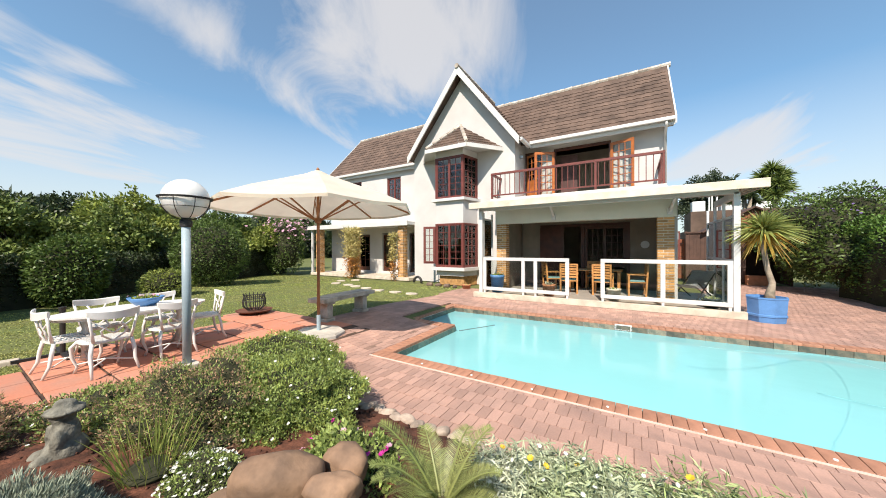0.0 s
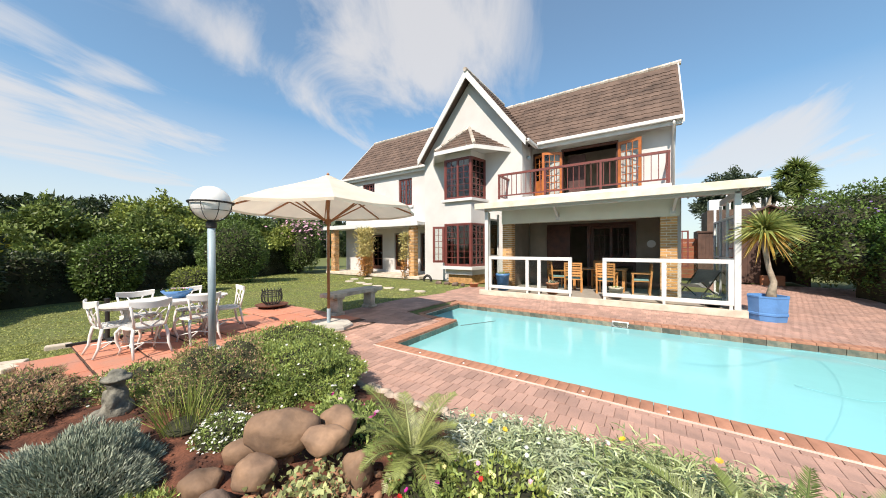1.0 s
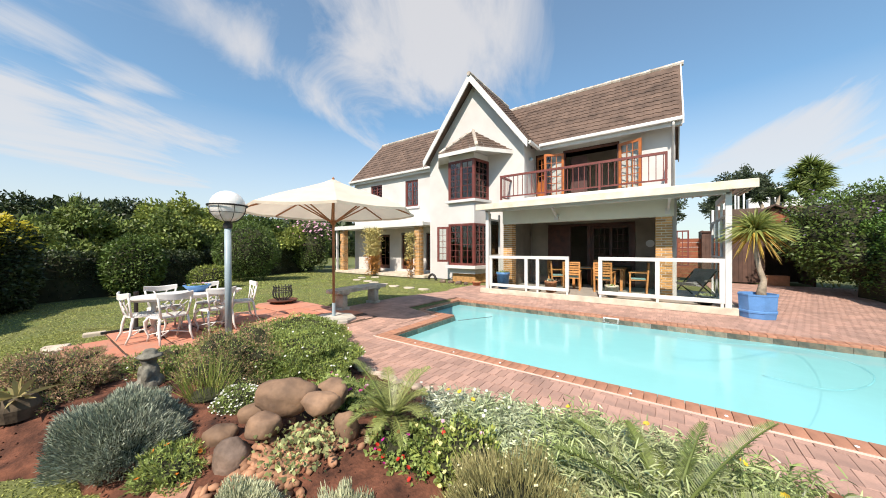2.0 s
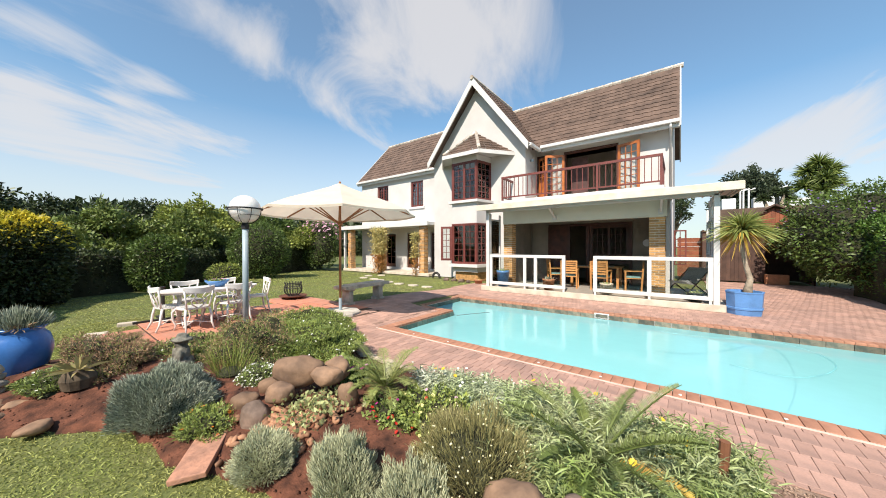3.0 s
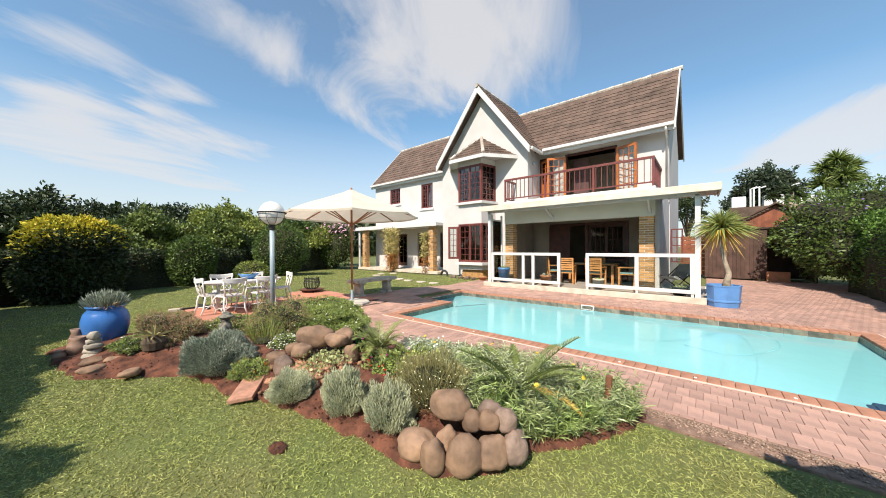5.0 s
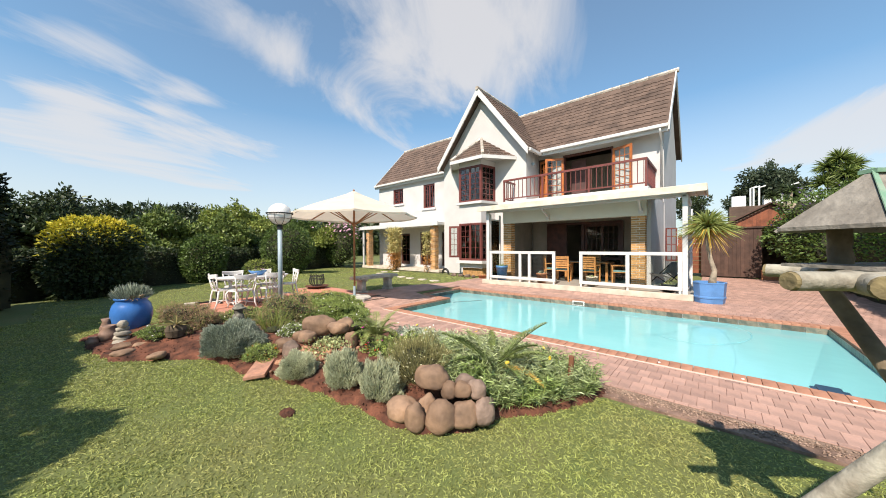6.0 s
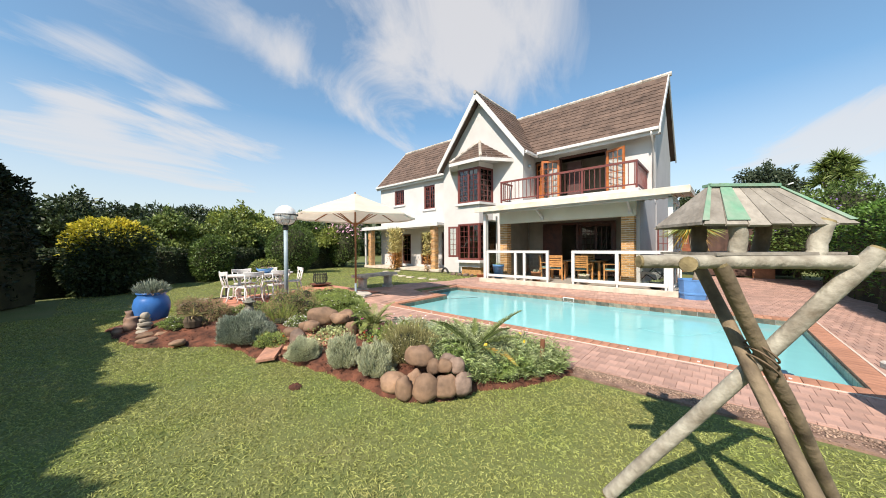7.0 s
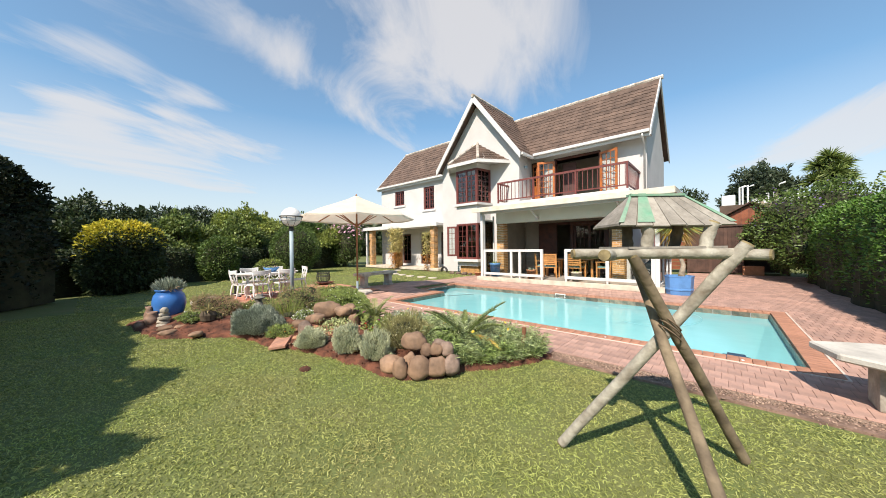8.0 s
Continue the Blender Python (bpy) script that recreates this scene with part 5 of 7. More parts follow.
def in_bed(x, y):
    ins = False
    for (x0, y0), (x1, y1) in zip(BED, BED[1:] + BED[:1]):
        if (y0 > y) != (y1 > y) and x < (x1 - x0) * (y - y0) / (y1 - y0) + x0:
            ins = not ins
    return ins


def edge_far(x, y):
    best = 9.0
    for (x0, y0), (x1, y1) in zip(BED, BED[1:] + BED[:1]):
        dx, dy = x1 - x0, y1 - y0
        t = max(0, min(1, ((x - x0) * dx + (y - y0) * dy) / (dx * dx + dy * dy)))
        best = min(best, math.hypot(x - x0 - t * dx, y - y0 - t * dy))
    return best


def bed_z(x, y):
    if not in_bed(x, y):
        return lift(x, y)
    return lift(x, y) + 0.015 + 0.15 * ease(edge_far(x, y) / 0.7)


xs, ys = np.arange(-5.9, 2.2, 0.07), np.arange(-1.4, 3.6, 0.07)
v_, f_ = [], []
for y in ys:
    for x in xs:
        z = bed_z(x, y) + 0.02 * noise.noise(Vector((x * 5, y * 5, 0))) + 0.012 * noise.noise(Vector((x * 17, y * 17, 3))) if in_bed(x, y) else lift(x, y) - 0.07
        v_.append((x, y, z))
for j in range(len(ys) - 1):
    for i in range(len(xs) - 1):
        a = j * len(xs) + i
        q = (a, a + 1, a + 1 + len(xs), a + len(xs))
        if any(in_bed(v_[k][0], v_[k][1]) for k in q):
            f_.append(q)
tagged(raw_mesh("planting_bed", v_, f_, SOIL, None, True), "mounded bed of bare red soil", "flower bed", kind="structure")
soil_edge = part("soil_edge", boxes((1.75, 9.0, 2.36, 2.63, -0.06, -0.012)), mat("gritty_soil", (0.24, 0.15, 0.11), 0.95, 0.3, 6, 0.8, 60))
tagged(soil_edge, "gritty brown strip between paving and lawn", "soil", kind="structure")

# clods and crumbs on the soil
pts = []
while len(pts) < 2600:
    x, y = random.uniform(-5.6, 2), random.uniform(-1.2, 3.3)
    if in_bed(x, y):
        pts.append((x, y, bed_z(x, y) + 0.003))
pts = np.array(pts)
oct_ = np.array([(1, 0, 0), (0, 1, 0), (-1, 0, 0), (0, -1, 0), (0, 0, 0.8), (0, 0, -0.6)])
sz = RNG.uniform(0.005, 0.018, (len(pts), 1, 1))
cv = (pts[:, None] + oct_[None] * sz * RNG.uniform(0.6, 1.3, (len(pts), 6, 1))).reshape(-1, 3)
tr = np.array([(0, 1, 4), (1, 2, 4), (2, 3, 4), (3, 0, 4), (1, 0, 5), (2, 1, 5), (3, 2, 5), (0, 3, 5)])
tagged(quick_mesh("soil_crumbs", cv, None, SOIL, None, (np.arange(len(pts))[:, None, None] * 6 + tr[None]).reshape(-1, 3)), "loose crumbs of red soil", "soil", kind="stuff")


def rock(c, r, turn, material, label, seed, group="", tilt=0.0):
    bm = bmesh.new()
    bmesh.ops.create_icosphere(bm, subdivisions=3, radius=1.0)
    for v in bm.verts:
        d = v.co.normalized()
        k = 1 + 0.26 * noise.noise(d * 1.2 + Vector((seed, 0, 0))) + 0.09 * noise.noise(d * 2.7 + Vector((0, seed, 0))) + 0.02 * noise.noise(d * 9 + Vector((0, 0, seed)))
        v.co = Vector((d.x * r[0] * k, d.y * r[1] * k, math.copysign(abs(d.z) ** 0.75, d.z) * r[2] * k))
    bm.transform(pose(*c, tilt, 0, turn))
    return tagged(part("rock", bm, material, None, "", True), label, "rock", group)


heap, ring = "rocks heaped in the middle of the bed", "rocks at the rounded end of the bed"
for c, r, t, m_, lab, tl in (
        ((-1.50, 1.08, 0.40), (0.27, 0.165, 0.16), 50, ROCK, "large smooth brown river boulder", 25), ((-1.20, 1.20, 0.38), (0.165, 0.11, 0.10), 45, ROCK, "smooth brown rock with a flat top", 10),
        ((-1.41, 0.86, 0.29), (0.16, 0.13, 0.10), 30, ROCK, "smooth orange-brown river rock", 0), ((-1.74, 0.70, 0.17), (0.14, 0.11, 0.10), 30, ROCK, "pale rounded river rock", 0),
        ((-1.44, 0.66, 0.15), (0.15, 0.13, 0.15), 20, ROCKGREY, "rounded grey-brown river rock", 12), ((-0.95, 1.26, 0.23), (0.11, 0.09, 0.16), 20, ROCK, "upright brown river rock", 8),
        ((-1.80, 1.00, 0.20), (0.20, 0.11, 0.10), 60, ROCK, "half-buried brown river rock", 0), ((-1.32, 1.40, 0.36), (0.17, 0.12, 0.13), 10, ROCK, "brown rock behind the heap", 0)):
    rock(c, [0.84 * k for k in r], t, m_, lab, c[0] * 9 + c[1], heap, tl)
for c, r, t, m_, lab, tl in (
        ((0.72, 0.72, 0.08), (0.16, 0.11, 0.10), 20, ROCK, "broad pale brown rock at the edge", 0), ((0.92, 0.68, 0.09), (0.085, 0.075, 0.12), 40, ROCK, "upright pale river rock", 0),
        ((1.09, 0.82, 0.10), (0.125, 0.09, 0.13), 50, ROCK, "upright flat-faced brown rock", -10), ((1.23, 0.98, 0.10), (0.115, 0.085, 0.12), 60, ROCK, "leaning brown river rock", -8),
        ((1.32, 1.12, 0.10), (0.11, 0.085, 0.125), 80, ROCKGREY, "grey-brown upright rock at the edge", -6), ((0.86, 0.96, 0.33), (0.16, 0.12, 0.105), 35, ROCK, "large smooth rock on top of the ring", 0),
        ((1.02, 1.00, 0.24), (0.075, 0.06, 0.08), 10, ROCK, "small pale river rock", 0), ((1.14, 1.05, 0.26), (0.085, 0.07, 0.07), 20, ROCK, "small rounded river rock", 0),
        ((1.08, 1.16, 0.29), (0.085, 0.065, 0.055), 40, ROCKGREY, "small grey-brown rock on the ring", 0), ((1.25, 1.12, 0.27), (0.075, 0.065, 0.095), 0, ROCKGREY, "small upright grey rock", 0),
        ((0.92, 0.84, 0.13), (0.08, 0.06, 0.10), 70, ROCK, "small leaning river rock", 0)):
    rock(c, r, t, m_, lab, c[0] * 7 + c[1], ring, tl)
# pale stones between bed and paving
for k in range(17):
    x = -2.32 + 0.128 * k
    y = (2.47 if x < -0.6 else 2.47 + 0.14 * (x + 0.6)) + random.uniform(-0.03, 0.03)
    rock((x, y, 0.012), (random.uniform(0.06, 0.10), random.uniform(0.045, 0.07), random.uniform(0.025, 0.045)), random.uniform(0, 180), EDGESTONE, "pale rough stone between bed and paving", 80.0 + k, "pale stones along the paving")
# pebbles spilling from the heap
bm = bmesh.new()
for k in range(230):
    x, y = -1.12 + random.gauss(0, 0.17), 0.84 + random.gauss(0, 0.19)
    mm = pose(x, y, bed_z(x, y) + 0.02, random.uniform(-20, 20), random.uniform(-20, 20), random.uniform(0, 180)) @ Matrix.Diagonal((random.uniform(0.025, 0.06), random.uniform(0.02, 0.045), random.uniform(0.018, 0.035), 1))
    bmesh.ops.create_icosphere(bm, subdivisions=1, radius=1.0, matrix=mm)
tagged(part("pebbles", bm, PEBBLE, None, "", True), "loose reddish pebbles spilling between the rocks", "pebbles", kind="stuff")


def dome(name, label, c, r, h, n, length, width, material, up=0.7, flower=None, nf=0, fr=0.012, group="", stalk=0.0, lumps=0.25):
    """A mounded shrub of fine upright shoots."""
    b = thing(name, label, "shrub", group)
    z0 = bed_z(c[0], c[1])
    d = unit(RNG.normal(size=(n, 3)) * np.array([[1, 1, 0.8]]))
    d[:, 2] = np.abs(d[:, 2])
    k = RNG.uniform(0.55, 1.0, (n, 1)) ** 0.6
    seed = Vector((c[0] * 5, c[1] * 5, 0))
    wob = np.array([1 + lumps * noise.noise(Vector(q) * 2.4 + seed) + 0.35 * lumps * noise.noise(Vector(q) * 8 + seed) for q in d])[:, None]
    base = np.array([(c[0], c[1], z0 + 0.02)]) + d * np.array([[r[0], r[1], h]]) * k * wob * 0.86
    dirs = d * np.array([[1, 1, 1]]) + np.array([[0, 0, up]]) + 0.3 * RNG.normal(size=(n, 3))
    blob_core("stem_shade_core", (c[0], c[1], z0 + h * 0.25), (r[0] * 0.68, r[1] * 0.68, h * 0.50), CORE, b, 0.1, 2, 0.9)
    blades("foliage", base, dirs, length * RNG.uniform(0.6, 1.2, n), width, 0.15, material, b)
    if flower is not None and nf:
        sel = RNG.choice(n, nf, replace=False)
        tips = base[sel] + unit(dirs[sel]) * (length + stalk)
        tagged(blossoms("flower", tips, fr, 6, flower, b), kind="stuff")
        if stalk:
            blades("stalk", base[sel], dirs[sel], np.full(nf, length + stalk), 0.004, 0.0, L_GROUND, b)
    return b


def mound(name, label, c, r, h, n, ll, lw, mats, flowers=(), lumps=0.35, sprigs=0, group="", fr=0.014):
    """A low cushion of small oval leaves over a heart coloured dark as shade, with loose sprigs; mats gives (material,
    share) pairs.
    """
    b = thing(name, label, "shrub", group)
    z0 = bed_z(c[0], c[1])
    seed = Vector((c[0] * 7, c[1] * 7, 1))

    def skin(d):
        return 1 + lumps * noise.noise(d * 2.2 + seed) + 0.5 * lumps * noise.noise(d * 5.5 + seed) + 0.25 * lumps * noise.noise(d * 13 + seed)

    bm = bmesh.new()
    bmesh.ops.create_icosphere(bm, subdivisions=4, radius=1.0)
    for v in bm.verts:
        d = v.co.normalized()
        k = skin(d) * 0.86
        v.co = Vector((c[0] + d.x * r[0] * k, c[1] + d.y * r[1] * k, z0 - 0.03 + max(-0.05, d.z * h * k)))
    part("stem_shade_core", bm, CORE, b)

    def spread(m, deep=0.18, over=0.0):
        d = unit(RNG.normal(size=(m, 3)) * np.array([[1, 1, 0.75]]))
        d[:, 2] = np.abs(d[:, 2])
        k = np.array([skin(Vector(q)) for q in d])[:, None] - deep * RNG.random((m, 1)) ** 1.5 + over
        return np.array([(c[0], c[1], z0 - 0.02)]) + d * np.array([[r[0], r[1], h]]) * k, d

    for k, (material, share) in enumerate(mats):
        p, d = spread(int(n * share))
        leaves("foliage", p, d * 0.7 + np.array([[0, -0.1, 0.6]]), ll, lw, material, b, 0.9)
    if sprigs:
        p, d = spread(sprigs)
        tagged(blades("sprig", p, d + np.array([[0, 0, 0.8]]) + 0.35 * RNG.normal(size=(sprigs, 3)), RNG.uniform(1.2, 2.6, sprigs) * ll, lw * 0.35, 0.2, mats[-1][0], b), kind="stuff")
    for petal, m in flowers:
        p, d = spread(m, 0.0, 0.05)
        tagged(blossoms("flower", p + np.array([[0, 0, 0.01]]), fr, 6, petal, b), kind="stuff")
    return b


def leafy_stems(name, label, category, pts, tall, per, ll, lw, material, flowers=()):
    """Many upright stems set with narrow leaves all the way up."""
    t = thing(name, label, category)
    m = len(pts)
    lean = np.c_[RNG.normal(size=(m, 2)) * 0.38, np.ones(m)]
    high = RNG.uniform(tall[0], tall[1], m)[:, None]
    blades("stem", pts, lean, high[:, 0], 0.004, 0.1, L_GROUND, t)
    s = RNG.uniform(0.15, 1.0, (m, per, 1))
    p = (pts[:, None] + unit(lean)[:, None] * high[:, None] * s).reshape(-1, 3)
    out = np.c_[RNG.normal(size=(m * per, 2)), RNG.uniform(0.1, 1.1, m * per)]
    blades("leaf_clump", p, out, ll * RNG.uniform(0.6, 1.25, m * per), lw, 0.5, material, t)
    for petal, k, r in flowers:
        sel = RNG.choice(m, k, replace=False)
        top = pts[sel] + unit(lean[sel]) * (high[sel] + 0.05)
        tagged(blossoms("flower", top, r, 8, petal, t), kind="stuff")
        tagged(blades("stalk", pts[sel], lean[sel], high[sel][:, 0] + 0.05, 0.005, 0.0, L_GROUND, t), kind="stuff")
    return t


dome("lavender_bush", "large blue-grey lavender bush", (-2.42, 0.26), (0.56, 0.45), 0.47, 40000, 0.042, 0.0052, L_LAV, 0.7, lumps=0.28)
dome("santolina_bush", "round grey-green cotton lavender bush", (-0.88, 0.50), (0.26, 0.24), 0.28, 18000, 0.028, 0.0042, L_SANT, 0.7, lumps=0.3, group="cotton lavender bushes")
dome("lavender_bush", "upright silvery lavender bush", (-0.22, 0.72), (0.26, 0.22), 0.37, 19000, 0.042, 0.0045, L_SANT, 1.8, lumps=0.45, group="silvery lavender bushes")
dome("lavender_bush", "upright silvery lavender bush", (0.32, 0.80), (0.27, 0.22), 0.37, 21000, 0.042, 0.0045, L_SANT, 1.8, lumps=0.45, group="silvery lavender bushes")
WIRY = leaf("wiry_stem", (0.36, 0.32, 0.15), (0.23, 0.22, 0.085), 0.5)
dome("wiry_shrub", "wiry shrub with tiny yellowish flowers", (0.46, 1.20), (0.44, 0.36), 0.42, 11000, 0.07, 0.004, WIRY, 1.0, leaf("cream_petal", (0.78, 0.70, 0.36), (0.75, 0.74, 0.55), 0.15), 170, 0.0065, lumps=0.5)
mound("groundcover_mound", "dense green groundcover mound dotted with white daisies", (-2.85, 1.95), (0.88, 0.66), 0.33, 30000, 0.032, 0.014, ((L_GROUND, 0.75), (L_LIGHT, 0.25)), ((F_WHITE, 45),), 0.32, 1500)
mound("groundcover_mound", "green groundcover mound beside the lamp post", (-3.85, 2.55), (0.85, 0.60), 0.30, 14000, 0.034, 0.015, ((L_GROUND, 0.8), (L_LIGHT, 0.2)), ((F_WHITE, 24),), 0.32, 600)
mound("groundcover_mound", "low green groundcover spilling towards the terrace", (-4.05, 0.95), (0.55, 0.50), 0.20, 7000, 0.034, 0.015, ((L_GROUND, 0.8), (L_BROWN, 0.2)), ((F_WHITE, 16),), 0.4, 400)
mound("twiggy_shrub", "brownish heath shrub with russet and green leaves", (-3.20, 1.38), (0.72, 0.50), 0.48, 17000, 0.026, 0.011, ((L_BROWN, 0.55), (L_GROUND, 0.45)), (), 0.5, 3000)
mound("twiggy_shrub", "brownish-purple twiggy shrub by the terrace", (-4.20, 0.08), (0.66, 0.42), 0.34, 15000, 0.024, 0.010, ((L_GROUND, 0.30), (L_BROWN, 0.70)), (), 0.5, 4000)
mound("grey_shrub", "small green shrub with pale flower heads", (-3.85, -0.34), (0.34, 0.28), 0.12, 2600, 0.034, 0.014, ((L_GROUND, 1.0),), ((F_WHITE, 14),), 0.4, 200)
dome("grassy_clump", "thin bright green grass clump behind the lavender", (-2.60, 0.86), (0.26, 0.22), 0.10, 150, 0.34, 0.0055, L_LIGHT, 1.8)
mound("alyssum_patch", "low patch of tiny white flowers", (-2.22, 1.02), (0.26, 0.20), 0.15, 2600, 0.022, 0.009, ((L_GROUND, 1.0),), ((F_WHITE, 200),), 0.3, 0, fr=0.010)
mound("marigold_clump", "small leafy clump with orange flowers", (-1.78, 0.42), (0.26, 0.19), 0.12, 2400, 0.04, 0.010, ((L_LIGHT, 0.25), (L_GROUND, 0.75)), ((F_ORANGE, 9),), 0.5, 260, fr=0.018)
mound("geranium_patch", "leafy patch of red flowers", (-0.42, 1.46), (0.36, 0.24), 0.15, 2200, 0.04, 0.024, ((L_GROUND, 1.0),), ((F_RED, 46), (F_PINK, 14)), 0.5, 0, fr=0.017)
mound("vinca_patch", "leafy patch of magenta flowers", (-1.55, 1.66), (0.36, 0.24), 0.17, 2400, 0.045, 0.024, ((L_GROUND, 1.0),), ((F_PINK, 16), (F_BLUSH, 5)), 0.5, 0, fr=0.024)
mound("petunia_patch", "mixed low patch of pale pink and yellow flowers", (-0.12, 1.55), (0.36, 0.26), 0.22, 3600, 0.04, 0.018, ((L_GROUND, 0.6), (L_LIGHT, 0.4)), ((F_BLUSH, 12), (leaf("primrose_petal", (0.78, 0.74, 0.30), (0.7, 0.66, 0.3), 0.15), 46)), 0.5, 300, fr=0.016)
SILVER = leaf("silver_leaf", (0.27, 0.33, 0.16), (0.56, 0.58, 0.46), 0.55, 0.5, 0.15)
gz = np.array([(-0.02 + 0.72 * math.sqrt(q) * math.cos(a), 2.08 + 0.44 * math.sqrt(q) * math.sin(a), 0.0) for q, a in zip(RNG.random(1300), RNG.random(1300) * 6.283)])
gz[:, 2] = [bed_z(q[0], q[1]) for q in gz]
leafy_stems("gazania_patch", "silvery gazania patch with white and yellow flowers", "shrub", gz, (0.10, 0.24), 11, 0.075, 0.010, SILVER, ((F_WHITE, 26, 0.014), (F_YELLOW, 5, 0.022)))
iv = thing("variegated_creeper", "creeper with cream-edged leaves over the pebbles", "creeper")
p = np.array([(-1.02 + RNG.normal() * 0.15, 0.98 + RNG.normal() * 0.14, 0) for _ in range(420)])
p[:, 2] = [bed_z(q[0], q[1]) + 0.04 + 0.09 * RNG.random() for q in p]
leaves("foliage", p, np.tile([[0.1, -0.35, 0.8]], (420, 1)), 0.040, 0.032, L_VARIEG, iv, 0.6)


def frond(bm, leafs, base, az, length, rise, droop, n, llen, lw, vee=0.5):
    """One feather leaf: an arching rib with pairs of leaflets."""
    d = Vector((math.cos(az), math.sin(az), 0))
    pts = []
    for k in range(9):
        s = k / 8
        pts.append(Vector(base) + d * length * s * (1 - 0.15 * s) + Vector((0, 0, length * (rise * s - droop * s * s))))
    tube(bm, pts, [0.010 * (1 - 0.8 * k / 8) for k in range(9)], 5, False)
    for k in range(n):
        s = 0.12 + 0.86 * k / n
        i = min(7, int(s * 8))
        c = pts[i].lerp(pts[i + 1], s * 8 - i)
        t = (pts[i + 1] - pts[i]).normalized()
        side = t.cross(Vector((0, 0, 1))).normalized()
        up = side.cross(t)
        ll = llen * (math.sin(math.pi * min(1, 0.15 + 0.85 * s)) * 0.7 + 0.3)
        for sg in (-1, 1):
            dirn = (side * sg * 0.85 + t * 0.5 + up * vee * random.uniform(0.6, 1.2)).normalized()
            tip = c + dirn * ll + Vector((0, 0, -0.15 * ll))
            w = t * lw / 2
            leafs.append((c - w * 0.6, c + w * 0.6, c.lerp(tip, 0.5) + w, tip, c.lerp(tip, 0.5) - w))


def cycad(name, label, c, count, length, rise, droop, n, llen, lw, material, vee=0.5, yellow=0):
    t = thing(name, label, "plant")
    z0 = bed_z(c[0], c[1])
    bm = bmesh.new()
    lathe(bm, [(0.09, -0.02), (0.11, 0.06), (0.08, 0.14), (0.03, 0.17)], 10, (c[0], c[1], z0))
    part("stem", bm, DARKBARK, t)
    for k in range(count):
        bm, lf = bmesh.new(), []
        s = k / count
        frond(bm, lf, (c[0], c[1], z0 + 0.12), 2.399 * k, length * random.uniform(0.75, 1.1), rise * (0.35 + 0.9 * s), droop, n, llen, lw, vee)
        for q in lf:
            a, b, c1, tip, c2 = [bm.verts.new(v) for v in q]
            bm.faces.new((a, b, c1, tip, c2))
        part("frond", bm, L_YELLOW if k < yellow else material, t)
    return t


cycad("pygmy_palm", "feathery young palm with arching fronds", (-0.70, 1.50), 26, 0.41, 1.45, 0.80, 58, 0.095, 0.0042, leaf("palm_leaf", (0.17, 0.22, 0.06), (0.27, 0.28, 0.10), 0.4, 0.4, 0.2), 0.35)
cycad("cycad", "spreading cycad with stiff dark fronds", (1.06, 1.68), 17, 0.62, 0.95, 0.42, 62, 0.080, 0.0075, L_CYCAD, 0.9, 2)
brom = thing("bromeliad", "orange-tipped bromeliad rosette in the bed", "plant")
d = unit(np.c_[RNG.normal(size=(26, 2)), RNG.uniform(0.3, 0.9, 26)])
L_BROM = leaf("straw_rosette", (0.44, 0.37, 0.17), (0.22, 0.19, 0.07), 0.3)
for k in range(26):
    blades("leaf", np.array([[-3.53, -0.22, bed_z(-3.53, -0.22) + 0.17]]), d[k:k + 1], RNG.uniform(0.20, 0.32, 1), 0.032, 0.35, L_BROM, brom)
bm = bmesh.new()
lathe(bm, [(0.12, 0), (0.14, 0.1), (0.10, 0.19)], 12, (-3.53, -0.22, bed_z(-3.53, -0.22)))
part("stem", bm, DARKBARK, brom)
# strap-leaved clump at the bed's end
bx = []
while len(bx) < 2400:
    x, y = random.uniform(0.40, 1.98), random.uniform(1.15, 2.5)
    if in_bed(x, y) and edge_far(x, y) > 0.03 and not (x < 1.4 and y < 1.22) and math.hypot((x - 1.22) / 0.95, (y - 1.85) / 0.80) < 1.05:
        bx.append((x, y, bed_z(x, y)))
leafy_stems("strap_leaf_clump", "dense clump of narrow green leaves with a few yellow flowers", "plant", np.array(bx), (0.10, 0.34), 14, 0.085, 0.0085, L_STRAP, ((F_YELLOW, 12, 0.024), (F_BLUSH, 2, 0.02)))
stake = thing("timber_stake", "short weathered wooden stake among the leaves", "stake")
bm = bmesh.new()
tube(bm, [(1.70, 2.12, 0.02), (1.72, 2.12, 0.40)], [0.03, 0.028], 8)
part("stake", bm, mat("stake_wood", (0.22, 0.09, 0.045), 0.9), stake)
path_slab = tagged(part("stepping_slab", (lambda b: (b.transform(pose(-1.44, 0.30, 0.052, 5, 5, -35)), b)[1])(boxes((-0.29, 0.29, -0.115, 0.115, -0.03, 0.012), bev=0.008)), mat("worn_slab", (0.40, 0.20, 0.13), 0.85, 0.3, 9, 0.7, 30, tint=(0.28, 0.15, 0.105))), "flat terracotta stepping slab in the bed", "slab")
mole = bmesh.new()
bmesh.ops.create_icosphere(mole, subdivisions=3, radius=1.0, matrix=Matrix.Translation((-0.2, 0.1, -0.03)) @ Matrix.Diagonal((0.085, 0.06, 0.028, 1)))
for v in mole.verts:
    v.co += Vector((0.012 * noise.noise(v.co * 30), 0.012 * noise.noise(v.co * 33), 0.018 * noise.noise(v.co * 40)))
tagged(part("molehill", mole, SOIL), "small heap of red earth on the lawn", "molehill")

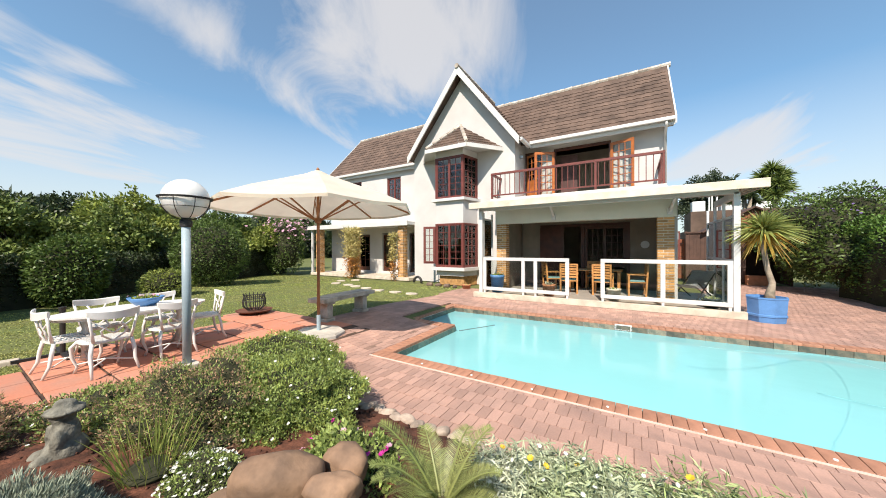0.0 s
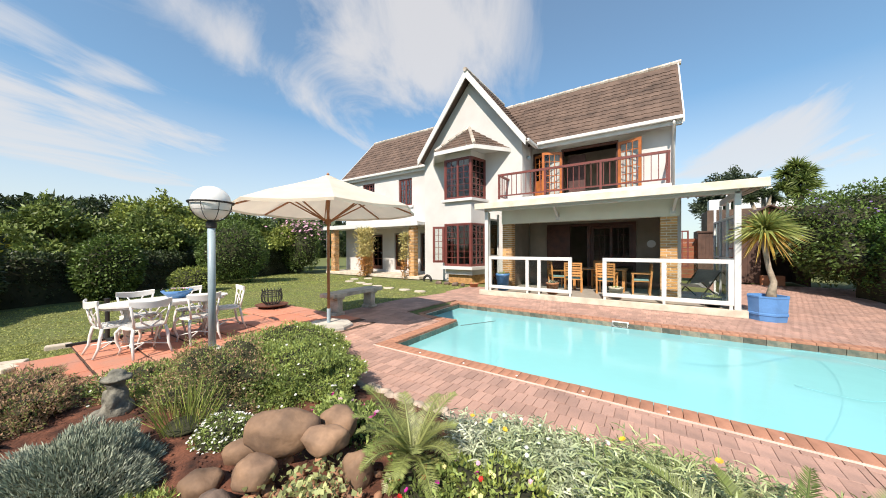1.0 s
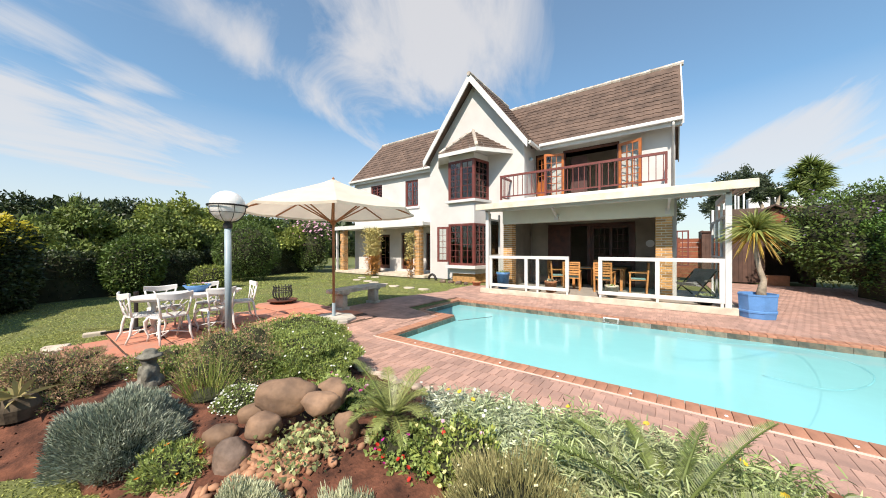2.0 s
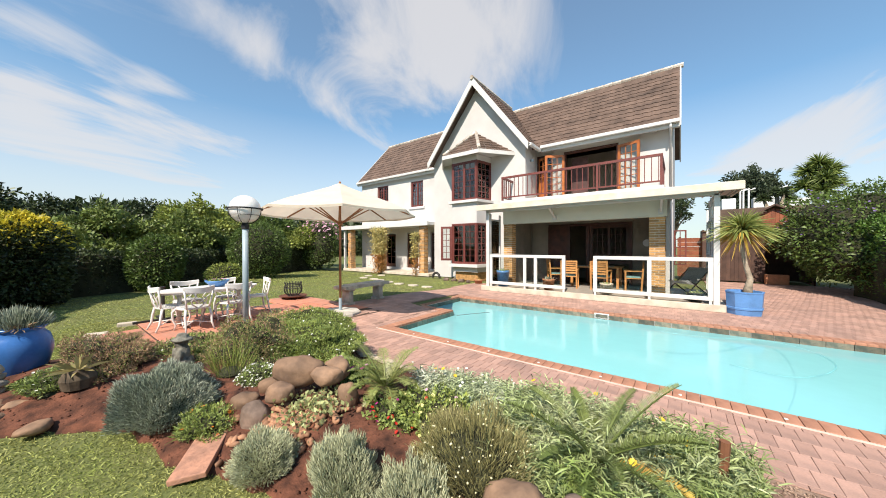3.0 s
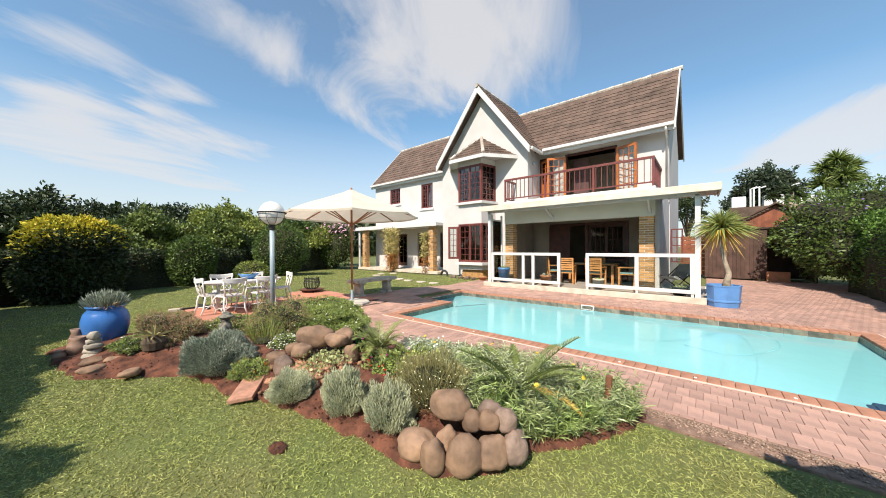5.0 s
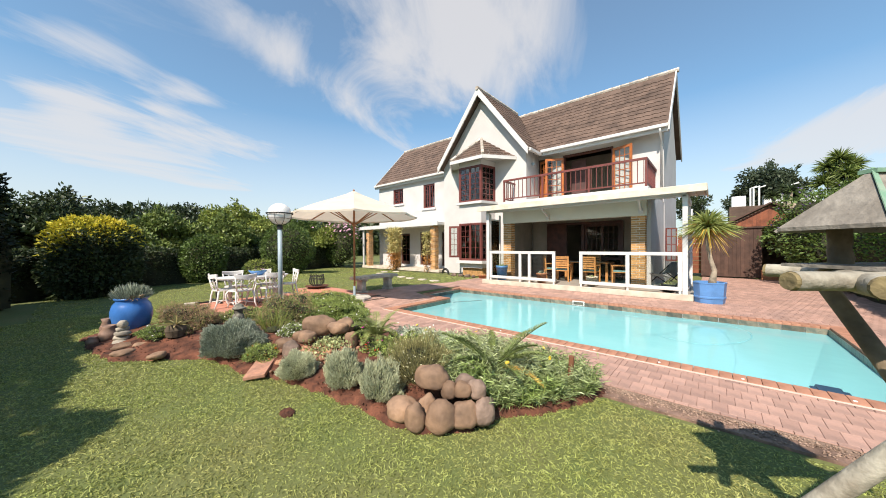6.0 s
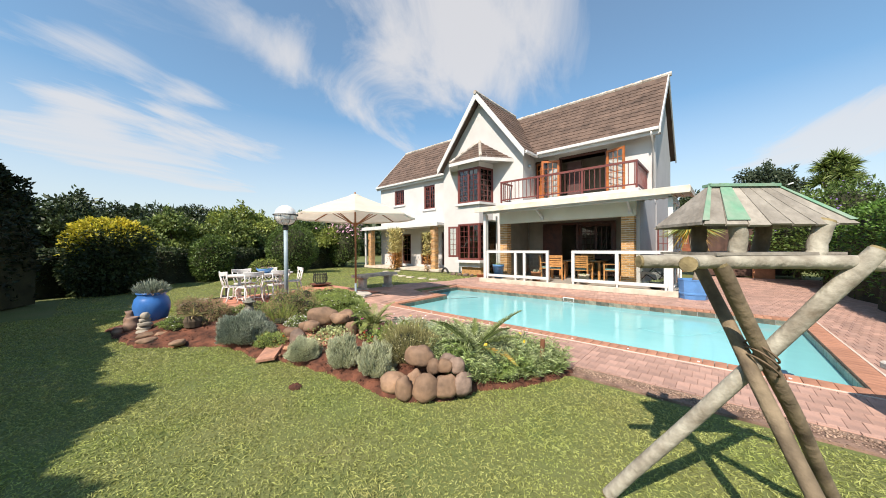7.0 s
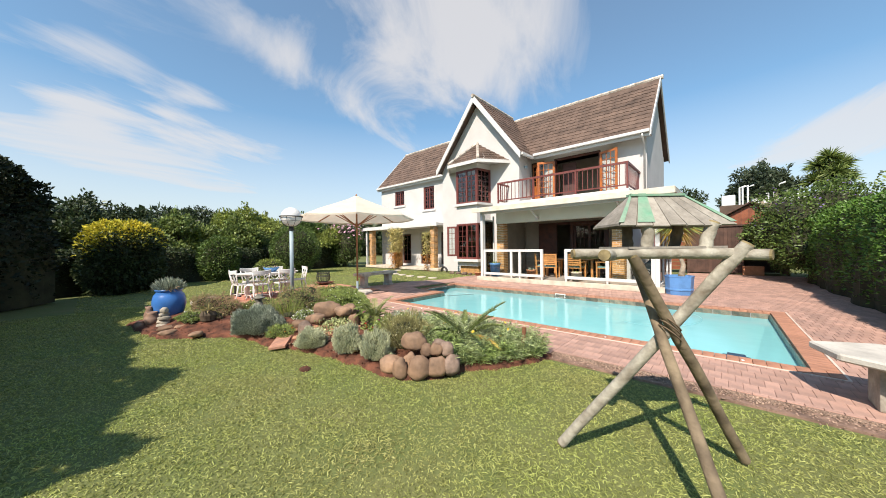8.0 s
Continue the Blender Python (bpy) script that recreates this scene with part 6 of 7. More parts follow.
# statue, jars and cairn, blue pot
bm = bmesh.new()
sx, sy = -3.45, 0.62
sz_ = bed_z(sx, sy) - 0.06
for c, r in (((0, 0, 0.10), (0.17, 0.15, 0.12)), ((0, 0.0, 0.24), (0.12, 0.10, 0.15)), ((0.0, -0.01, 0.40), (0.085, 0.085, 0.09)), ((0, 0, 0.455), (0.15, 0.14, 0.035)), ((0, 0, 0.50), (0.085, 0.08, 0.055)),
             ((0.11, -0.06, 0.20), (0.05, 0.05, 0.12)), ((-0.11, -0.06, 0.20), (0.05, 0.05, 0.12)), ((0.07, -0.13, 0.07), (0.07, 0.09, 0.06)), ((-0.07, -0.13, 0.07), (0.07, 0.09, 0.06))):
    bmesh.ops.create_icosphere(bm, subdivisions=3, radius=1.0, matrix=Matrix.Translation((sx + 0.8 * c[0], sy + 0.8 * c[1], sz_ + 0.8 * c[2])) @ Matrix.Diagonal((0.8 * r[0], 0.8 * r[1], 0.8 * r[2], 1)))
for v in bm.verts:
    v.co += Vector((noise.noise(v.co * 22), noise.noise(v.co * 22 + Vector((9, 0, 0))), noise.noise(v.co * 26 + Vector((0, 7, 0))))) * 0.012
statue = part("garden_statue", bm, STATUE, None, "", True)
fuse = statue.modifiers.new("fuse", "REMESH")
fuse.mode, fuse.voxel_size = "VOXEL", 0.011
bpy.context.view_layer.update()
whole = bpy.data.meshes.new_from_object(statue.evaluated_get(bpy.context.evaluated_depsgraph_get()))
statue.modifiers.clear()
statue.data = whole
for q in whole.polygons:
    q.use_smooth = True
tagged(statue, "small mossy stone garden figure with a broad hat", "statue")
pot = thing("blue_pot", "round glossy blue glazed pot with a grey plant", "plant pot")
bm = bmesh.new()
pz = lift(-5.0, -0.5)
lathe(bm, [(0.0, -0.02), (0.15, -0.02), (0.18, 0.05), (0.24, 0.19), (0.272, 0.33), (0.272, 0.42), (0.245, 0.53), (0.20, 0.59), (0.207, 0.61), (0.225, 0.625), (0.225, 0.645), (0.19, 0.645), (0.18, 0.58), (0.0, 0.58)], 32, (-4.81, -0.62, pz))
part("pot", bm, BLUEGLAZE, pot, smooth=True)
n = 2600
d = unit(RNG.normal(size=(n, 3)))
d[:, 2] = np.abs(d[:, 2])
blades("plant", np.array([[-4.81, -0.62, pz + 0.63]]) + d * np.array([[0.25, 0.25, 0.20]]) * RNG.random((n, 1)) ** 0.5, d * [[0.8, 0.8, 0.8]] + [[0, 0, 1.1]], RNG.uniform(0.05, 0.12, n), 0.008, 0.2, L_LAV, pot)
dry = unit(np.c_[RNG.uniform(0.3, 1.0, 22), RNG.normal(size=22) * 0.5, RNG.uniform(0.1, 0.6, 22)])
blades("dry_leaf_tuft", np.tile([[-4.68, -0.60, pz + 0.63]], (22, 1)), dry, RNG.uniform(0.14, 0.24, 22), 0.022, 0.4, L_BROWN, pot)
for k, (x, y, r, h, m_) in enumerate(((-4.62, -0.90, 0.125, 0.27, BROWNCLAY), (-4.60, -1.08, 0.075, 0.12, BROWNCLAY), (-4.80, -0.92, 0.09, 0.36, BROWNCLAY))):
    bm = bmesh.new()
    lathe(bm, [(0, 0), (r * 0.7, 0), (r, h * 0.35), (r * 0.95, h * 0.6), (r * 0.55, h * 0.85), (r * 0.75, h), (r * 0.6, h), (r * 0.4, h * 0.86), (0, h * 0.8)], 18, (x, y, lift(x, y)))
    tagged(part("clay_jar", bm, m_, None, "", True), "dark brown glazed clay jar at the bed's edge", "jar", "clay jars beside the blue pot")
for k, (x, y, z, r, s) in enumerate(((-4.20, -0.78, 0.05, 0.14, 0.05), (-4.23, -0.77, 0.12, 0.11, 0.045), (-4.19, -0.76, 0.19, 0.10, 0.04), (-4.23, -0.76, 0.25, 0.09, 0.04), (-4.22, -0.76, 0.33, 0.085, 0.06),
                                  (-3.88, -0.78, 0.05, 0.16, 0.05), (-3.68, -0.58, 0.05, 0.12, 0.06), (-3.52, -0.79, 0.04, 0.14, 0.045), (-2.98, -0.50, 0.04, 0.12, 0.045))):
    rock((x, y, z + lift(x, y) * 0.5), (r, r * 0.75, s), 40 * k, STONE if k < 5 else ROCK, "flat grey stone of a small cairn" if k < 5 else "flat stone edging the bed", k * 3.3, "stones beside the blue pot")


# ---- terrace ----
sx_, sy_ = [-7.14, -6.48, -5.88, -5.28, -4.68, -4.08], [0.15 + 0.55 * k for k in range(9)]
slab_places = [(sx_[i], sx_[i + 1], sy_[j], sy_[j + 1]) for i in range(5) for j in range(8)] + [(-7.80, -7.16, 3.45, 4.0), (-7.80, -7.16, 4.0, 4.55), (-8.0, -7.82, 3.6, 4.4)]
for x0, x1, y0, y1 in slab_places:
    cx, cy = (x0 + x1) / 2, (y0 + y1) / 2
    if in_bed(cx, cy) and edge_far(cx, cy) > 0.25 or (cy < 0.7 and cx < -6.6) or (cx > -4.9 and cy > 3.2):
        continue
    hx, hy = (x1 - x0) / 2 - 0.014, (y1 - y0) / 2 - 0.014
    bm = boxes((-hx, hx, -hy, hy, -0.07, 0.012), bev=0.012)
    bm.transform(pose(cx + random.uniform(-0.006, 0.006), cy + random.uniform(-0.006, 0.006), lift(cx, cy) + 0.004 + random.uniform(-0.004, 0.005), random.uniform(-0.35, 0.35), random.uniform(-0.35, 0.35), random.uniform(-0.7, 0.7)))
    part("slab", bm, SLAB, pavement)
bm = bmesh.new()
for x0, x1, y0, y1 in ((-6.47, -4.2, 0.18, 0.70), (-7.14, -4.2, 0.70, 4.54)):
    xs, ys = np.linspace(x0, x1, 9), np.linspace(y0, y1, 2 if y1 < 1 else 11)
    grid = [[bm.verts.new((x, y, lift(x, y) + 0.003)) for x in xs] for y in ys]
    for j in range(len(ys) - 1):
        for i in range(8):
            bm.faces.new((grid[j][i], grid[j][i + 1], grid[j + 1][i + 1], grid[j + 1][i]))
bmesh.ops.remove_doubles(bm, verts=bm.verts, dist=0.001)
tagged(part("terrace_bed", bm, mat("dark_joint_earth", (0.09, 0.055, 0.038), 0.95, 0.3, 7, 0.6, 40)), "dark earth joints of the terracotta slab terrace", "terrace", kind="structure")
for k, (x, y, a) in enumerate(((-6.58, 0.14, 70), (-6.36, 0.10, 12), (-7.20, 0.60, 80))):
    bm = boxes((-0.14, 0.14, -0.075, 0.075, -0.05, 0.045), bev=0.02)
    bm.transform(pose(x, y, lift(x, y) - 0.01, 0, 0, a))
    tagged(part("edging_stone", bm, SANDSTONE), "pale weathered stone block edging the terrace", "edging stone", "edging stones of the terrace")
T = 0.112

# white cast garden furniture
IRON = mat("white_cast_metal", (0.68, 0.67, 0.65), 0.4, 0.06, 5, 0.1, 60, tint=(0.62, 0.60, 0.55))


def garden_chair():
    """Curved cast chair: back to -y, seat facing +y."""
    ch = thing("garden_chair", "white cast-metal garden chair with a scrolled back", "chair", "white chairs round the oval table")
    bm = bmesh.new()
    ring = []
    for k in range(28):
        a = 2 * math.pi * k / 28
        c, s = math.cos(a), math.sin(a)
        ring.append((0.235 * math.copysign(abs(c) ** 0.7, c), 0.22 * math.copysign(abs(s) ** 0.7, s)))
    prism(bm, ring, 0.435, 0.462)
    part("seat", bm, IRON, ch)
    bm = bmesh.new()
    for k in range(9):
        y = -0.17 + 0.0425 * k
        w = 0.19 if abs(y) < 0.15 else 0.15
        box(bm, -w, w, y - 0.012, y + 0.012, 0.462, 0.470)
    part("seat_pattern", bm, IRON, ch)
    for sx in (-1, 1):
        for sy in (-1, 1):
            bm = bmesh.new()
            if sy > 0:
                pts = [(sx * 0.19, 0.17, 0.44), (sx * 0.235, 0.215, 0.36), (sx * 0.225, 0.225, 0.22), (sx * 0.19, 0.20, 0.10), (sx * 0.20, 0.235, 0.012)]
            else:
                pts = [(sx * 0.18, -0.18, 0.44), (sx * 0.20, -0.205, 0.30), (sx * 0.20, -0.225, 0.15), (sx * 0.215, -0.285, 0.012)]
            tube(bm, pts, [0.021, 0.022, 0.018, 0.014, 0.017][: len(pts)], 8)
            part("leg", bm, IRON, ch, smooth=True)
    bm = bmesh.new()
    rows = []
    for k in range(21):
        a = -1 + k / 10
        y, z, t = -0.30 + 0.065 * a * a, 0.80 + 0.035 * a * a, 0.052 - 0.014 * a ** 4
        rows.append([bm.verts.new((0.24 * a, y + dy, z + dz)) for dy, dz in ((-0.013, -t), (0.011, -t), (0.013, t * 0.8), (0.0, t), (-0.013, t * 0.8))])
    for p, q in zip(rows, rows[1:]):
        for k in range(5):
            bm.faces.new((p[k], p[(k + 1) % 5], q[(k + 1) % 5], q[k]))
    bm.faces.new(rows[0][::-1])
    bm.faces.new(rows[-1])
    part("back_rail", bm, IRON, ch)
    for sx in (-1, 1):
        bm = bmesh.new()
        tube(bm, [(sx * 0.17, -0.19, 0.45), (sx * 0.19, -0.215, 0.58), (sx * 0.225, -0.245, 0.80)], [0.017, 0.015, 0.016], 7)
        part("back_post", bm, IRON, ch, smooth=True)
    bm = bmesh.new()
    for sx in (-1, 1):
        tube(bm, [(sx * 0.02, -0.20, 0.46), (sx * 0.10, -0.22, 0.53), (sx * 0.12, -0.235, 0.60), (sx * 0.05, -0.25, 0.67), (sx * 0.10, -0.27, 0.76)], 0.012, 6)
        tube(bm, [(sx * 0.17, -0.235, 0.70), (sx * 0.09, -0.24, 0.63), (sx * 0.03, -0.235, 0.57), (0.0, -0.225, 0.55)], 0.011, 6)
    part("back_scroll", bm, IRON, ch, smooth=True)
    bm = bmesh.new()
    for sx in (-1, 1):
        tube(bm, [(sx * 0.19, -0.20, 0.14), (0, -0.02, 0.18), (-sx * 0.19, 0.19, 0.13)], 0.010, 6)
    part("stretcher", bm, IRON, ch, smooth=True)
    return ch


first = garden_chair()
spots = [(-5.56, 1.25, 90 + 8), (-5.64, 1.92, 90 + 6), (-6.52, 1.40, -90), (-6.52, 2.12, -86), (-6.00, 1.02, 6), (-6.12, 2.52, 172)]
first.matrix_basis = pose(spots[0][0], spots[0][1], T, 0, 0, spots[0][2]) @ Matrix.Diagonal((1.0, 0.96, 0.93, 1))
for x, y, a in spots[1:]:
    copy_thing(first, pose(x, y, T, 0, 0, a))
table = thing("garden_table", "white oval cast-metal garden table", "table", at=(-6.05, 1.66, T))
bm = bmesh.new()
oval = [(0.46 * math.cos(a), 0.84 * math.sin(a)) for a in (2 * math.pi * k / 44 for k in range(44))]
prism(bm, oval, 0.675, 0.698)
part("tabletop", bm, IRON, table)
bm = bmesh.new()
prism(bm, [(0.9 * x, 0.94 * y) for x, y in oval], 0.635, 0.675)
part("apron", bm, IRON, table)
for sy in (-0.5, 0.5):
    bm = bmesh.new()
    lathe(bm, [(0.05, 0.08), (0.035, 0.2), (0.06, 0.38), (0.03, 0.5), (0.055, 0.635)], 12, (0, sy, 0))
    part("pedestal", bm, IRON, table, smooth=True)
    for sx in (-1, 1):
        bm = bmesh.new()
        tube(bm, [(0, sy, 0.2), (sx * 0.12, sy, 0.17), (sx * 0.25, sy, 0.06), (sx * 0.32, sy, 0.015)], [0.022, 0.02, 0.018, 0.02], 7)
        part("foot", bm, IRON, table, smooth=True)
bowl = thing("blue_bowl", "shallow blue bowl planted with small flowers", "bowl", at=(-6.10, 1.78, T + 0.698))
bm = bmesh.new()
lathe(bm, [(0.0, 0.0), (0.10, 0.0), (0.17, 0.07), (0.215, 0.13), (0.20, 0.13), (0.155, 0.09), (0.0, 0.09)], 26)
part("bowl", bm, PALEBLUE, bowl, smooth=True)
n = 160
p = np.c_[RNG.normal(size=(n, 2)) * 0.07, np.full(n, 0.10)]
tagged(leaves("plant", p, np.tile([[0, 0, 1.0]], (n, 1)), 0.06, 0.03, L_LIGHT, bowl, 0.6), kind="stuff")
tagged(blossoms("flower", np.c_[RNG.normal(size=(14, 2)) * 0.08, np.full(14, 0.15)], 0.02, 5, F_BLUSH, bowl), kind="stuff")
stand = thing("umbrella_stand", "black iron umbrella stand with a short tube", "stand", at=(-7.0, 1.10, T))
bm = bmesh.new()
tube(bm, [(0, 0, 0), (0, 0, 0.62), (0, 0, 0.70)], [0.03, 0.03, 0.042], 10)
part("tube", bm, BLACKIRON, stand)
part("cross_foot", boxes((-0.45, 0.45, -0.03, 0.03, 0.0, 0.04), (-0.03, 0.03, -0.45, -0.03, 0.0, 0.04), (-0.03, 0.03, 0.03, 0.45, 0.0, 0.04)), BLACKIRON, stand)

# lamp post
lamp = thing("lamp_post", "grey-blue garden lamp post with a white globe", "lamp", at=(-4.72, 1.80, 0.10))
part("base_block", boxes((-0.13, 0.13, -0.11, 0.11, -0.06, 0.10), bev=0.015), CONCRETE, lamp, "rough concrete block")
bm = bmesh.new()
tube(bm, [(0, 0, 0.08), (0, 0, 1.86)], 0.048, 14)
part("pole", bm, STEEL, lamp, smooth=True)
bm = bmesh.new()
lathe(bm, [(0.05, 1.84), (0.065, 1.85), (0.065, 1.92), (0.05, 1.93), (0.05, 1.97)], 14)
part("collar", bm, BLACKIRON, lamp)
bm = bmesh.new()
prof = [(0.0, -0.245)] + [(0.25 * math.sin(a), -0.25 * math.cos(a)) for a in (math.pi * k / 14 for k in range(1, 14))] + [(0.0, 0.25)]
lathe(bm, prof, 28, (0, 0, 2.20))
part("globe", bm, GLOBE, lamp, "white opal glass globe", True)
bm = bmesh.new()
for k in range(8):
    a = 2 * math.pi * k / 8
    tube(bm, [(0.27 * math.sin(q) * math.cos(a), 0.27 * math.sin(q) * math.sin(a), 2.20 - 0.27 * math.cos(q)) for q in (0.2 + 1.37 * j / 7 for j in range(8))], 0.005, 5)
for zz, rr in ((2.20, 0.275), (2.212, 0.28), (2.09, 0.25)):
    tube(bm, [(rr * math.cos(a), rr * math.sin(a), zz) for a in (2 * math.pi * k / 30 for k in range(31))], 0.008 if zz > 2.15 else 0.005, 5, False)
part("wire_cage", bm, BLACKIRON, lamp, "dark wire cage under the globe")

# parasol
para = thing("garden_umbrella", "large cream canvas umbrella on a wooden pole", "umbrella", at=(-4.72, 3.76, 0.09))
R_, RIM, TOP = 1.78, 2.30, 2.92
bm = bmesh.new()
rings = []
for f, z in ((0.0, TOP), (0.12, TOP - 0.02), (0.45, TOP - 0.24), (0.75, TOP - 0.43), (1.0, RIM)):
    ring = []
    for k in range(32):
        a = 2 * math.pi * k / 32 + radians(12)
        sector = (k % 4) / 4
        sag = 1 - 0.075 * math.sin(math.pi * sector) * (f > 0.1)
        zz = z - 0.03 * math.sin(math.pi * sector) * f
        ring.append(bm.verts.new((R_ * f * sag * math.cos(a), R_ * f * sag * math.sin(a), zz)))
    rings.append(ring)
for a, b in zip(rings, rings[1:]):
    for k in range(32):
        bm.faces.new((a[k], b[k], b[(k + 1) % 32], a[(k + 1) % 32]))
part("canopy", bm, CANVAS, para, "cream canvas canopy of eight panels")
bm = bmesh.new()
for k in range(32):
    a0, a1 = 2 * math.pi * k / 32 + radians(12), 2 * math.pi * (k + 1) / 32 + radians(12)
    s0, s1 = 1 - 0.075 * math.sin(math.pi * (k % 4) / 4), 1 - 0.075 * math.sin(math.pi * ((k + 1) % 4) / 4)
    z0, z1 = RIM - 0.03 * math.sin(math.pi * (k % 4) / 4), RIM - 0.03 * math.sin(math.pi * ((k + 1) % 4) / 4)
    q = [(R_ * s0 * math.cos(a0), R_ * s0 * math.sin(a0), z0), (R_ * s1 * math.cos(a1), R_ * s1 * math.sin(a1), z1)]
    bm.faces.new([bm.verts.new(v) for v in (q[0], q[1], (q[1][0] * 0.995, q[1][1] * 0.995, q[1][2] - 0.045), (q[0][0] * 0.995, q[0][1] * 0.995, q[0][2] - 0.045))])
part("hem", bm, CANVAS, para)
bm = bmesh.new()
lathe(bm, [(0.30, TOP - 0.09), (0.16, TOP + 0.01), (0.05, TOP + 0.06), (0.0, TOP + 0.065)], 16)
part("vent_cap", bm, CANVAS, para)
bm = bmesh.new()
lathe(bm, [(0.025, TOP + 0.05), (0.03, TOP + 0.09), (0.0, TOP + 0.13)], 10)
part("finial", bm, POLEWOOD, para)
bm = bmesh.new()
tube(bm, [(0, 0, 0.10), (0, 0, TOP + 0.02)], 0.027, 12)
part("pole", bm, POLEWOOD, para, smooth=True)
bm = bmesh.new()
tube(bm, [(0, 0, 0.06), (0, 0, 0.36)], 0.036, 12)
part("sleeve", bm, STEEL, para)
bm = bmesh.new()
lathe(bm, [(0.028, 2.02), (0.055, 2.03), (0.055, 2.12), (0.028, 2.13)], 12)
part("hub", bm, POLEWOOD, para)
for k in range(8):
    a = 2 * math.pi * k / 8 + radians(12)
    d = Vector((math.cos(a), math.sin(a), 0))
    bm = bmesh.new()
    bar(bm, d * 0.03 + Vector((0, 0, TOP - 0.05)), d * (R_ * 0.985) + Vector((0, 0, RIM - 0.015)), 0.02, 0.03)
    rib = part("rib", bm, POLEWOOD, para)
    bm = bmesh.new()
    bar(bm, d * 0.05 + Vector((0, 0, 2.08)), d * (R_ * 0.52) + Vector((0, 0, TOP - 0.36)), 0.018, 0.025)
    part("strut", bm, POLEWOOD, rib)
bm = bmesh.new()
lathe(bm, [(0.0, -0.06), (0.46, -0.06), (0.46, 0.04), (0.43, 0.07), (0.0, 0.085)], 8)
part("base_plate", bm, CONCRETE, para, "octagonal concrete base plate")

# stone bench
bench = thing("stone_bench", "weathered stone garden bench on two carved feet", "bench", at=(-5.52, 5.05, 0.09), turn=97)
bench.scale = (1.06, 1.06, 1.14)
bm = bmesh.new()
arc = [(-0.80 + 1.6 * k / 10, 0.05 * (1 - ((k - 5) / 5) ** 2)) for k in range(11)]
prism(bm, [(x, y - 0.22) for x, y in arc] + [(x, y + 0.22) for x, y in arc[::-1]], 0.38, 0.455)
bmesh.ops.bevel(bm, geom=bm.edges[:], offset=0.012, segments=1, affect="EDGES")
BENCHSTONE = mat("bench_stone", (0.50, 0.44, 0.36), 0.9, 0.22, 6, 0.5, 45)
part("seat", bm, BENCHSTONE, bench)
for sx in (-0.54, 0.54):
    bm = bmesh.new()
    prism(bm, [(sx - 0.12, -0.15), (sx + 0.12, -0.15), (sx + 0.12, 0.15), (sx - 0.12, 0.15)], 0.0, 0.07)
    prism(bm, [(sx - 0.075, -0.13), (sx + 0.075, -0.13), (sx + 0.075, 0.13), (sx - 0.075, 0.13)], 0.07, 0.33)
    prism(bm, [(sx - 0.11, -0.16), (sx + 0.11, -0.16), (sx + 0.11, 0.16), (sx - 0.11, 0.16)], 0.33, 0.38)
    bmesh.ops.bevel(bm, geom=bm.edges[:], offset=0.014, segments=1, affect="EDGES")
    part("foot", bm, BENCHSTONE, bench)

# fire basket
brazier = thing("fire_basket", "black iron fire basket on a rusty tray", "brazier", at=(-7.55, 4.10, lift(-7.55, 4.10) + 0.012))
brazier.scale = (1.05, 1.05, 1.05)
bm = bmesh.new()
lathe(bm, [(0.0, 0.05), (0.34, 0.06), (0.37, 0.09), (0.36, 0.09), (0.33, 0.075), (0.0, 0.065)], 24)
for k in range(3):
    a = 2.1 * k
    tube(bm, [(0.25 * math.cos(a), 0.25 * math.sin(a), 0.06), (0.28 * math.cos(a), 0.28 * math.sin(a), -0.01)], 0.015, 6)
part("tray", bm, RUST, brazier, "rusty round tray")
for k in range(16):
    a = 2 * math.pi * k / 16
    bm = bmesh.new()
    tube(bm, [(r * math.cos(a), r * math.sin(a), z) for r, z in ((0.14, 0.10), (0.22, 0.18), (0.23, 0.30), (0.20, 0.40), (0.22, 0.46))], 0.010, 5)
    part("bar", bm, BLACKIRON, brazier)
bm = bmesh.new()
for r, z in ((0.14, 0.10), (0.23, 0.30), (0.205, 0.40)):
    tube(bm, [(r * math.cos(a), r * math.sin(a), z) for a in (2 * math.pi * k / 24 for k in range(25))], 0.010, 5, False)
part("hoop", bm, BLACKIRON, brazier)

# bird feeder of lashed poles
U_, W_ = Vector((0.748, 0.664, 0)), Vector((-0.664, 0.748, 0))
FO = Vector((3.327, 0.7255, 0))


def fp(u, w, z):
    return FO + U_ * u + W_ * w + Vector((0, 0, z))


feeder = thing("bird_feeder", "rustic bird feeder of weathered poles with a plank roof", "bird feeder")


def log(name, p, q, r, label="", wood=LOG):
    p, q = Vector(p), Vector(q)
    bm = bmesh.new()
    n = 9
    pts, rad = [], []
    for k in range(n):
        s = k / (n - 1)
        pts.append(p.lerp(q, s) + Vector((0.010 * noise.noise(Vector((s * 4, p.x * 9, 0))), 0.010 * noise.noise(Vector((s * 4, p.y * 9, 5))), 0)))
        rad.append(r * (1 + 0.07 * noise.noise(Vector((s * 5, p.z * 7, q.x * 3)))))
    tube(bm, pts, rad, 14, False)
    ob = part(name, bm, wood, feeder, label, True)
    for c, d in ((pts[0], pts[0] - pts[1]), (pts[-1], pts[-1] - pts[-2])):
        bm = bmesh.new()
        bmesh.ops.create_cone(bm, cap_ends=True, segments=14, radius1=r * 0.98, radius2=r * 0.90, depth=0.012, matrix=Matrix.Translation(c + d.normalized() * 0.004) @ d.to_track_quat("Z", "Y").to_matrix().to_4x4())
        part("cut_end", bm, LOGEND, ob)
    return ob


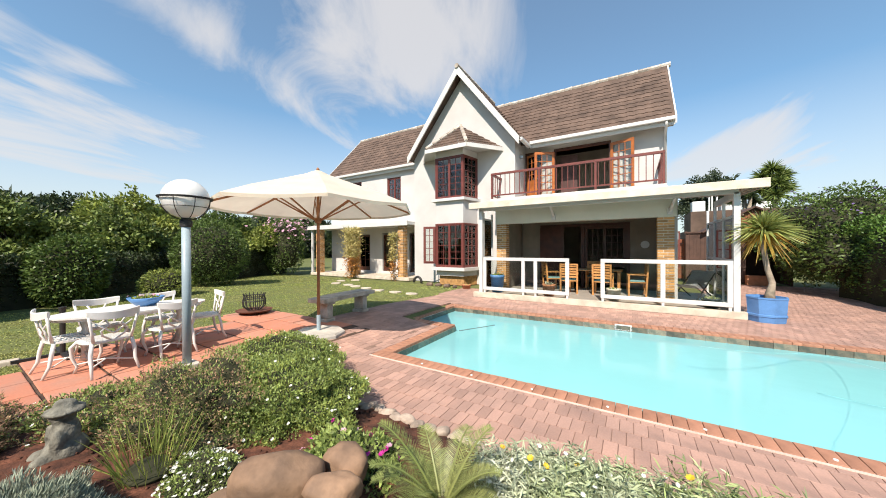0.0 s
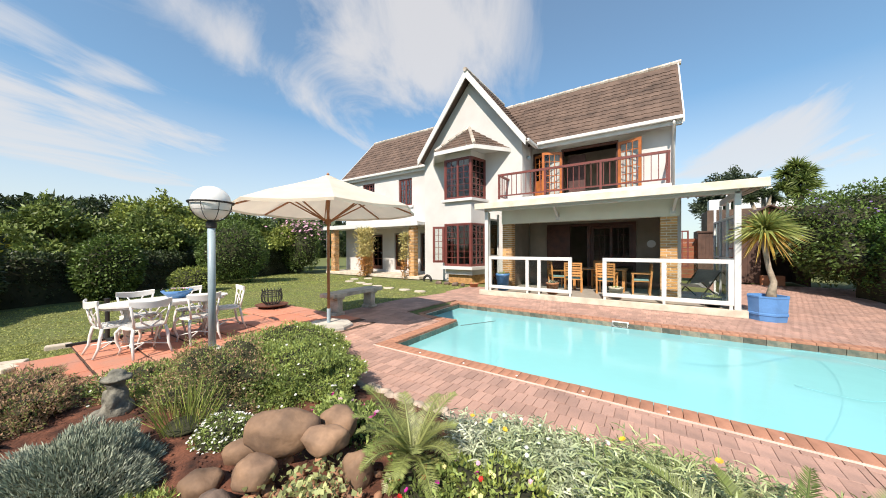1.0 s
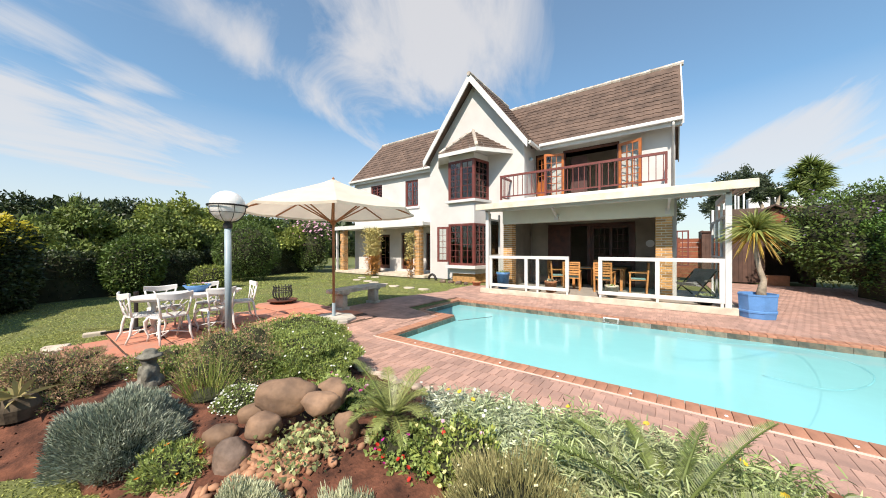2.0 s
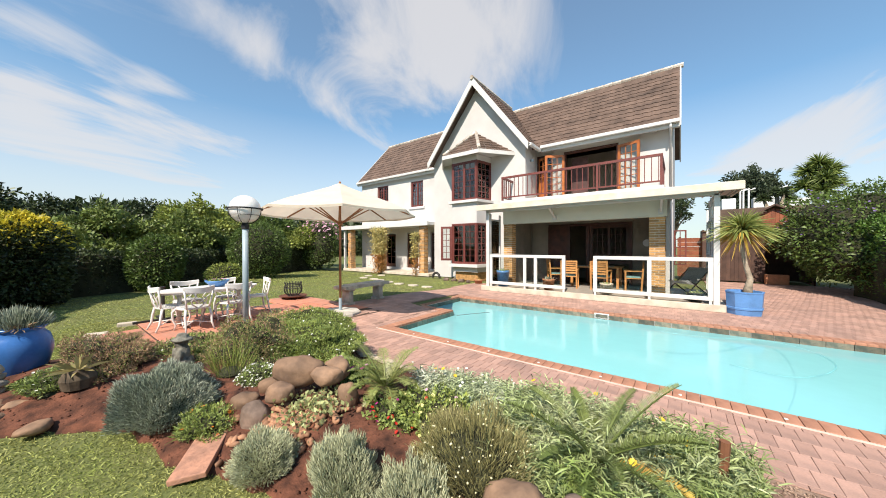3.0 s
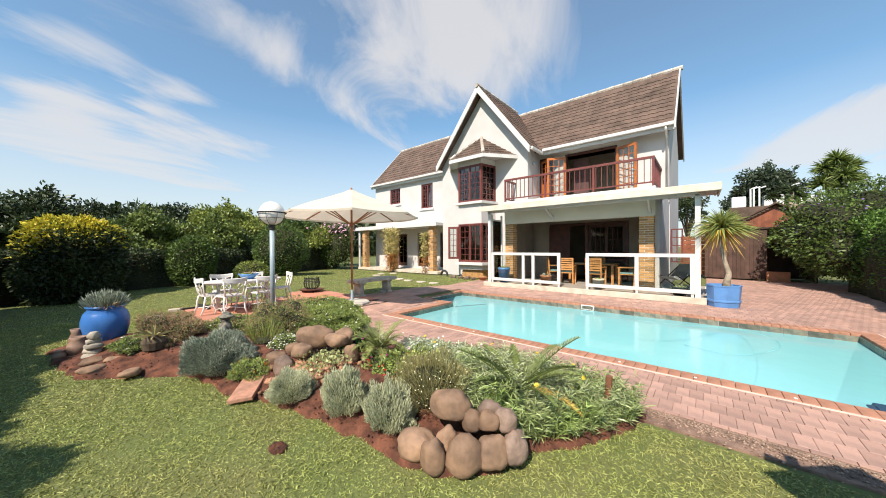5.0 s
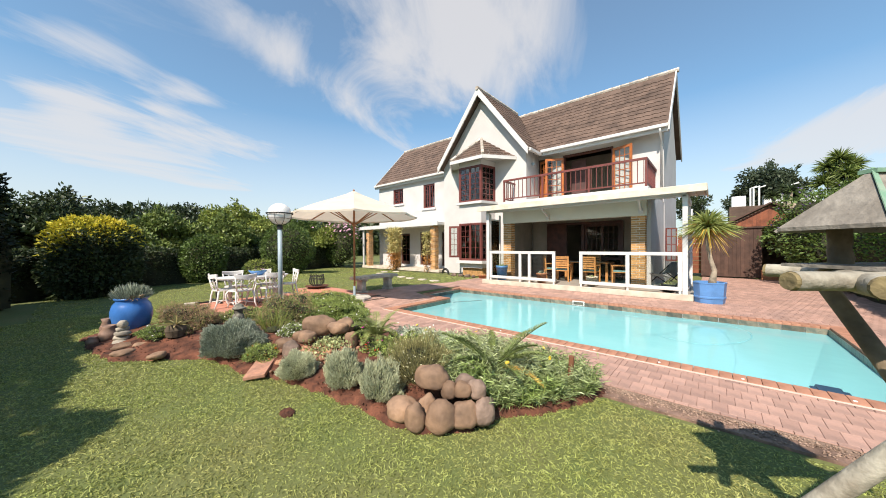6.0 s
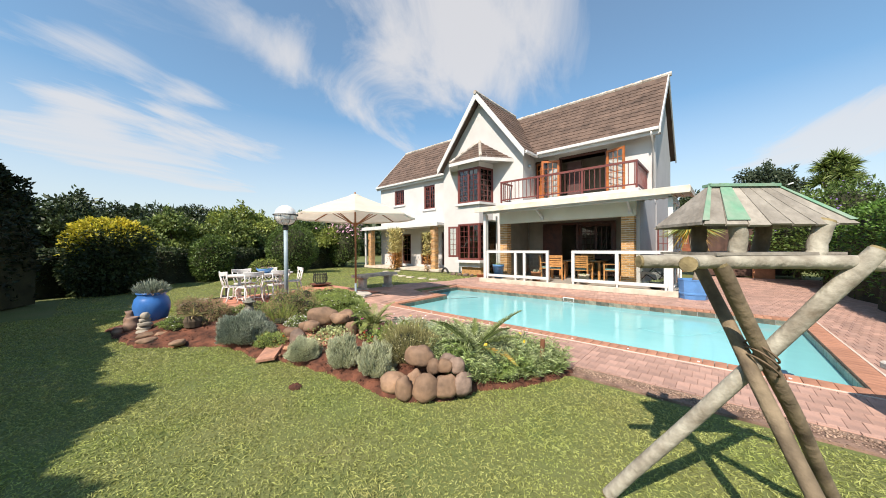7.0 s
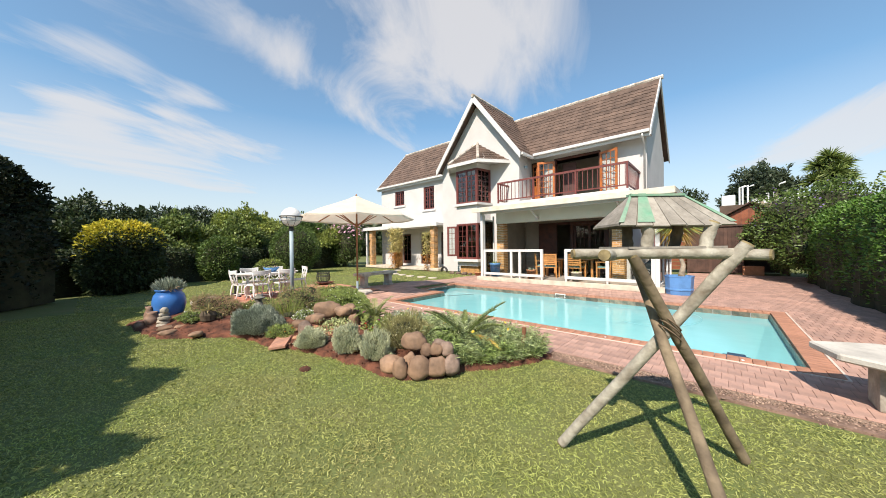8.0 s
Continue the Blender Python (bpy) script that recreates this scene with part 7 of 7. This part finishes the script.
log("crossbeam", fp(-0.54, -0.10, 1.412), fp(0.42, -0.17, 1.405), 0.030)
log("side_pole", fp(-0.42, -0.22, 1.405), fp(0.13, 0.44, 1.40), 0.034)
log("side_pole", fp(-0.02, 0.46, 1.40), fp(0.44, -0.28, 1.40), 0.031)
log("leg", (3.755, 0.822, 1.455), (2.756, 0.68, 0.0), 0.035, "thick pale diagonal leg")
log("leg", (3.26, 0.496, 1.40), (3.757, 1.298, 0.0), 0.032, "brown weathered leg", LOGDARK)
log("leg", (3.156, 1.001, 1.39), (3.741, 0.20, 0.0), 0.030, "dark weathered leg", LOGDARK)
ROPE = mat("rope", (0.16, 0.11, 0.07), 0.95)
for dz in (0.03, 0.0, -0.035):
    bm = bmesh.new()
    tube(bm, [Vector((3.405, 0.742, 0.95 + dz)) + U_ * (0.056 * math.cos(a)) + W_ * 0.058 * math.sin(a) + Vector((0, 0, -0.05 * math.cos(a))) for a in (2 * math.pi * j / 20 for j in range(21))], 0.005, 5, False)
    part("lashing", bm, ROPE, feeder)
for u, w, lean in ((-0.10, -0.10, 0.0), (0.22, -0.12, 0.05), (-0.08, 0.14, 0.0), (0.22, 0.12, 0.03)):
    log("roof_post", fp(u, w, 1.435), fp(u + lean, w, 1.585), 0.033, "", LOGDARK if w > 0 else LOG)
part("seed_tray", (lambda b: (b.transform(Matrix.Translation(FO) @ Matrix.Rotation(math.atan2(U_.y, U_.x), 4, "Z")), b)[1])(boxes((-0.24, 0.33, -0.15, 0.20, 1.438, 1.45))), PLANK, feeder)
EV_ = [(-0.285, -0.13), (0.39, -0.13), (0.39, 0.17), (-0.285, 0.17)]
RG = [(-0.13, 0.02), (0.19, 0.02)]
EZ, RZ = 1.575, 1.762


def roof_strip(u0, u1, t0, t1, front, name, material, raise_=0.0, thick=0.012):
    """A board on the long roof face between two places along the eave, running up to the ridge."""
    w_e = -0.13 if front else 0.17

    def at(u_s, t):
        ue = EV_[0][0] + (EV_[1][0] - EV_[0][0]) * u_s
        ur = RG[0][0] + (RG[1][0] - RG[0][0]) * u_s
        return fp(ue + (ur - ue) * t, w_e + (0.02 - w_e) * t, EZ + (RZ - EZ) * t + raise_)

    bm = bmesh.new()
    q = [at(u0, t0), at(u1, t0), at(u1, t1), at(u0, t1)]
    sheet(bm, q if front else q[::-1], thick)
    return part(name, bm, material, feeder)


for k in range(7):
    roof_strip(k / 7 + 0.004, (k + 1) / 7 - 0.004, -0.03 - 0.015 * (k % 3), 1.0, True, "roof_plank", PLANK)
    roof_strip(k / 7 + 0.004, (k + 1) / 7 - 0.004, -0.03, 1.0, False, "roof_plank", PLANK)
roof_strip(0.16, 0.31, -0.03, 1.0, True, "painted_strip", GREENPAINT, 0.024, 0.003)
roof_strip(0.95, 1.0, -0.03, 1.0, True, "painted_strip", GREENPAINT, 0.024, 0.003)
roof_strip(0.0, 0.045, -0.03, 1.0, True, "painted_strip", GREENPAINT, 0.024, 0.003)
for s, e, r_ in ((-1, (-0.285, -0.285), -0.13), (1, (0.39, 0.39), 0.19)):
    bm = bmesh.new()
    q = [fp(e[0], -0.13, EZ), fp(r_, 0.02, RZ), fp(e[1], 0.17, EZ)]
    lo = [bm.verts.new(v) for v in q]
    hi = [bm.verts.new(v + Vector((0, 0, 0.014))) for v in q]
    bm.faces.new(lo)
    bm.faces.new(hi[::-1])
    for i in range(3):
        bm.faces.new((lo[i], hi[i], hi[(i + 1) % 3], lo[(i + 1) % 3]))
    bmesh.ops.recalc_face_normals(bm, faces=bm.faces)
    part("hip_board", bm, PLANK, feeder)
bm = bmesh.new()
bar(bm, fp(-0.14, 0.02, RZ + 0.012), fp(0.20, 0.02, RZ + 0.012), 0.05, 0.014)
part("ridge_board", bm, GREENPAINT, feeder)

# flat stone seat near the pool's corner
seat = thing("stone_slab_seat", "flat rough grey stone seat by the pool", "bench")
bm = bmesh.new()
prism(bm, [(4.30, 3.22), (4.42, 2.80), (4.85, 2.52), (5.5, 2.62), (5.75, 3.05), (5.4, 3.42), (4.75, 3.46)], 0.40, 0.47)
bmesh.ops.bevel(bm, geom=bm.edges[:], offset=0.015, segments=1, affect="EDGES")
part("seat", bm, CONCRETE, seat)
for x in (4.75, 5.35):
    part("foot", boxes((x - 0.1, x + 0.1, 2.85, 3.15, 0.0, 0.40), bev=0.02), STONE, seat)

# dragon palm in a blue planter
palm = thing("potted_dragon_tree", "dragon palm with yellowing leaves in a blue octagonal planter", "potted plant", at=(2.73, 9.80, 0.0), turn=10)
bm = bmesh.new()
lathe(bm, [(0.0, 0.0), (0.315, 0.0), (0.33, 0.12), (0.345, 0.13), (0.345, 0.17), (0.33, 0.18), (0.35, 0.50), (0.36, 0.52), (0.36, 0.55), (0.32, 0.55), (0.31, 0.46), (0.0, 0.46)], 8)
part("planter", bm, PALEBLUE, palm, "pale blue painted octagonal planter")
bm = bmesh.new()
lathe(bm, [(0.0, 0.0), (0.285, 0.0), (0.0, 0.03)], 8, (0, 0, 0.461))
part("soil", bm, SOIL, palm)
bm = bmesh.new()
tube(bm, [(0.05, 0, 0.44), (0.06, 0, 0.60), (0.10, 0, 0.85), (0.02, 0, 1.15), (-0.06, 0, 1.65), (-0.05, 0, 2.0)], [0.11, 0.082, 0.058, 0.05, 0.046, 0.05], 10)
part("trunk", bm, BARK, palm, smooth=True)
spiky_head((-0.05, 0, 2.02), 0.74, 420, 0.034, leaf("dragon_leaf", (0.24, 0.29, 0.08), (0.34, 0.36, 0.12), 0.3, 0.4), "green_foliage", palm, -0.2, 0.62)
spiky_head((-0.05, 0, 1.96), 0.62, 130, 0.032, L_YELLOW, "yellowed_foliage", palm, -0.75, 0.9)

# ---- patio things ----
def pot_plant(name, label, at, r, h, material, n, ll, lm, group=""):
    t = thing(name, label, "plant pot", group, at=at)
    bm = bmesh.new()
    lathe(bm, [(0.0, 0.0), (r * 0.72, 0.0), (r * 0.95, h * 0.85), (r, h * 0.86), (r, h), (r * 0.88, h), (r * 0.85, h * 0.85), (0.0, h * 0.85)], 20)
    part("pot", bm, material, t, smooth=True)
    p = np.c_[RNG.normal(size=(n, 2)) * r * 0.35, np.full(n, h * 0.85)]
    blades("plant", p, np.c_[RNG.normal(size=(n, 2)) * 0.6, np.ones(n)], ll * RNG.uniform(0.6, 1.2, n), 0.03, 0.5, lm, t)


pot_plant("pot_plant", "blue pot with a leafy plant behind the balustrade", (-3.74, 10.06, 0.165), 0.24, 0.58, PALEBLUE, 40, 0.26, L_GROUND, "pots along the balustrade")
pot_plant("pot_plant", "low terracotta pot with a succulent", (-2.05, 10.06, 0.165), 0.20, 0.36, CLAY, 40, 0.22, L_LAV, "pots along the balustrade")
pot_plant("pot_plant", "pale terracotta pot with small plants", (-0.28, 10.05, 0.165), 0.19, 0.34, SANDSTONE, 30, 0.12, L_GROUND, "pots along the balustrade")
pot_plant("pot_plant", "dark planter with a low pale plant", (1.82, 10.05, 0.165), 0.20, 0.24, BLACKIRON, 60, 0.14, L_VARIEG, "pots along the balustrade")


def teak_chair():
    c = thing("dining_chair", "slatted teak armchair at the patio table", "chair", "teak chairs round the patio table")
    for sx in (-0.25, 0.25):
        for sy, zt in ((0.22, 0.64), (-0.22, 0.92)):
            bm = bmesh.new()
            bar(bm, (sx, sy, 0.0), (sx, sy - (0.06 if sy < 0 else 0), zt), 0.05, 0.05, (0, 1, 0))
            part("leg", bm, TEAK, c)
        part("arm", boxes((sx - 0.035, sx + 0.035, -0.25, 0.27, 0.64, 0.665)), TEAK, c)
    part("seat", boxes((-0.25, 0.25, -0.22, 0.24, 0.40, 0.43)), TEAK, c)
    part("cushion", boxes((-0.23, 0.23, -0.2, 0.22, 0.43, 0.48), bev=0.02), CUSHION, c)
    for k in range(5):
        z = 0.52 + 0.085 * k
        part("back_slat", boxes((-0.225, 0.225, -0.275, -0.255, z, z + 0.055)), TEAK, c)
    part("back_rail", boxes((-0.275, 0.275, -0.30, -0.255, 0.92, 0.97)), TEAK, c)
    return c


tc = teak_chair()
places = [(-2.25, 11.5, -60), (-1.62, 11.05, 8), (-0.62, 11.1, -4), (0.28, 11.5, 95), (-1.0, 12.65, 180)]
tc.matrix_basis = pose(places[0][0], places[0][1], 0.165, 0, 0, places[0][2])
for x, y, a in places[1:]:
    copy_thing(tc, pose(x, y, 0.165, 0, 0, a))
dt = thing("patio_table", "teak patio table with teal place mats", "table", at=(-0.95, 12.0, 0.165))
part("tabletop", boxes((-0.85, 0.85, -0.45, 0.45, 0.70, 0.74), bev=0.01), TEAK, dt)
for sx in (-0.75, 0.75):
    for sy in (-0.36, 0.36):
        part("leg", boxes((sx - 0.04, sx + 0.04, sy - 0.04, sy + 0.04, 0, 0.70)), TEAK, dt)
for x in (-0.4, 0.4):
    tagged(part("place_mat", boxes((-0.95 + x - 0.2, -0.95 + x + 0.2, 11.65, 11.9, 0.907, 0.915)), CUSHION), "teal woven place mat on the patio table", "place mat", "teal place mats")
ham = thing("folding_lounger", "grey canvas folding lounger on the patio", "lounger", at=(1.68, 11.4, 0.17), turn=60)
bm = bmesh.new()
for sy in (-0.28, 0.28):
    tube(bm, [(-0.6, sy, 0.02), (0.55, sy, 0.75)], 0.018, 6)
    tube(bm, [(-0.45, sy, 0.50), (0.45, sy, 0.02)], 0.018, 6)
part("frame", bm, BLACKIRON, ham)
bm = bmesh.new()
prev = None
for k in range(9):
    s = k / 8
    row = [bm.verts.new((-0.6 + 1.15 * s, sy, 0.45 + 0.35 * s * s - 0.18 * math.sin(math.pi * s))) for sy in (-0.27, 0.27)]
    if prev:
        bm.faces.new((prev[0], row[0], row[1], prev[1]))
    prev = row
bmesh.ops.solidify(bm, geom=bm.faces[:], thickness=0.012)
part("sling", bm, FABRIC, ham)
part("side_window", boxes((1.31, 1.70, 14.6, 14.63, 0.9, 0.95), (1.31, 1.70, 14.6, 14.63, 2.2, 2.25), (1.31, 1.36, 14.6, 14.63, 0.95, 2.2), (1.65, 1.70, 14.6, 14.63, 0.95, 2.2), (1.49, 1.52, 14.6, 14.63, 0.95, 2.2),
                          (1.36, 1.65, 14.605, 14.625, 1.25, 1.28), (1.36, 1.65, 14.605, 14.625, 1.56, 1.59), (1.36, 1.65, 14.605, 14.625, 1.88, 1.91)), MAROON, house, "open maroon casement window leaf")
plate = bmesh.new()
lathe(plate, [(0.0, 0.0), (0.12, 0.01), (0.13, 0.03), (0.0, 0.02)], 16)
plate.transform(pose(0.55, 12.94, 1.75, 90, 0, 0))
tagged(part("wall_plate", plate, WHITE), "small round white wall plate on the room wall", "plate")

# things by the house front
pot_plant("pot_plant", "low terracotta bowl by the bay window", (-5.6, 11.4, 0.0), 0.20, 0.16, CLAY, 10, 0.08, L_GROUND)
arch = bmesh.new()
tube(arch, [(-8.55 + 0.22 * math.cos(a), 12.1, 0.02 + 0.26 * math.sin(a)) for a in (math.pi * k / 14 for k in range(15))], 0.06, 8)
tagged(part("rubber_hoop", arch, BLACKIRON, None, "", True), "black rubber hoop half sunk in the lawn", "hoop")
for k, (x, y, r, s) in enumerate(((-7.6, 11.7, 0.16, 0.09), (-7.1, 11.65, 0.14, 0.08), (-6.6, 11.55, 0.17, 0.09), (-6.2, 11.5, 0.13, 0.08))):
    rock((x, y, 0.03), (r, r * 0.7, s), 30 * k, ROCKGREY, "stone edging the flower strip by the bay", k + 50.0, "stones under the bay window")
for k, (x, y) in enumerate(((-11.9, 10.1), (-10.9, 9.95), (-10.2, 9.75), (-9.3, 9.5), (-8.4, 9.27), (-7.5, 9.2), (-6.7, 9.15), (-12.6, 11.0), (-12.2, 11.6))):
    bm = bmesh.new()
    prism(bm, [(x + 0.24 * math.cos(a) * (1 + 0.15 * math.sin(3 * a + k)), y + 0.2 * math.sin(a)) for a in (2 * math.pi * j / 9 for j in range(9))], -0.05, 0.012)
    tagged(part("stepping_stone", bm, SANDSTONE), "pale stepping stone set in the lawn", "stepping stone", "stepping stones to the porch")
for x, y, h, w, lab in ((-13.15, 12.25, 2.75, 0.62, "golden bamboo against the porch pillar"), (-10.2, 12.35, 2.4, 0.22, "thin climbing plant on the porch pillar")):
    bam = thing("porch_climber", lab, "climber")
    n = 3200 if w > 0.4 else 700
    zz = RNG.random(n) ** 0.7 * h
    p = np.c_[x + RNG.normal(size=n) * w * 0.5 * (0.35 + 0.65 * zz / h), y + RNG.normal(size=n) * 0.18, zz]
    hi = p[:, 2] > h * 0.42
    leaves("upper_foliage", p[hi], np.tile([[0, -0.3, 0.3]], (int(hi.sum()), 1)), 0.20, 0.045, leaf("straw_leaf", (0.58, 0.47, 0.20), (0.42, 0.38, 0.14)), bam, 1.0)
    leaves("lower_foliage", p[~hi], np.tile([[0, -0.3, 0.3]], (int((~hi).sum()), 1)), 0.16, 0.05, leaf("russet_leaf", (0.50, 0.22, 0.06), (0.38, 0.22, 0.07)), bam, 1.0)
    for k in range(7 if w > 0.4 else 3):
        bm = bmesh.new()
        a = x + random.uniform(-0.2, 0.2) * w
        tube(bm, [(a, y, 0), (a + random.uniform(-0.2, 0.2) * w, y, h * 0.6), (a + random.uniform(-0.7, 0.7) * w, y - 0.05, h * 0.95)], 0.014, 5)
        part("cane", bm, BARK, bam)

# ---- coping and paving bricks ----
cop = brick_mesh(0.224, 0.1145, 0.05, 0.003, COPING, "coping_brick")


def coping(x0, y0, x1, y1):
    """A row of bricks laid across the pool's edge from one corner to the next, outside to the right."""
    d = Vector((x1 - x0, y1 - y0, 0))
    n = int(d.length / 0.118)
    d_ = d.normalized()
    out = Vector((d_.y, -d_.x, 0))
    for k in range(n):
        c = Vector((x0, y0, 0)) + d * ((k + 0.5) / n) + out * 0.105
        piece("coping_brick", cop, pool, Matrix.Translation((c.x, c.y, 0.012 + lift(c.x, c.y) * 0.2 + random.uniform(-0.002, 0.002))) @ Matrix.Rotation(math.atan2(out.y, out.x) + random.uniform(-0.01, 0.01), 4, "Z"))


coping(PX0 - 0.22, PY0, PX1 + 0.22, PY0)
coping(PX1, PY0, PX1, PY1 + 0.22)
coping(PX1, PY1, AX0 - 0.22, PY1)
coping(AX0, PY1, AX0, AY0 - 0.22)
coping(AX0, AY0, PX0, AY0)
coping(PX0, AY0, PX0, PY0)
GROUT = mat("pale_grout", (0.62, 0.50, 0.42), 0.9, 0.1, 5, 0.2, 60)
part("grout_line", boxes((PX0 - 0.24, PX1 + 0.24, PY0 - 0.245, PY0 - 0.222, -0.04, 0.008), (PX1 + 0.222, PX1 + 0.245, PY0 - 0.222, PY1 + 0.24, -0.04, 0.008)), GROUT, pool)
for k in range(9):
    lm_ = bmesh.new()
    lathe(lm_, [(0.0, 0.008), (0.014, 0.006), (0.016, 0.0)], 10, (-2.4 + 0.78 * k, PY0 - 0.15, 0.013))
    part("anchor_stud", lm_, TANK, pool)

pave = brick_mesh(0.1098, 0.2208, 0.05, 0.0025, PAVER, "paver")
BW, BL = 0.112, 0.223
field_v, field_q, made_near = [], [], 0
for x0, x1, y0, y1 in REGIONS:
    for j in range(math.floor(y0 / BL), math.ceil(y1 / BL)):
        off = 0.5 * BW * (j % 2)
        for i in range(math.floor((x0 - off) / BW), math.ceil((x1 - off) / BW)):
            ya, yb = max(j * BL, y0), min((j + 1) * BL, y1)
            xa, xb = max(i * BW + off, x0), min((i + 1) * BW + off, x1)
            if yb - ya < 0.03 or xb - xa < 0.03:
                continue
            cx, cy = (xa + xb) / 2, (ya + yb) / 2
            if in_bed(cx, cy) and edge_far(cx, cy) > 0.12 or (-7.7 < cx < -4.68 and -0.6 < cy < 4.56) or cx > 7.6:
                continue
            jig = random.uniform(-0.0012, 0.0012)
            z = lift(cx, cy) + jig
            if 0.3 < cx < 5.2 and y1 < 3.7 and made_near < 300 and yb - ya > 0.2 and xb - xa > 0.105:
                made_near += 1
                piece("paver", pave, pavement, Matrix.Translation((cx, cy, z)) @ Matrix.Rotation(random.uniform(-0.012, 0.012), 4, "Z"))
                continue
            hw, hl, b = (xb - xa) / 2 - 0.0011, (yb - ya) / 2 - 0.0012, 0.0025
            k = len(field_v)
            for dx, dy, dz in ((hw, hl, -0.03), (hw - b, hl - b, 0.0)):
                for sx, sy in ((-1, -1), (1, -1), (1, 1), (-1, 1)):
                    field_v.append((cx + sx * dx, cy + sy * dy, lift(cx + sx * dx, cy + sy * dy) + jig + dz))
            field_q.append((k + 4, k + 5, k + 6, k + 7))
            for a in range(4):
                field_q.append((k + a, k + (a + 1) % 4, k + 4 + (a + 1) % 4, k + 4 + a))
tagged(quick_mesh("paver_field", np.array(field_v), np.array(field_q), PAVER_M, pavement), kind="stuff")
for ob in [o for o in pavement.children if o.name.startswith("paver_field")]:
    ob.data.shade_flat()

# bare gravelly strip between lawn and paving
strip = tagged(new("gravel_strip"), "bare strip of gravelly soil beside the paving", "gravel", kind="stuff")
VERGE = mat("gravelly_soil", (0.30, 0.205, 0.15), 0.95, 0.3, 5, 0.9, 40, island=0.45, tint=(0.20, 0.13, 0.095))
n = 4200
gx_, gy_ = RNG.uniform(1.75, 7.4, n), 2.60 - np.abs(RNG.normal(size=n)) * 0.10
sz = RNG.uniform(0.004, 0.013, (n, 1, 1))
octa = np.array([(1, 0, 0), (0, 1, 0), (-1, 0, 0), (0, -1, 0), (0, 0, 0.7), (0, 0, -0.7)])
gv = np.c_[gx_, gy_, RNG.uniform(-0.014, -0.004, n)][:, None, :] + octa[None] * sz * RNG.uniform(0.6, 1.4, (n, 6, 1))
gt = np.array([(0, 1, 4), (1, 2, 4), (2, 3, 4), (3, 0, 4), (1, 0, 5), (2, 1, 5), (3, 2, 5), (0, 3, 5)])
quick_mesh("crumbs", gv.reshape(-1, 3), None, VERGE, strip, (gt[None] + 6 * np.arange(n)[:, None, None]).reshape(-1, 3))
bm = bmesh.new()
rows = []
for k in range(60):
    x = 1.72 + 5.8 * k / 59
    edge = 2.38 + 0.05 * noise.noise(Vector((x * 3.1, 0, 4)))
    rows.append([bm.verts.new((x, y, z)) for y, z in ((edge, -0.034), (edge + 0.06, -0.014), (2.625, -0.010))])
for a, b in zip(rows, rows[1:]):
    for k in range(2):
        bm.faces.new((a[k], b[k], b[k + 1], a[k + 1]))
part("soil", bm, VERGE, strip, smooth=True)

# ---- grass blades on the lawn ----
def grass(n, x0, x1, y0, y1, length, width, keep):
    x, y = RNG.uniform(x0, x1, n), RNG.uniform(y0, y1, n)
    ok = np.array([keep(a, b) for a, b in zip(x, y)])
    x, y = x[ok], y[ok]
    z = np.array([lift(a, b) for a, b in zip(x, y)]) - 0.034
    m = len(x)
    d = np.c_[RNG.normal(size=(m, 2)) * 0.9, RNG.uniform(0.35, 1.0, m)]
    patch = np.array([0.75 + 0.5 * noise.noise(Vector((a * 2.2, b * 2.2, 0))) for a, b in zip(x, y)])
    return np.c_[x, y, z], d, length * RNG.uniform(0.6, 1.2, m) * patch, width


def open_lawn(x, y):
    return (not in_bed(x, y) or edge_far(x, y) < 0.035) and not (x > 1.7 and y > 2.38) and not (x > -5.7 and y > 2.3) and not (-7.18 < x < -4.1 and 0.70 < y < 4.25) and not (-6.5 < x < -4.1 and 0.12 < y < 0.75) and not (-7.95 < x < -7.1 and 3.4 < y < 4.6) and not (y > 11.9) and not (y > 11.6 and x > -6.0)


lawn_parts = [grass(150000, -2.4, 5.0, -1.9, 2.42, 0.046, 0.0058, open_lawn), grass(70000, -8.0, -2.4, -3.9, 1.0, 0.052, 0.0075, open_lawn), grass(50000, -2.4, 3.6, -4.0, -1.9, 0.046, 0.0065, open_lawn),
              grass(60000, -13.0, -5.6, -2.0, 12.0, 0.06, 0.011, open_lawn), grass(16000, -20.0, -12.5, 2.0, 12.4, 0.085, 0.022, open_lawn), grass(9000, 5.0, 8.0, -3.0, 2.4, 0.06, 0.009, open_lawn)]
sward = tagged(new("grass"), "short coarse green lawn grass", "grass", kind="stuff")
for base, d, ln, wd in lawn_parts:
    blades("grass_blades", base, d, ln, wd, 0.6, BLADE, sward)
